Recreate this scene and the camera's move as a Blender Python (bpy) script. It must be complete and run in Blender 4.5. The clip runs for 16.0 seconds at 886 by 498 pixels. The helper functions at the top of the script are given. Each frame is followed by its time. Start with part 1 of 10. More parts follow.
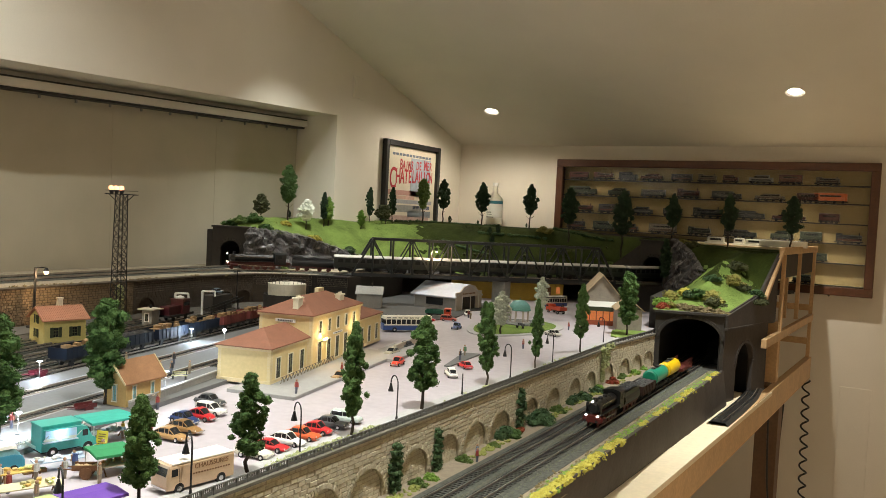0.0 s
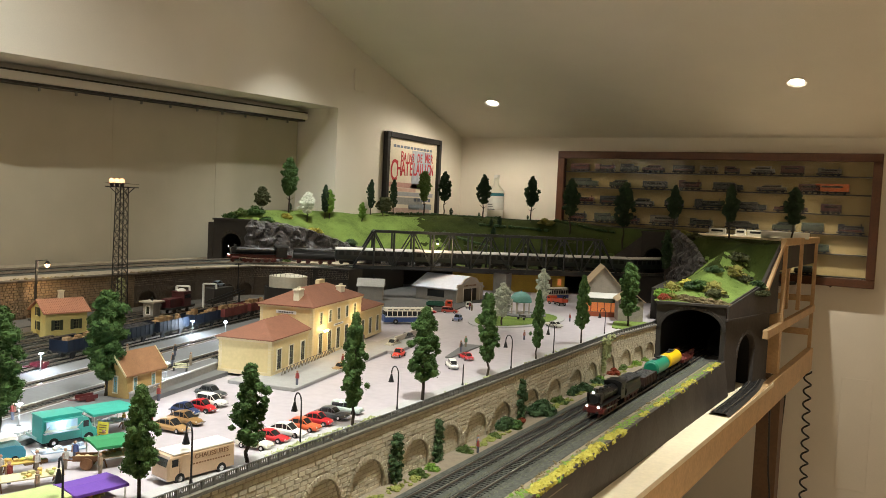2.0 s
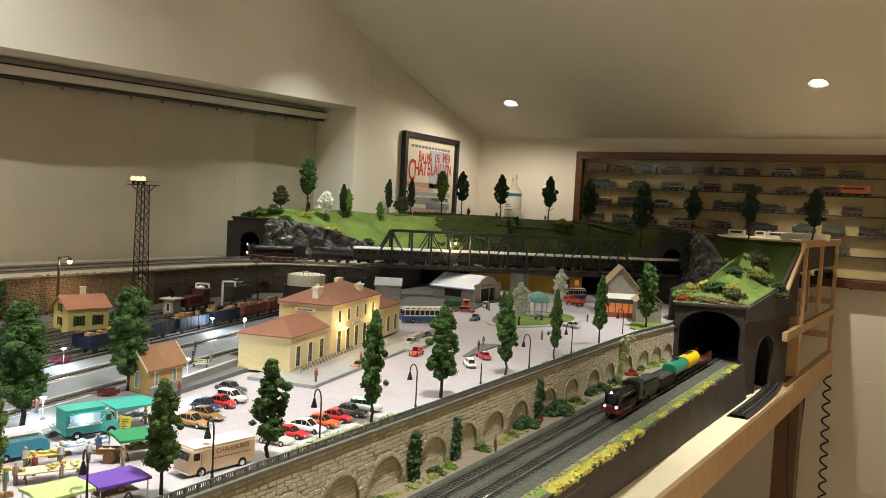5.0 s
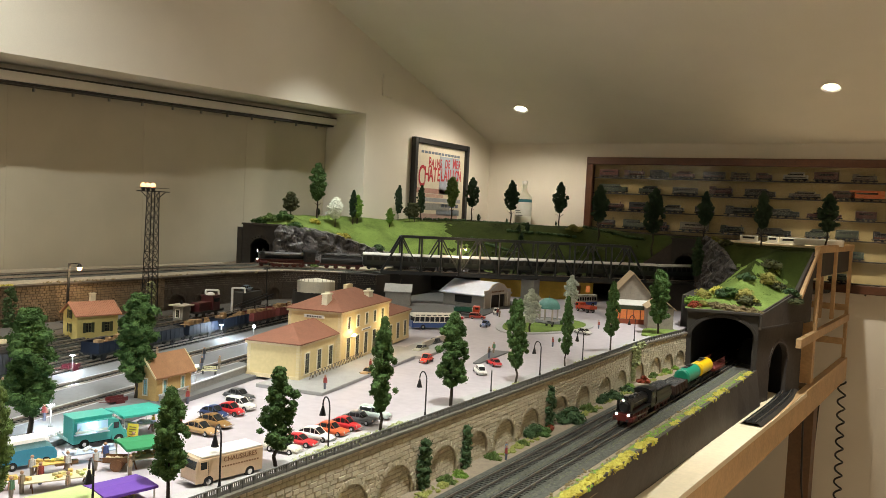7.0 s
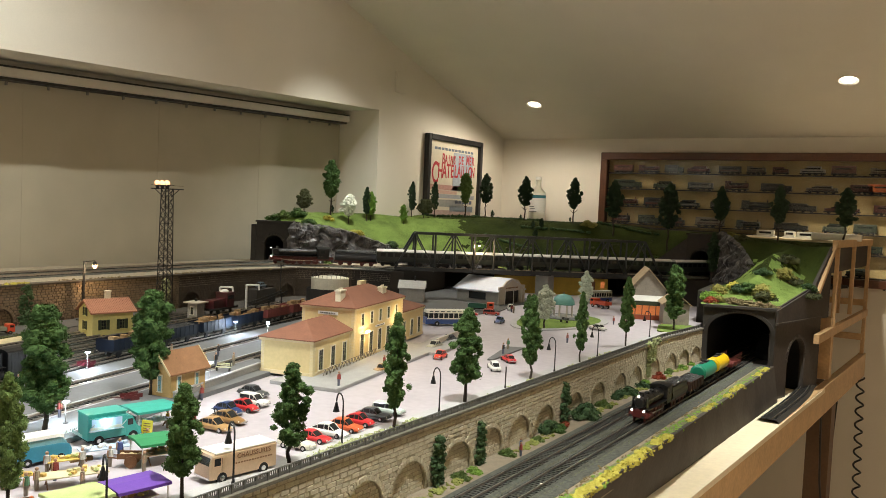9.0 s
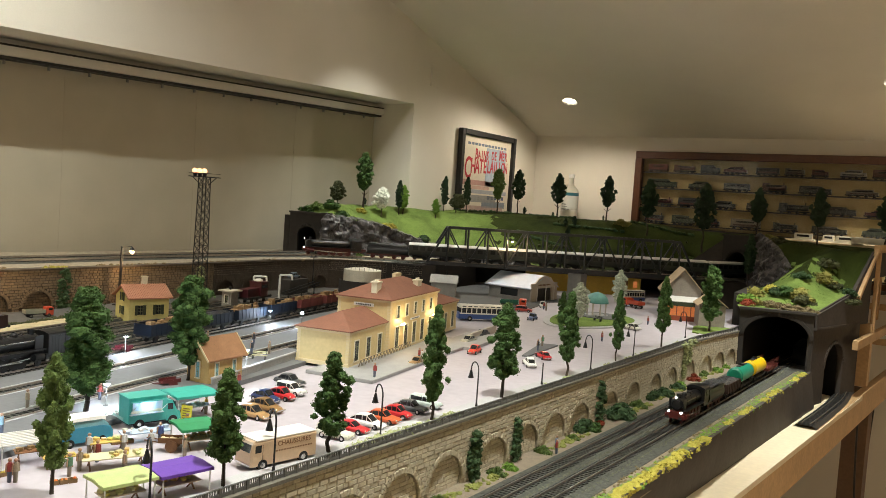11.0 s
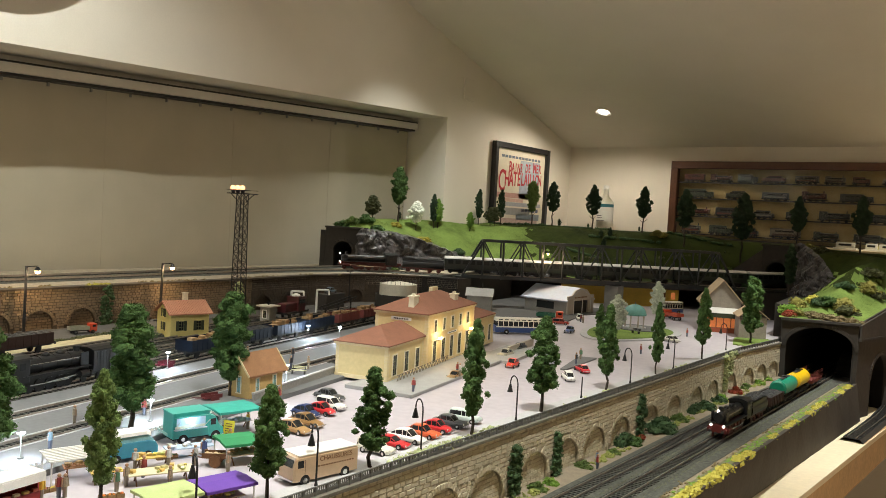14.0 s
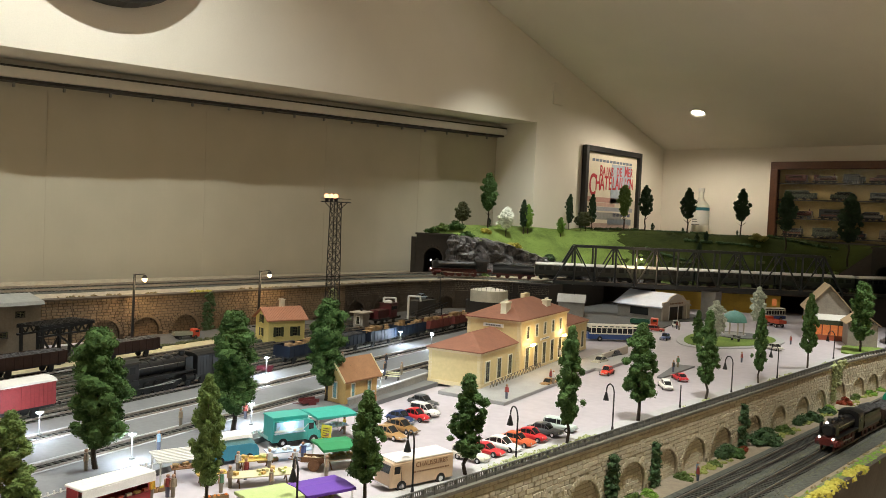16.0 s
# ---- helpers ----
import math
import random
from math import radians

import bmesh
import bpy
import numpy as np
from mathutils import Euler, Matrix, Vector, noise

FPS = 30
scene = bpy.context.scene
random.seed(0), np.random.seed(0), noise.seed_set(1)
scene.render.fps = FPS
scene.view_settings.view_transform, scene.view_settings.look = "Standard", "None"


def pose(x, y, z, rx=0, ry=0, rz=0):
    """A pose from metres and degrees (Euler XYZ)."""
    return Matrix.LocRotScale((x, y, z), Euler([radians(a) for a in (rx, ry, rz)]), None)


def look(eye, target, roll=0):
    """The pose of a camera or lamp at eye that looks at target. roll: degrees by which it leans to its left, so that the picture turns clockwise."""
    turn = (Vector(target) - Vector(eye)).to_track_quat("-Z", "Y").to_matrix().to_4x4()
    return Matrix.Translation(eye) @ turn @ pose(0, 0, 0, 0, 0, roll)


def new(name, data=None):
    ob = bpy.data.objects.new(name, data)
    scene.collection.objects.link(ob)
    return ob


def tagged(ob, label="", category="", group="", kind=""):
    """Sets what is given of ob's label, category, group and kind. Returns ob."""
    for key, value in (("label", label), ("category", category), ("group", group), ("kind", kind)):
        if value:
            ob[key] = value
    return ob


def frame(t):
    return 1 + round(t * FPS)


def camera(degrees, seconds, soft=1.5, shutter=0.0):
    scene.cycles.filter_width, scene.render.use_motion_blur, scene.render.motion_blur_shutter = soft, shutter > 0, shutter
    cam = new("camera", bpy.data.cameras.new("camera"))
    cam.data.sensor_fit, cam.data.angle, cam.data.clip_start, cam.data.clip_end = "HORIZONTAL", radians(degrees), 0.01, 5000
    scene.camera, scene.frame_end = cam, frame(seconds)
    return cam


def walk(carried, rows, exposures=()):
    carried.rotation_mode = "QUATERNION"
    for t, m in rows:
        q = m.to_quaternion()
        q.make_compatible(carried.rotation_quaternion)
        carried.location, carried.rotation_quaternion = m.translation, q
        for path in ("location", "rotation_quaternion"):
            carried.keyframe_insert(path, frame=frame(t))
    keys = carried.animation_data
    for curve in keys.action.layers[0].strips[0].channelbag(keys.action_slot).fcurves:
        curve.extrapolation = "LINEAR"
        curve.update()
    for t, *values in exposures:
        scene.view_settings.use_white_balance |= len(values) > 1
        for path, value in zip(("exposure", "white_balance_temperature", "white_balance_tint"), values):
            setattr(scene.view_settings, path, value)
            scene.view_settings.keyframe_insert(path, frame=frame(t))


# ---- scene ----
cam = camera(57.2, 16.0, soft=0.75)
PATH = [
    (0, (-0.005, 0.008, 0.264), (-0.981, 1.752, 0.176), 2.9),
    (0.5, (-0.005, 0.006, 0.264), (-0.974, 1.754, 0.176), 2.9),
    (1, (-0.004, 0.005, 0.263), (-0.974, 1.752, 0.17), 2.9),
    (1.5, (-0.005, 0.008, 0.261), (-0.981, 1.751, 0.159), 2.8),
    (2, (-0.003, 0.01, 0.261), (-0.982, 1.751, 0.156), 2.7),
    (2.5, (-0.003, 0.009, 0.26), (-0.985, 1.748, 0.159), 2.7),
    (3, (-0.004, 0.005, 0.26), (-0.995, 1.739, 0.154), 2.9),
    (5.5, (-0.006, 0.007, 0.258), (-1.027, 1.723, 0.155), 3.0),
    (6, (-0.01, 0.01, 0.258), (-1.041, 1.721, 0.159), 3.0),
    (6.5, (-0.012, 0.013, 0.256), (-1.048, 1.721, 0.163), 2.9),
    (7, (-0.009, 0.014, 0.258), (-1.045, 1.722, 0.166), 2.9),
    (7.5, (-0.01, 0.012, 0.258), (-1.051, 1.718, 0.168), 2.9),
    (8, (-0.012, 0.015, 0.256), (-1.065, 1.713, 0.162), 2.8),
    (8.5, (-0.012, 0.019, 0.256), (-1.071, 1.713, 0.158), 2.6),
    (9, (-0.011, 0.019, 0.256), (-1.076, 1.709, 0.155), 2.6),
    (9.5, (-0.012, 0.015, 0.255), (-1.102, 1.689, 0.152), 2.8),
    (12, (-0.041, 0.018, 0.248), (-1.162, 1.671, 0.137), 4.2),
    (12.5, (-0.037, 0.016, 0.252), (-1.177, 1.657, 0.155), 3.6),
    (13, (-0.037, 0.019, 0.25), (-1.177, 1.659, 0.16), 3.5),
    (13.5, (-0.038, 0.015, 0.251), (-1.197, 1.642, 0.163), 3.4),
    (14, (-0.036, 0.013, 0.251), (-1.222, 1.621, 0.164), 3.2),
    (14.5, (-0.038, 0.013, 0.251), (-1.256, 1.597, 0.163), 3.0),
    (15, (-0.039, 0.011, 0.251), (-1.297, 1.563, 0.166), 2.8),
    (15.5, (-0.041, 0.01, 0.252), (-1.343, 1.526, 0.166), 2.7),
    (16, (-0.042, 0.012, 0.251), (-1.396, 1.482, 0.168), 2.5),
]
walk(cam, [(t, look(eye, aim, roll)) for t, eye, aim, roll in PATH], exposures=[(0, -0.03), (9.5, -0.03), (12, -0.11), (16, -0.14)])

# ---------------------------------------------------------------- light
world = bpy.data.worlds.new("world")
scene.world = world
world.use_nodes = True
world.node_tree.nodes["Background"].inputs[0].default_value = (0.9, 0.8, 0.65, 1)
world.node_tree.nodes["Background"].inputs[1].default_value = 0.004

# the plan below is drawn in units of UNIT metres; 1 m of the modelled world (scale 1:87) is H0 units long
UNIT = 0.66
H0 = 1 / 87 / UNIT
# one true axis of the room is Y; the station yard is turned by YARD degrees
YARD = 13.0
BACK_Y, LEFT_X, CURTAIN_X, FLOOR_Z = 4.68, -2.52, -2.77, -1.55
TRACK_Z, DECK_Z, SHELF_Z = -0.12, 0.118, -0.24


def ceiling_z(y):
    """Height of the sloped ceiling over a place y."""
    return min(0.845 + 0.30 * (BACK_Y - y), 1.75)


# ---------------------------------------------------------------- materials
def mat(name, col, rough=0.7, metal=0.0, var=0.25, scale=40.0, bump=0.15, col2=None, emit=0.0, rand=0.0, spec=0.5, fine=6.0):
    """A surface with two scales of colour change and a fine relief; scale is in waves per metre."""
    m = bpy.data.materials.new(name)
    m.use_nodes = True
    nt = m.node_tree
    b = nt.nodes["Principled BSDF"]
    b.inputs["Roughness"].default_value = rough
    b.inputs["Metallic"].default_value = metal
    b.inputs["Specular IOR Level"].default_value = spec
    geo = nt.nodes.new("ShaderNodeNewGeometry")
    n1 = nt.nodes.new("ShaderNodeTexNoise")
    n1.inputs["Scale"].default_value = scale / UNIT
    n1.inputs["Detail"].default_value = 4
    n2 = nt.nodes.new("ShaderNodeTexNoise")
    n2.inputs["Scale"].default_value = scale * fine / UNIT
    n2.inputs["Detail"].default_value = 2
    nt.links.new(geo.outputs["Position"], n1.inputs["Vector"])
    nt.links.new(geo.outputs["Position"], n2.inputs["Vector"])
    add = nt.nodes.new("ShaderNodeMath")
    add.operation = "ADD"
    nt.links.new(n1.outputs["Fac"], add.inputs[0])
    nt.links.new(n2.outputs["Fac"], add.inputs[1])
    last = add
    if rand:
        oi = nt.nodes.new("ShaderNodeObjectInfo")
        gi = nt.nodes.new("ShaderNodeMath")
        gi.operation = "ADD"
        nt.links.new(oi.outputs["Random"], gi.inputs[0])
        nt.links.new(geo.outputs["Random Per Island"], gi.inputs[1])
        r2 = nt.nodes.new("ShaderNodeMath")
        r2.operation = "MULTIPLY_ADD"
        r2.inputs[1].default_value = rand
        nt.links.new(gi.outputs[0], r2.inputs[0])
        nt.links.new(add.outputs[0], r2.inputs[2])
        last = r2
    ramp = nt.nodes.new("ShaderNodeMapRange")
    ramp.inputs["From Min"].default_value = 0.62
    ramp.inputs["From Max"].default_value = 1.38 + rand * 2
    nt.links.new(last.outputs[0], ramp.inputs["Value"])
    mix = nt.nodes.new("ShaderNodeMix")
    mix.data_type = "RGBA"
    nt.links.new(ramp.outputs[0], mix.inputs["Factor"])
    dark = tuple(c * (1 - var) for c in col)
    light = col2 or tuple(min(1, c * (1 + var * 0.6)) for c in col)
    mix.inputs["A"].default_value = (*dark, 1)
    mix.inputs["B"].default_value = (*light, 1)
    nt.links.new(mix.outputs["Result"], b.inputs["Base Color"])
    if bump:
        bp = nt.nodes.new("ShaderNodeBump")
        bp.inputs["Strength"].default_value = bump
        bp.inputs["Distance"].default_value = 0.3 / scale / fine * UNIT
        nt.links.new(n2.outputs["Fac"], bp.inputs["Height"])
        nt.links.new(bp.outputs[0], b.inputs["Normal"])
    if emit:
        b.inputs["Emission Color"].default_value = (*col, 1)
        b.inputs["Emission Strength"].default_value = emit
    return m


def glow(name, col, strength):
    m = bpy.data.materials.new(name)
    m.use_nodes = True
    b = m.node_tree.nodes["Principled BSDF"]
    b.inputs["Base Color"].default_value = (*col, 1)
    b.inputs["Emission Color"].default_value = (*col, 1)
    b.inputs["Emission Strength"].default_value = strength
    return m


M_WALL = mat("wall_paint", (0.80, 0.745, 0.645), 0.85, var=0.05, scale=6, bump=0.08, fine=40)
M_CEIL = mat("ceiling_paint", (0.80, 0.745, 0.645), 0.85, var=0.05, scale=5, bump=0.08, fine=40)
M_CURTAIN = mat("curtain_cloth", (0.47, 0.43, 0.33), 0.9, var=0.08, scale=8, bump=0.12, fine=60)
M_FLOOR = mat("floor_wood", (0.45, 0.34, 0.23), 0.5, var=0.3, scale=8)
M_RAIL = mat("rail_white_enamel", (0.64, 0.61, 0.54), 0.4, 0.0, var=0.05, scale=10, bump=0)
M_RAILDARK = mat("rail_dark_plastic", (0.03, 0.028, 0.025), 0.5, var=0.1, scale=30)
M_PINE = mat("pine_wood", (0.56, 0.36, 0.18), 0.55, var=0.22, scale=14, bump=0.1)
M_PALEWOOD = mat("pale_planed_board", (0.82, 0.70, 0.50), 0.5, var=0.1, scale=12, bump=0.08)
M_CASEWOOD = mat("case_mahogany", (0.10, 0.037, 0.017), 0.35, var=0.35, scale=20, bump=0.08)
M_CASEBACK = mat("case_back_cloth", (0.44, 0.33, 0.15), 0.85, var=0.15, scale=12)
M_BLACK = mat("black_lacquer", (0.012, 0.012, 0.012), 0.35, var=0.2, scale=30, bump=0.05)
M_FASCIA = mat("fascia_dark_paint", (0.050, 0.040, 0.034), 0.75, var=0.3, scale=14, bump=0.15)
M_SQUARE = mat("pale_plaster_square", (0.44, 0.40, 0.43), 0.6, var=0.12, scale=9, bump=0.06)
M_PLATFORM = mat("platform_concrete", (0.15, 0.152, 0.155), 0.75, var=0.15, scale=20)
M_YARD = mat("yard_cinder", (0.075, 0.066, 0.056), 0.95, var=0.45, scale=35, bump=0.5)
M_BALLAST = mat("ballast", (0.050, 0.054, 0.046), 0.95, var=0.6, scale=110, bump=0.9, col2=(0.125, 0.13, 0.108))
M_DECK = mat("upper_deck_gravel", (0.40, 0.34, 0.25), 0.95, var=0.4, scale=60, bump=0.6)
M_SAND = mat("sand_path", (0.27, 0.22, 0.16), 0.95, var=0.25, scale=60, bump=0.5)
M_STONE = mat("wall_stone", (0.60, 0.53, 0.395), 0.9, var=0.3, scale=60, bump=0.4, rand=0.35)
M_MORTAR = mat("wall_mortar", (0.38, 0.33, 0.24), 0.95, var=0.3, scale=60, bump=0.4)
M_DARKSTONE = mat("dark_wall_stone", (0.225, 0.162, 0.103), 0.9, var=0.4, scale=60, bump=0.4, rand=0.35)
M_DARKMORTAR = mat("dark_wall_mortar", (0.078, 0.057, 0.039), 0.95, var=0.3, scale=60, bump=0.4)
# near black, so that the bores hold their darkness in the colour
M_BORESHADE = mat("tunnel_black", (0.006, 0.006, 0.006), 0.95, var=0.3, scale=60, bump=0.3)
# dark stone, also the painted shade of tunnel floor, hill boards and doorway
M_SOOTSHADE = mat("sooty_stone", (0.045, 0.04, 0.035), 0.9, var=0.4, scale=60, bump=0.5)
M_GRASS = mat("static_grass", (0.155, 0.225, 0.055), 0.95, var=0.55, scale=11, bump=0.9, col2=(0.235, 0.335, 0.085), fine=30, spec=0.08)
# the same hill grass, its colour darkened where the lamplight falls off
M_SHADEGRASS = mat("olive_turf", (0.021, 0.030, 0.008), 0.95, var=0.65, scale=7, bump=0.9, col2=(0.055, 0.075, 0.016), fine=40, spec=0.08)
M_ROCK = mat("slate_rock", (0.012, 0.011, 0.012), 0.33, var=0.85, scale=34, bump=1.0, col2=(0.14, 0.13, 0.132))
M_STEEL = mat("bridge_grey_steel", (0.030, 0.034, 0.038), 0.5, 0.2, var=0.25, scale=40)
M_CREAM = mat("station_cream_render", (0.66, 0.53, 0.27), 0.8, var=0.1, scale=25, bump=0.1)
M_STONEWHITE = mat("pale_dressed_stone", (0.72, 0.66, 0.50), 0.75, var=0.1, scale=50)
M_TILE = mat("clay_roof_tile", (0.235, 0.098, 0.058), 0.8, var=0.3, scale=40, bump=0.3, rand=0.25)
M_LEAF = mat("tree_foam_green", (0.044, 0.098, 0.034), 0.95, var=0.5, scale=60, bump=0.8, col2=(0.115, 0.20, 0.062), rand=0.2, spec=0.1)
M_TRUNK = mat("tree_bark", (0.045, 0.034, 0.024), 0.95, var=0.3, scale=120)
M_LEG = mat("dark_stained_leg", (0.13, 0.07, 0.035), 0.6, var=0.25, scale=14)
M_SLEEPER = mat("sleeper", (0.016, 0.014, 0.012), 0.9, var=0.3, scale=200)
M_RUSTRAIL = mat("rail_steel", (0.40, 0.35, 0.30), 0.35, 0.7, var=0.25, scale=120, bump=0)
M_STONEGREY = mat("grey_coping", (0.27, 0.27, 0.25), 0.85, var=0.2, scale=60)
M_COPING = mat("weathered_wall_coping", (0.17, 0.155, 0.125), 0.85, var=0.3, scale=60, bump=0.3)
M_DARKERSTONE = mat("tarred_wall_stone", (0.085, 0.066, 0.050), 0.9, var=0.4, scale=60, bump=0.4, rand=0.35)
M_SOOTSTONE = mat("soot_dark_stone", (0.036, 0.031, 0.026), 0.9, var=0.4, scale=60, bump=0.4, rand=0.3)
M_CREAMTANK = mat("cream_tank", (0.62, 0.58, 0.47), 0.5, var=0.15, scale=40)
M_GREYBROWN = mat("weathered_grey_boards", (0.20, 0.17, 0.13), 0.85, var=0.2, scale=40)
M_VERGE = mat("bright_verge_grass", (0.17, 0.18, 0.085), 0.95, var=0.4, scale=60, bump=0.8)
M_PAPER = mat("poster_paper", (0.66, 0.60, 0.47), 0.7, var=0.08, scale=14, bump=0)
M_CASESHELF = mat("case_shelf", (0.03, 0.022, 0.016), 0.5, var=0.2, scale=20)


def clear(name, col, rough, ior=1.45):
    m = bpy.data.materials.new(name)
    m.use_nodes = True
    b = m.node_tree.nodes["Principled BSDF"]
    b.inputs["Base Color"].default_value = (*col, 1)
    b.inputs["Roughness"].default_value = rough
    b.inputs["IOR"].default_value = ior
    b.inputs["Transmission Weight"].default_value = 1.0
    return m


M_PANE = clear("case_glass", (0.96, 0.97, 0.95), 0.0, 1.3)
M_BOTTLE = clear("milky_bottle", (0.86, 0.86, 0.80), 0.35, 1.2)
M_GLOW = glow("downlight_glow", (1.0, 0.93, 0.80), 40.0)


# ---------------------------------------------------------------- mesh helpers
def place(bm, verts, m):
    bmesh.ops.transform(bm, matrix=m, verts=verts)


def box(bm, c, s, m=None, bev=0.0):
    """A box round the centre c with the sizes s."""
    r = bmesh.ops.create_cube(bm, size=1.0, matrix=Matrix.Translation(c) @ Matrix.Diagonal((*s, 1)))
    vs = r["verts"]
    if bev:
        es = list({e for v in vs for e in v.link_edges})
        vs = [v for v in bmesh.ops.bevel(bm, geom=es, offset=bev, segments=1, affect="EDGES", profile=0.5)["verts"]] 
        vs = list({v for v in vs})
    if m is not None:
        place(bm, vs, m)
    return vs


def tube(bm, a, b, r1, r2=None, n=8, caps=True):
    """A straight round bar from a to b."""
    a, b = Vector(a), Vector(b)
    d = b - a
    m = Matrix.Translation((a + b) / 2) @ d.to_track_quat("Z", "Y").to_matrix().to_4x4()
    return bmesh.ops.create_cone(bm, cap_ends=caps, segments=n, radius1=r1, radius2=r1 if r2 is None else r2, depth=d.length, matrix=m)["verts"]


def bar(bm, a, b, w, h):
    """A straight square bar from a to b."""
    a, b = Vector(a), Vector(b)
    d = b - a
    m = Matrix.Translation((a + b) / 2) @ d.to_track_quat("Z", "Y").to_matrix().to_4x4() @ Matrix.Diagonal((w, h, d.length, 1))
    return bmesh.ops.create_cube(bm, size=1.0, matrix=m)["verts"]


def ball(bm, c, r, s=(1, 1, 1), sub=1):
    return bmesh.ops.create_icosphere(bm, subdivisions=sub, radius=r, matrix=Matrix.Translation(c) @ Matrix.Diagonal((*s, 1)))["verts"]


def prism(bm, pts, h0, h1, axis="z"):
    """A solid with the outline pts (two coordinates each), from h0 to h1 along the axis."""
    def v(p, h):
        return {"z": (p[0], p[1], h), "y": (p[0], h, p[1]), "x": (h, p[0], p[1])}[axis]
    lo = [bm.verts.new(v(p, h0)) for p in pts]
    hi = [bm.verts.new(v(p, h1)) for p in pts]
    n = len(pts)
    fs = [bm.faces.new(lo[::-1]), bm.faces.new(hi)]
    for i in range(n):
        fs.append(bm.faces.new((lo[i], lo[(i + 1) % n], hi[(i + 1) % n], hi[i])))
    bmesh.ops.recalc_face_normals(bm, faces=fs)
    return lo + hi


def mesh_of(name, bm, material, smooth=False):
    me = bpy.data.meshes.new(name)
    bm.to_mesh(me)
    bm.free()
    for m in material if isinstance(material, (list, tuple)) else (material,):
        me.materials.append(m)
    if smooth:
        for p in me.polygons:
            p.use_smooth = True
    return me


def part(name, bm, material, parent=None, label="", smooth=False, at=None):
    """One mesh object out of a bmesh, under a thing or a part."""
    ob = new(name, mesh_of(name, bm, material, smooth))
    if at is not None:
        ob.matrix_basis = at
    if parent is not None:
        ob.parent = parent
    return tagged(ob, label)


def thing(name, m, label, category, group="", kind=""):
    ob = new(name)
    ob.empty_display_size = 0.02
    ob.matrix_basis = m
    return tagged(ob, label, category, group, kind)


def solid(name, build, material, label="", kind="structure", category="", smooth=False):
    bm = bmesh.new()
    build(bm)
    return tagged(part(name, bm, material, None, label, smooth), category=category, kind=kind)


def B():
    return bmesh.new()


def boxed(c, s, m=None, bev=0.0):
    bm = B()
    box(bm, c, s, m, bev)
    return bm


def yard(u, v, z=0.0, turn=0.0):
    """A pose in the station yard: u across (to the front), v along the tracks."""
    a = radians(YARD)
    return pose(u * math.cos(a) - v * math.sin(a), u * math.sin(a) + v * math.cos(a), z, 0, 0, YARD + turn)


# ---------------------------------------------------------------- room
RIGHT_X, FRONT_Y = 2.6, -2.6
solid("floor", lambda bm: box(bm, ((RIGHT_X + CURTAIN_X) / 2, 1.0, FLOOR_Z - 0.05), (6.2, 7.9, 0.1)), M_FLOOR, "brown wooden floor of the room", category="floor")


def back_wall(bm):
    prism(bm, [(-3.0, FLOOR_Z), (RIGHT_X, FLOOR_Z), (RIGHT_X, 0.86), (-3.0, 0.86)], BACK_Y, BACK_Y + 0.12, "y")


solid("wall_back", back_wall, M_WALL, "plain cream painted end wall under the slope", category="wall")
HEAD_Z, REVEAL_Y = 0.855, 3.34


def left_wall(bm):
    # gable wall: its top follows the ceiling; a wide window opening with a header
    prism(bm, [(REVEAL_Y, FLOOR_Z), (BACK_Y, FLOOR_Z), (BACK_Y, ceiling_z(BACK_Y) + .03), (REVEAL_Y, ceiling_z(REVEAL_Y) + .03)], LEFT_X, LEFT_X - 0.4, "x")
    prism(bm, [(FRONT_Y, HEAD_Z - 0.156), (REVEAL_Y, HEAD_Z + 0.012), (REVEAL_Y, ceiling_z(REVEAL_Y) + .03), (1.66, 1.78), (FRONT_Y, 1.78)], LEFT_X, LEFT_X - 0.4, "x")
    prism(bm, [(FRONT_Y, FLOOR_Z), (REVEAL_Y, FLOOR_Z), (REVEAL_Y, -0.3), (FRONT_Y, -0.3)], LEFT_X, LEFT_X - 0.4, "x")


solid("wall_left", left_wall, M_WALL, "cream painted gable wall with a wide window opening", category="wall")
solid("wall_right", lambda bm: box(bm, (RIGHT_X + 0.06, 1.0, 0.4), (0.12, 7.5, 3.3)), M_WALL, "plain cream wall", category="wall")
solid("wall_front", lambda bm: box(bm, (0, FRONT_Y - 0.06, 0.4), (6.2, 0.12, 3.3)), M_WALL, "plain cream wall", category="wall")


def ceiling(bm):
    prism(bm, [(BACK_Y + 0.1, 0.815), (1.66, 1.751), (FRONT_Y - 0.1, 1.751), (FRONT_Y - 0.1, 1.85), (1.66, 1.85), (BACK_Y + 0.1, 0.915)], -3.0, RIGHT_X + 0.1, "x")


solid("ceiling", ceiling, M_CEIL, "cream sloped attic ceiling", category="ceiling")


def curtain_panel(bm, y0, y1, x):
    n = 18
    rows = []
    for k in range(13):
        z = -0.35 + (0.80 + 0.35) * k / 12
        row = []
        for i in range(n + 1):
            y = y0 + (y1 - y0) * i / n
            row.append(bm.verts.new((x + 0.0012 * math.cos(math.pi * (i / n - 0.5)) + 0.0035 * math.sin(y * 9.0) + 0.002 * math.sin(y * 23.0) + 0.002 * math.sin(k * 0.6 + y * 2), y, z)))
        rows.append(row)
    for k in range(12):
        for i in range(n):
            bm.faces.new((rows[k][i], rows[k][i + 1], rows[k + 1][i + 1], rows[k + 1][i]))


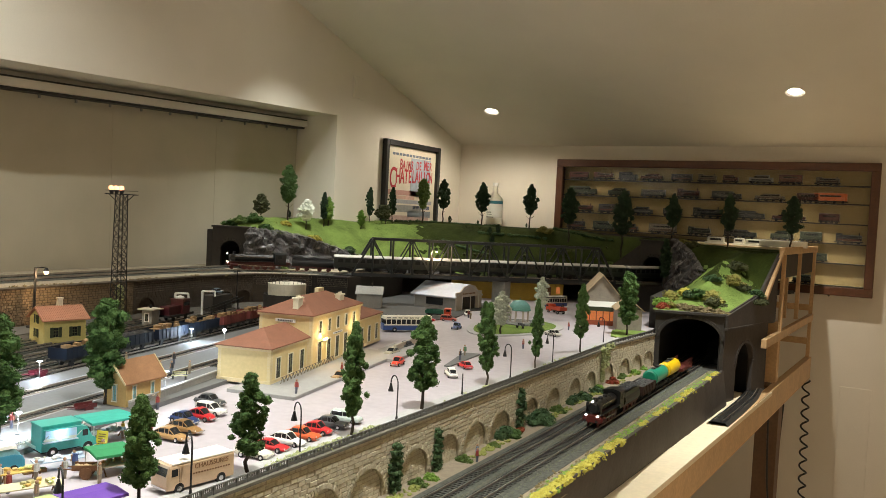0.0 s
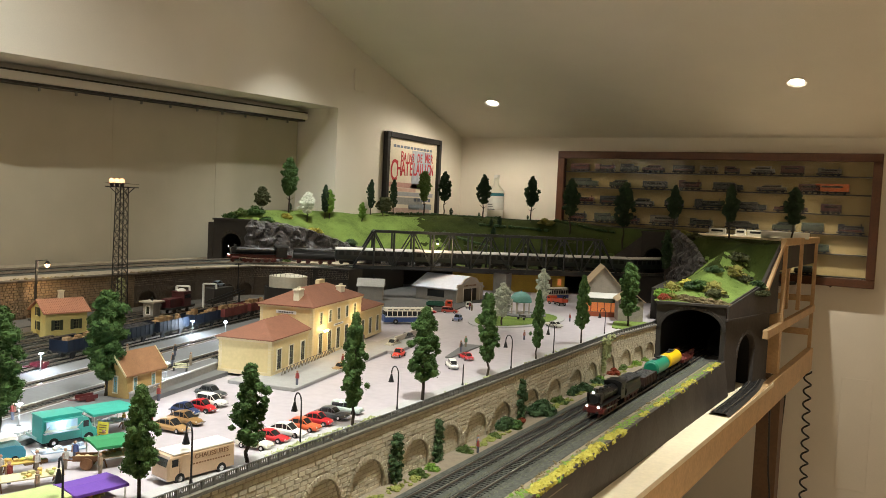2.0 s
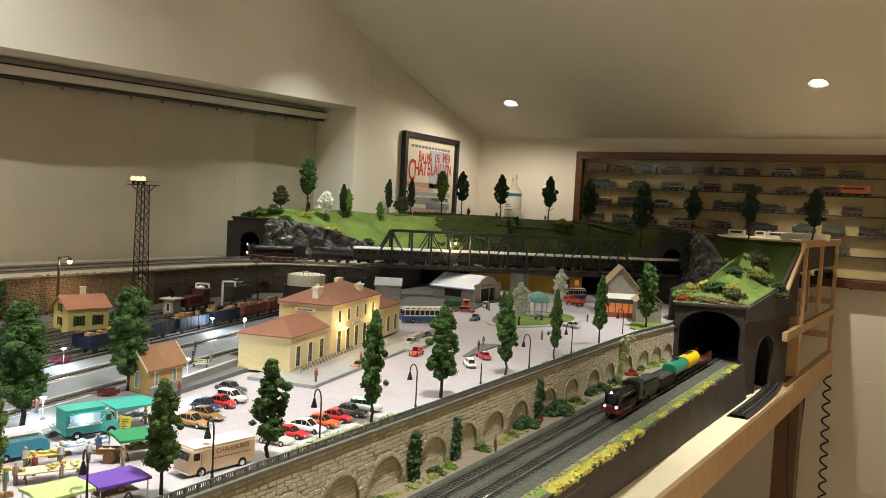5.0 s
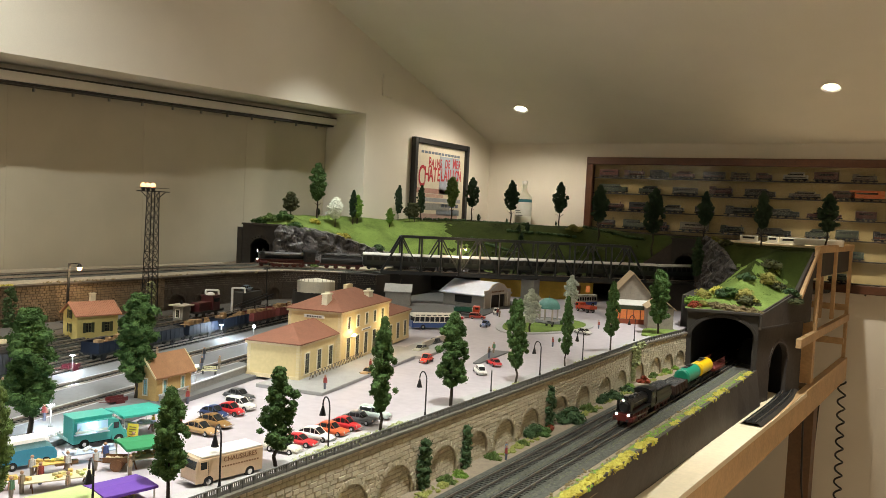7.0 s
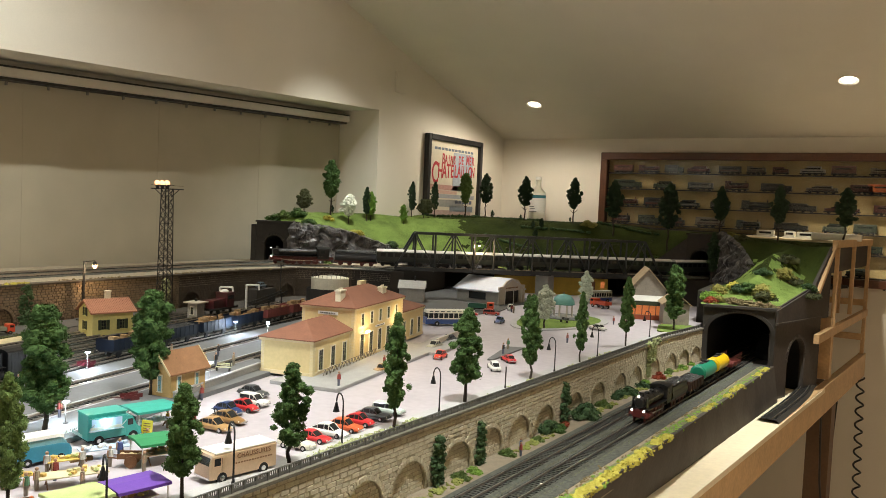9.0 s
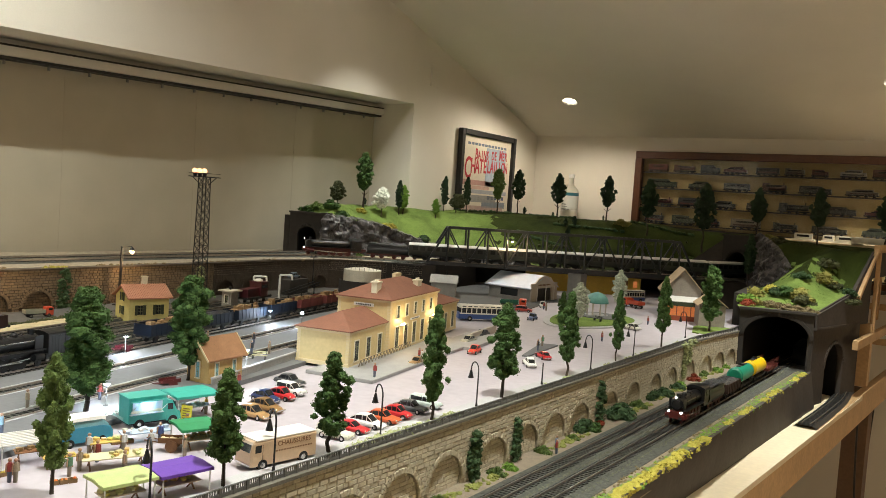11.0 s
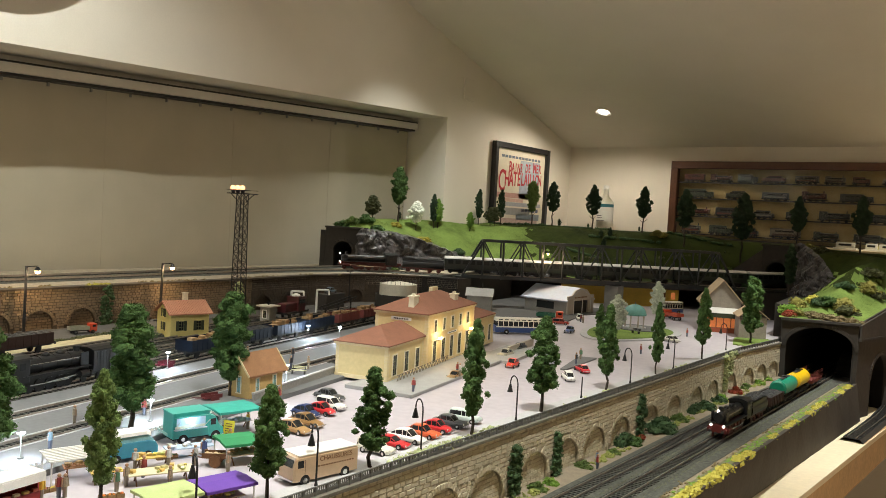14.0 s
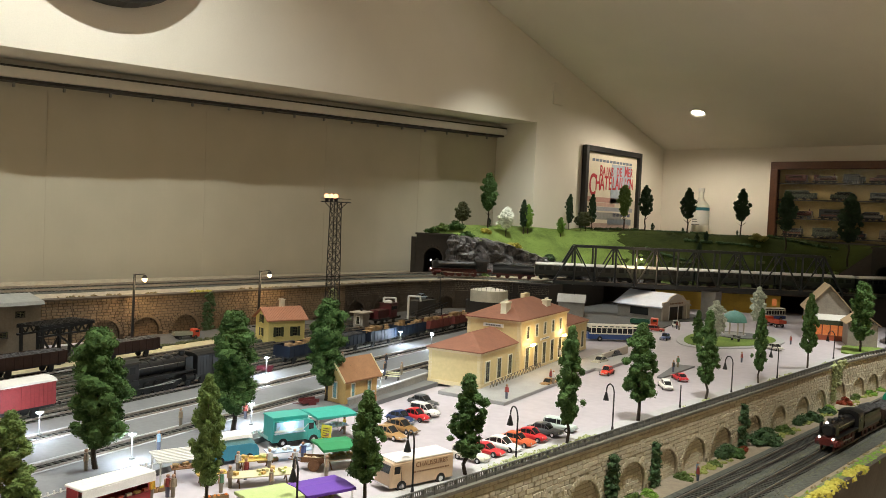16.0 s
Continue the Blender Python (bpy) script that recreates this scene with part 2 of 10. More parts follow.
win = thing("window_1", pose(0, 0, 0), "wide window closed by beige panel curtains on a rail", "window", kind="structure")
part("window_pane", boxed((-2.9, 0.3, 0.25), (0.02, 6.0, 1.15)), M_BLACK, win, "dark night glass")
rail = B()
box(rail, (CURTAIN_X + 0.045, 0.37, 0.821), (0.066, 5.9, 0.030))
box(rail, (CURTAIN_X + 0.02, 0.37, 0.850), (0.02, 5.9, 0.03))


def follow_head(bm):
    """Lets a long part fall with the window head."""
    for v in bm.verts:
        v.co.z -= 0.028 * (3.34 - v.co.y)
    return bm


part("curtain_rail", follow_head(rail), M_RAIL, win, "pale aluminium curtain rail")
part("rail_groove", follow_head(boxed((CURTAIN_X + 0.05, 0.37, 0.8395), (0.05, 5.9, 0.007))), M_RAILDARK, win, "thin black groove of the rail")
part("rail_slot", follow_head(boxed((CURTAIN_X + 0.03, 0.37, 0.8015), (0.06, 5.9, 0.009))), M_RAILDARK, win, "dark lower edge of the rail")
edges = [3.335 - 0.283 * i for i in range(21)]
for i, y1 in enumerate(edges[:-1]):
    bm = B()
    curtain_panel(bm, edges[i + 1] - 0.004, y1, CURTAIN_X + (0.0010 if i % 2 else 0.0))
    c = part("curtain_panel", bm, M_CURTAIN, win)
    sol = c.modifiers.new("thick", "SOLIDIFY")
    sol.thickness = 0.0012
clip = boxed((0, 0, 0), (0.009, 0.006, 0.013))
clip_me = mesh_of("rail_runner", clip, M_STONEGREY)
for i in range(38):
    o = new("rail_runner", clip_me)
    o.location = (CURTAIN_X + 0.045, 3.2 - i * 0.15, 0.787 - 0.028 * (0.14 + i * 0.15))
    o.parent = win


def downlight(x, y, power, cone=100, aim=0.0, blend=1.0, col=(1.0, 0.96, 0.86)):
    z = ceiling_z(y)
    tilt = -math.degrees(math.atan(0.30)) if y > 1.66 else 0
    d = thing("ceiling_downlight", pose(x, y, z, tilt, 0, 0), "recessed round downlight glowing warm white in the ceiling", "light", "ceiling downlights")
    bm = B()
    bmesh.ops.create_cone(bm, cap_ends=False, segments=24, radius1=0.042, radius2=0.029, depth=0.008, matrix=pose(0, 0, -0.004))
    part("trim_ring", bm, M_RAIL, d, "white metal ring")
    bm = B()
    bmesh.ops.create_circle(bm, cap_ends=True, segments=24, radius=0.029, matrix=pose(0, 0, -0.003, 180))
    part("lens", bm, M_GLOW, d, "glowing lens")
    la = bpy.data.lights.new("downlight_lamp", "SPOT")
    la.energy, la.color, la.spot_size, la.spot_blend, la.shadow_soft_size = power * UNIT ** 2, col, radians(cone), blend, 0.014 * UNIT
    lo = new("downlight_lamp", la)
    lo.matrix_basis = pose(0, 0, -0.02, aim)
    lo.parent = d


# four rows of three; all but two at the back are unseen, added to light the room. Those over the layout are turned as
# gimbals to the hill and the wall
COOL, WARM = (0.985, 1.0, 0.92), (1.0, 0.92, 0.76)
for x, y, w, cone, aim, blend, col in (
        (-2.069, 4.18, 16, 168, 6, 0.5, (1.0, 0.89, 0.72)), (-0.464, 4.04, 38, 62, 38, 0.9, WARM), (1.15, 4.1, 26, 130, 0, 1.0, WARM),
        (-2.069, 2.75, 72, 94, 27, 1.0, COOL), (-0.464, 2.65, 148, 68, 25, 1.0, COOL), (1.15, 2.7, 120, 100, 0, 1.0, WARM),
        (-1.87, 0.95, 104, 140, 0, 1.0, COOL), (-0.464, 0.95, 195, 100, 0, 1.0, COOL), (1.15, 0.95, 240, 100, 0, 1.0, WARM),
        (-1.87, -0.9, 72, 140, 0, 1.0, COOL), (-0.464, -1.2, 260, 100, 0, 1.0, COOL), (1.15, -1.2, 300, 100, 0, 1.0, WARM)):
    downlight(x, y, w, cone, aim, blend, col)
# ---------------------------------------------------------------- the layout's table and ground
def beam_x(y):
    return -0.50 + 0.05 * (y - 1.9)


def fascia_x(y):
    return -0.556 + 0.0115 * (y - 1.375)


def fascia_foot_x(y):
    return -0.598 + 0.0346 * (y - 1.375) + max(0.0, 0.018 * (y - 1.6))


solid("town_board", lambda bm: prism(bm, [(-0.8, -0.6), (-0.8, 2.6), (-0.80, 2.99), (-0.80, 4.4), (-2.5, 4.4), (-2.28, 2.5), (-2.26, 1.9), (-2.2, -0.6)], -0.05, 0.0, "z"), M_SQUARE, "pale pinkish grey plaster town square", category="ground")
DECK = [(-2.21, -0.6), (-2.26, 1.9), (-2.29, 2.2), (-2.27, 2.5), (-2.11, 2.655), (-1.97, 2.73), (-2.02, 2.86), (-2.1, 3.3), (-2.72, 3.4), (-2.72, -0.6)]
solid("upper_deck", lambda bm: prism(bm, DECK, 0.075, DECK_Z, "z"), M_DECK, "raised gravel track bed along the curtain", category="ground")
solid("track_bench", lambda bm: prism(bm, [(-0.81, -0.6), (-0.81, 2.6), (-0.775, 2.99), (-0.775, 3.03), (-0.535, 3.03), (fascia_x(1.375), 1.375), (fascia_x(-0.6), -0.6)], -0.15, TRACK_Z, "z"), M_SAND, "low sandy bed of the main line", category="ground")


def fascia(bm):
    n = 24
    rings = []
    for i in range(n + 1):
        y = -0.6 + 3.66 * i / n
        xt = fascia_x(y)
        xb = fascia_foot_x(y)
        rings.append([bm.verts.new(p) for p in ((xt - 0.002, y, TRACK_Z + 0.004), (xt + 0.008, y, TRACK_Z + 0.004), (xb + 0.008, y, SHELF_Z - 0.03), (xb - 0.002, y, SHELF_Z - 0.03))])
    for a, b in zip(rings, rings[1:]):
        for k in range(4):
            bm.faces.new((a[k], a[(k + 1) % 4], b[(k + 1) % 4], b[k]))
    bm.faces.new(rings[0])
    bm.faces.new(rings[-1][::-1])
    bmesh.ops.recalc_face_normals(bm, faces=bm.faces)


solid("front_fascia", fascia, M_FASCIA, "dark brown painted front fascia board", category="fascia")
solid("front_shelf", lambda bm: prism(bm, [(-0.70, -0.6), (beam_x(-0.6) + 0.017, -0.6), (beam_x(3.45) + 0.017, 3.45), (-0.56, 3.45)], SHELF_Z - 0.016, SHELF_Z, "z"), M_PALEWOOD, "pale bare wooden shelf along the front", kind="thing", category="shelf")

# pine frame with its posts and rails
fr = thing("layout_table", pose(0, 0, 0), "bare pine frame carrying the layout with posts and rails", "table")


def long_bar(name, p, q, w, h, m=M_PINE, parent=fr, label=""):
    bm = B()
    a, b = Vector(p), Vector(q)
    d = b - a
    box(bm, (0, 0, 0), (w, d.length, h))
    mm = Matrix.Translation((a + b) / 2) @ Matrix.Rotation(math.atan2(-d.x, d.y), 4, "Z") @ Matrix.Rotation(math.atan2(d.z, Vector((d.x, d.y)).length), 4, "X")
    bmesh.ops.bevel(bm, geom=list(bm.edges), offset=0.0015, segments=1, affect="EDGES")
    place(bm, bm.verts, mm)
    return part(name, bm, m, parent, label)


def post(x, y, z0, z1, w=0.022, d=0.04, m=M_PINE, name="post"):
    bm = boxed((0, 0, 0), (w, d, z1 - z0))
    bmesh.ops.bevel(bm, geom=list(bm.edges), offset=0.0012, segments=1, affect="EDGES")
    place(bm, bm.verts, pose(x, y, (z0 + z1) / 2, 0, 0, -2.9))
    return part(name, bm, m, fr)


long_bar("front_beam", (beam_x(-0.6), -0.6, -0.314), (beam_x(4.5), 4.5, -0.285), 0.03, 0.11)
long_bar("upper_rail", (beam_x(3.3), 3.3, -0.035), (beam_x(4.5), 4.5, -0.03), 0.02, 0.035)
post(beam_x(3.62) - 0.02, 3.62, -0.23, 0.02, 0.045, 0.05)
for y, z0, dx in ((3.62, -0.03, 0.0), (4.02, 0.0, 0.0), (4.02, 0.0, -0.05), (4.47, -0.23, 0.0)):
    post(beam_x(y) + dx, y, z0, 0.31, 0.016, 0.022)
long_bar("slant_rail", (-0.445, 3.38, 0.13), (-0.415, 3.56, 0.31), 0.014, 0.016)
long_bar("top_rail", (beam_x(3.56), 3.56, 0.315), (beam_x(4.5), 4.5, 0.315), 0.022, 0.03)
long_bar("cross_rail", (-0.62, 4.47, 0.02), (-0.37, 4.47, 0.02), 0.02, 0.03)
long_bar("cross_rail", (-0.62, 4.40, -0.14), (-0.37, 4.40, -0.14), 0.02, 0.03)
long_bar("low_board", (-0.62, 3.5, 0.035), (-0.55, 4.5, 0.035), 0.02, 0.06)
for y in (0.4, 3.72):
    post(beam_x(y) - 0.035, y, FLOOR_Z, -0.26, 0.09, 0.09, M_LEG, "table_leg")
for y in (0.4, 2.2, 4.2):
    post(-2.5, y, FLOOR_Z, -0.05, 0.06, 0.09, M_LEG, "table_leg")
long_bar("back_beam", (-2.5, -0.5, -0.09), (-2.5, 4.4, -0.09), 0.03, 0.08)

# stub of flexible track on the shelf
def rail_track(name, pts, label, parent=None, group="tracks", sleeper=M_SLEEPER, bed=None, gauge=0.025, bed_mat=None, low=-0.004):
    """A track along points (x, y, z): sleepers, two rails and, if asked, a ballast bed."""
    P = [Vector(p) for p in pts]
    dense = []
    for a, b in zip(P, P[1:]):
        n = max(1, int((b - a).length / 0.0112))
        dense += [a.lerp(b, i / n) for i in range(n)]
    dense.append(P[-1])
    root = thing(name, Matrix.Identity(4), label, "track", group)
    tans = [(dense[min(i + 1, len(dense) - 1)] - dense[max(i - 1, 0)]).normalized() for i in range(len(dense))]
    nor = [Vector((t.y, -t.x, 0)).normalized() for t in tans]
    va, fa = [], []
    for p, t, n in zip(dense, tans, nor):
        k = len(va)
        a, b = n * 0.0215, t * 0.0022
        for z in (0.001, 0.0032):
            for q in (a + b, a - b, -a - b, -a + b):
                va.append(p + q + Vector((0, 0, z)))
        fa += [(k + 4, k + 7, k + 6, k + 5)[::-1], (k, k + 1, k + 5, k + 4)[::-1], (k + 1, k + 2, k + 6, k + 5)[::-1], (k + 2, k + 3, k + 7, k + 6)[::-1], (k + 3, k, k + 4, k + 7)[::-1]]
    me = bpy.data.meshes.new("sleeper_bed")
    me.from_pydata(va, [], fa)
    me.materials.append(sleeper)
    o = tagged(new("sleeper_bed", me), kind="stuff")
    o.parent = root
    for s in (-1, 1):
        va, fa = [], []
        for i, (p, n) in enumerate(zip(dense, nor)):
            c = p + n * s * gauge / 2
            for dx, z in ((-0.0011, 0.003), (-0.0009, 0.0066), (0.0009, 0.0066), (0.0011, 0.003)):
                va.append(c + n * dx + Vector((0, 0, z)))
            if i:
                k = 4 * i
                for j in range(3):
                    fa.append((k + j - 4, k + j - 3, k + j + 1, k + j))
        me = bpy.data.meshes.new("rail")
        me.from_pydata(va, [], fa)
        me.materials.append(M_RUSTRAIL)
        o = new("rail", me)
        o.parent = root
    if bed:
        va, fa = [], []
        for i, (p, n) in enumerate(zip(dense, nor)):
            for w, z in ((-bed, low), (-0.024, 0.0018), (0.024, 0.0018), (bed, low)):
                va.append(p + n * w + Vector((0, 0, z + 0.0006 * noise.noise((p + n * w) * 300))))
            if i:
                k = 4 * i
                for j in range(3):
                    fa.append((k + j - 4, k + j - 3, k + j + 1, k + j))
        me = bpy.data.meshes.new("ballast_bed")
        me.from_pydata(va, [], fa)
        me.materials.append(bed_mat or M_BALLAST)
        o = tagged(new("ballast_bed", me), kind="stuff")
        o.parent = root
    return root


def arc_pts(pts, n=10):
    """A smooth line (Catmull-Rom) through points."""
    P = [Vector(p) for p in pts]
    P = [2 * P[0] - P[1]] + P + [2 * P[-1] - P[-2]]
    out = []
    for i in range(1, len(P) - 2):
        a, b, c, d = P[i - 1:i + 3]
        for k in range(n):
            t = k / n
            out.append(0.5 * ((2 * b) + (c - a) * t + (2 * a - 5 * b + 4 * c - d) * t * t + (3 * b - a - 3 * c + d) * t ** 3))
    out.append(P[-2])
    return out


# floor darkened by colour to match the unlit tunnel
solid("tunnel_floor", lambda bm: prism(bm, [(-0.775, 3.03), (-0.775, 3.9), (-0.53, 3.9), (-0.535, 3.03)], -0.15, TRACK_Z, "z"), M_SOOTSHADE, "tunnel floor coloured black for the shade inside", category="ground")


def main_x(y, k):
    # the two front tracks, k = 0 next to the wall; slightly fanning with the fascia
    return -0.722 + 0.025 / 2 + 0.064 * k + 0.006 * (y - 1.2)


solid("ballast_strip", lambda bm: prism(bm, [(-0.752, -0.6), (-0.748, 1.4), (-0.738, 3.035), (-0.575, 3.035), (-0.592, 1.375), (-0.6, -0.6)], TRACK_Z - 0.002, TRACK_Z + 0.0012, "z"), M_BALLAST, "grey ballast under the double main line", category="ballast")
for k in (0, 1):
    rail_track("main_track", [(main_x(y, k), y, TRACK_Z + 0.002) for y in (-0.6, 1.0, 2.0, 3.0, 3.9)], "double main line track with dark rails on grey ballast", bed=0.034)
rail_track("track_stub", arc_pts([(-0.481, 2.73, SHELF_Z + 0.009), (-0.468, 3.0, SHELF_Z + 0.009), (-0.462, 3.25, SHELF_Z + 0.009), (-0.475, 3.5, SHELF_Z + 0.009)]), "short loose end of dark track on the pale shelf", bed=0.034, bed_mat=M_RAILDARK, low=-0.008)

# ---------------------------------------------------------------- masonry walls
STONE_PARTS = []


def stone_verts(c, ex, ez, en, w, h, d, r):
    """Corners of one stone: centre of its back, directions along, up and outwards, width, height, depth."""
    t = 0.82 + 0.1 * r
    out = []
    for k, f in ((0, 1.0), (1, t)):
        for sx, sz in ((-1, -1), (1, -1), (1, 1), (-1, 1)):
            out.append(c + ex * (sx * w / 2 * f) + ez * (sz * h / 2 * f) + en * (d * k * (0.7 + 0.6 * r)))
    return out


STONE_FACES = [(4, 5, 6, 7), (0, 1, 5, 4), (1, 2, 6, 5), (2, 3, 7, 6), (3, 0, 4, 7)]


def arch_wall(name, p, q, z0, z1, arches, r, stone, mortar, label, near=None, thick=0.03, back=0.014, cw=0.017, ch=0.0082, cap=True, spring=0.0):
    """A masonry wall from p to q (seen from the right-hand side of that way) with blind arches at distances along it."""
    p, q = Vector((*p, 0)), Vector((*q, 0))
    L = (q - p).length
    ex = (q - p).normalized()
    en = Vector((ex.y, -ex.x, 0))
    ez = Vector((0, 0, 1))
    H = z1 - z0
    root = thing(name, Matrix.Identity(4), label, "wall", kind="structure")

    def W(x, z, d=0.0):
        return p + ex * x + ez * (z0 + z) + en * d
    out = [(0, 0)]
    for c in arches:
        out.append((c - r, 0))
        out += [(c - r * math.cos(math.pi * k / 14), spring + r * math.sin(math.pi * k / 14)) for k in range(15)]
        out.append((c + r, 0))
    out += [(L, 0), (L, H), (0, H)]
    bm = B()
    f = [bm.verts.new(W(x, z)) for x, z in out]
    b = [bm.verts.new(W(x, z, -back)) for x, z in out]
    bm.faces.new(f)
    n = len(out)
    for i in range(n):
        try:
            bm.faces.new((f[i], b[i], b[(i + 1) % n], f[(i + 1) % n]))
        except ValueError:
            pass
    bk = [bm.verts.new(W(x, z, d)) for x, z, d in ((0, 0, -back), (L, 0, -back), (L, H, -back), (0, H, -back), (0, 0, -thick), (L, 0, -thick), (L, H, -thick), (0, H, -thick))]
    for ff in ((0, 1, 2, 3), (4, 7, 6, 5), (0, 4, 5, 1), (3, 2, 6, 7), (0, 3, 7, 4), (1, 5, 6, 2)):
        bm.faces.new([bk[i] for i in ff])
    bmesh.ops.recalc_face_normals(bm, faces=bm.faces)
    part("wall_core", bm, mortar, root)
    va, fa, single = [], [], []
    rng = random.Random(len(arches) * 7 + int(L * 1000))

    def add(vs, mid):
        if near and near[0] < mid.y < near[1] and len(single) < 290:
            single.append(vs)
            return
        k = len(va)
        va.extend(vs)
        fa.extend(tuple(i + k for i in ff) for ff in STONE_FACES)
    rows = int(H / ch)
    ch = H / rows
    ring = 0.010
    for j in range(rows):
        z = (j + 0.5) * ch
        x = -rng.random() * cw
        while x < L:
            w = cw * (0.65 + 0.7 * rng.random())
            x0, x1 = max(x, 0.0), min(x + w, L)
            x += w
            # leave the arch and its ring free
            for c in arches:
                rr = r + ring
                dz = max(z - spring, 0)
                if dz < rr:
                    hw = math.sqrt(rr * rr - dz * dz)
                    if x0 < c - hw < x1:
                        x1 = c - hw
                    elif x0 < c + hw < x1:
                        x0 = c + hw
                    elif c - hw <= x0 and x1 <= c + hw:
                        x1 = x0
            if x1 - x0 > 0.003:
                mid = W((x0 + x1) / 2, z)
                add(stone_verts(mid, ex, ez, en, x1 - x0 - 0.0013, ch - 0.0013, 0.0017, rng.random()), mid)
    for c in arches:
        k = int(math.pi * r / 0.0062)
        for i in range(k):
            a = math.pi * (i + 0.5) / k
            rad = Vector((-math.cos(a), math.sin(a)))
            ex2 = (ex * rad.y + ez * -rad.x)
            ez2 = (ex * rad.x + ez * rad.y)
            cc = r + ring / 2
            mid = W(c + rad.x * cc, spring + rad.y * cc)
            add(stone_verts(mid, ex2, ez2, en, math.pi * cc / k - 0.0008, ring - 0.001, 0.0022, rng.random()), mid)
        for j in range(int((r + spring) / 0.0075)):
            z = (j + 0.5) * 0.0075
            dz = max(z - spring, 0)
            if dz < r:
                hw = math.sqrt(r * r - dz * dz)
                x = c - hw
                while x < c + hw - 0.003:
                    w = min(cw * (0.6 + 0.6 * rng.random()), c + hw - x)
                    mid = W(x + w / 2, z, -back)
                    add(stone_verts(mid, ex, ez, en, w - 0.0009, 0.0066, 0.0011, rng.random()), mid)
                    x += w
    me = bpy.data.meshes.new("masonry")
    me.from_pydata(va, [], fa)
    me.materials.append(stone)
    o = tagged(new("masonry", me), kind="stuff")
    o.parent = root
    STONE_PARTS.append((root, single, stone))
    if cap:
        bm = B()
        m = Matrix.Translation(W(L / 2, H + 0.002, -thick / 2 + 0.002)) @ Matrix.Rotation(math.atan2(ex.y, ex.x), 4, "Z")
        box(bm, (0, 0, 0), (L, thick + 0.006, 0.005), m)
        part("coping", bm, mortar if cap == 1 else cap, root)
    return root


FRONT_ARCHES = [0.65, 0.79, 0.925, 1.059, 1.19, 1.351, 1.481, 1.611, 1.742, 1.916, 2.075, 2.243, 2.38, 2.555]
arch_wall("front_retaining_wall", (-0.797, 0.3), (-0.797, 2.63), TRACK_Z, -0.004, [a - 0.3 for a in FRONT_ARCHES], 0.053, M_STONE, M_MORTAR, "long buff stone retaining wall with blind arches", near=(0.92, 1.13), back=0.005, cap=M_COPING, spring=0.009)
arch_wall("front_retaining_wall", (-0.797, 2.63), (-0.765, 2.985), TRACK_Z, -0.004, [0.078, 0.192, 0.302], 0.048, M_STONE, M_MORTAR, "long buff stone retaining wall with blind arches", back=0.005, cap=M_COPING, spring=0.012)
UP = [(-2.19, -0.6), (-2.2206, 0.93), (-2.26, 1.9), (-2.29, 2.2), (-2.27, 2.5), (-2.11, 2.655), (-1.97, 2.73)]
# the stone gets darker in steps towards the bridge end
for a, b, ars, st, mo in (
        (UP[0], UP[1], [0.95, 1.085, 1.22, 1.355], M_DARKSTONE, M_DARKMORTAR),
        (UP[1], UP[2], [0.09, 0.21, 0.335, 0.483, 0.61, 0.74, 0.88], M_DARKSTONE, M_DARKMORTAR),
        (UP[2], UP[3], [0.06, 0.195], M_DARKERSTONE, M_DARKMORTAR),
        (UP[3], UP[4], [0.03, 0.155, 0.25], M_DARKERSTONE, M_DARKMORTAR),
        (UP[4], UP[5], [0.11], M_DARKERSTONE, M_DARKMORTAR),
        (UP[5], UP[6], [], M_SOOTSTONE, M_SOOTSHADE)):
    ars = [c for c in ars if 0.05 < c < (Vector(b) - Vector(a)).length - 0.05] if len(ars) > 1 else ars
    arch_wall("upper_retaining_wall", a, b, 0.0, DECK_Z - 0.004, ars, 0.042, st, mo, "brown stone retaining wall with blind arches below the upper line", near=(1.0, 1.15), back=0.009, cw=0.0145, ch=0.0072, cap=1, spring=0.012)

# ---------------------------------------------------------------- hills
HILL = [  # outline of the hill: place, height of its edge there, how far it takes to rise, rock or not
    (-2.635, 2.66, 0.285, 0.10, 0), (-2.43, 2.68, 0.29, 0.10, 0), (-2.39, 2.92, 0.265, 0.20, 0), (-2.28, 3.12, 0.20, 0.30, 0), (-2.13, 3.22, 0.155, 0.40, 0),
    (-1.75, 3.40, 0.11, 0.55, 0), (-1.28, 3.78, 0.12, 0.45, 0), (-1.06, 3.80, 0.30, 0.10, 0), (-0.90, 3.76, 0.32, 0.10, 0), (-0.80, 3.60, 0.285, 0.10, 0), (-0.71, 3.46, 0.205, 0.20, 0), (-0.83, 3.40, 0.125, 0.30, 0), (-0.775, 2.985, 0.085, 0.52, 0),
    (-0.535, 3.055, 0.080, 0.40, 0), (-0.463, 3.367, 0.150, 0.22, 0), (-0.425, 3.53, 0.30, 0.10, 0), (-0.375, 4.5, 0.315, 0.1, 0), (-2.5, 4.5, 0.34, 0.1, 0), (-2.74, 3.6, 0.33, 0.1, 0)]


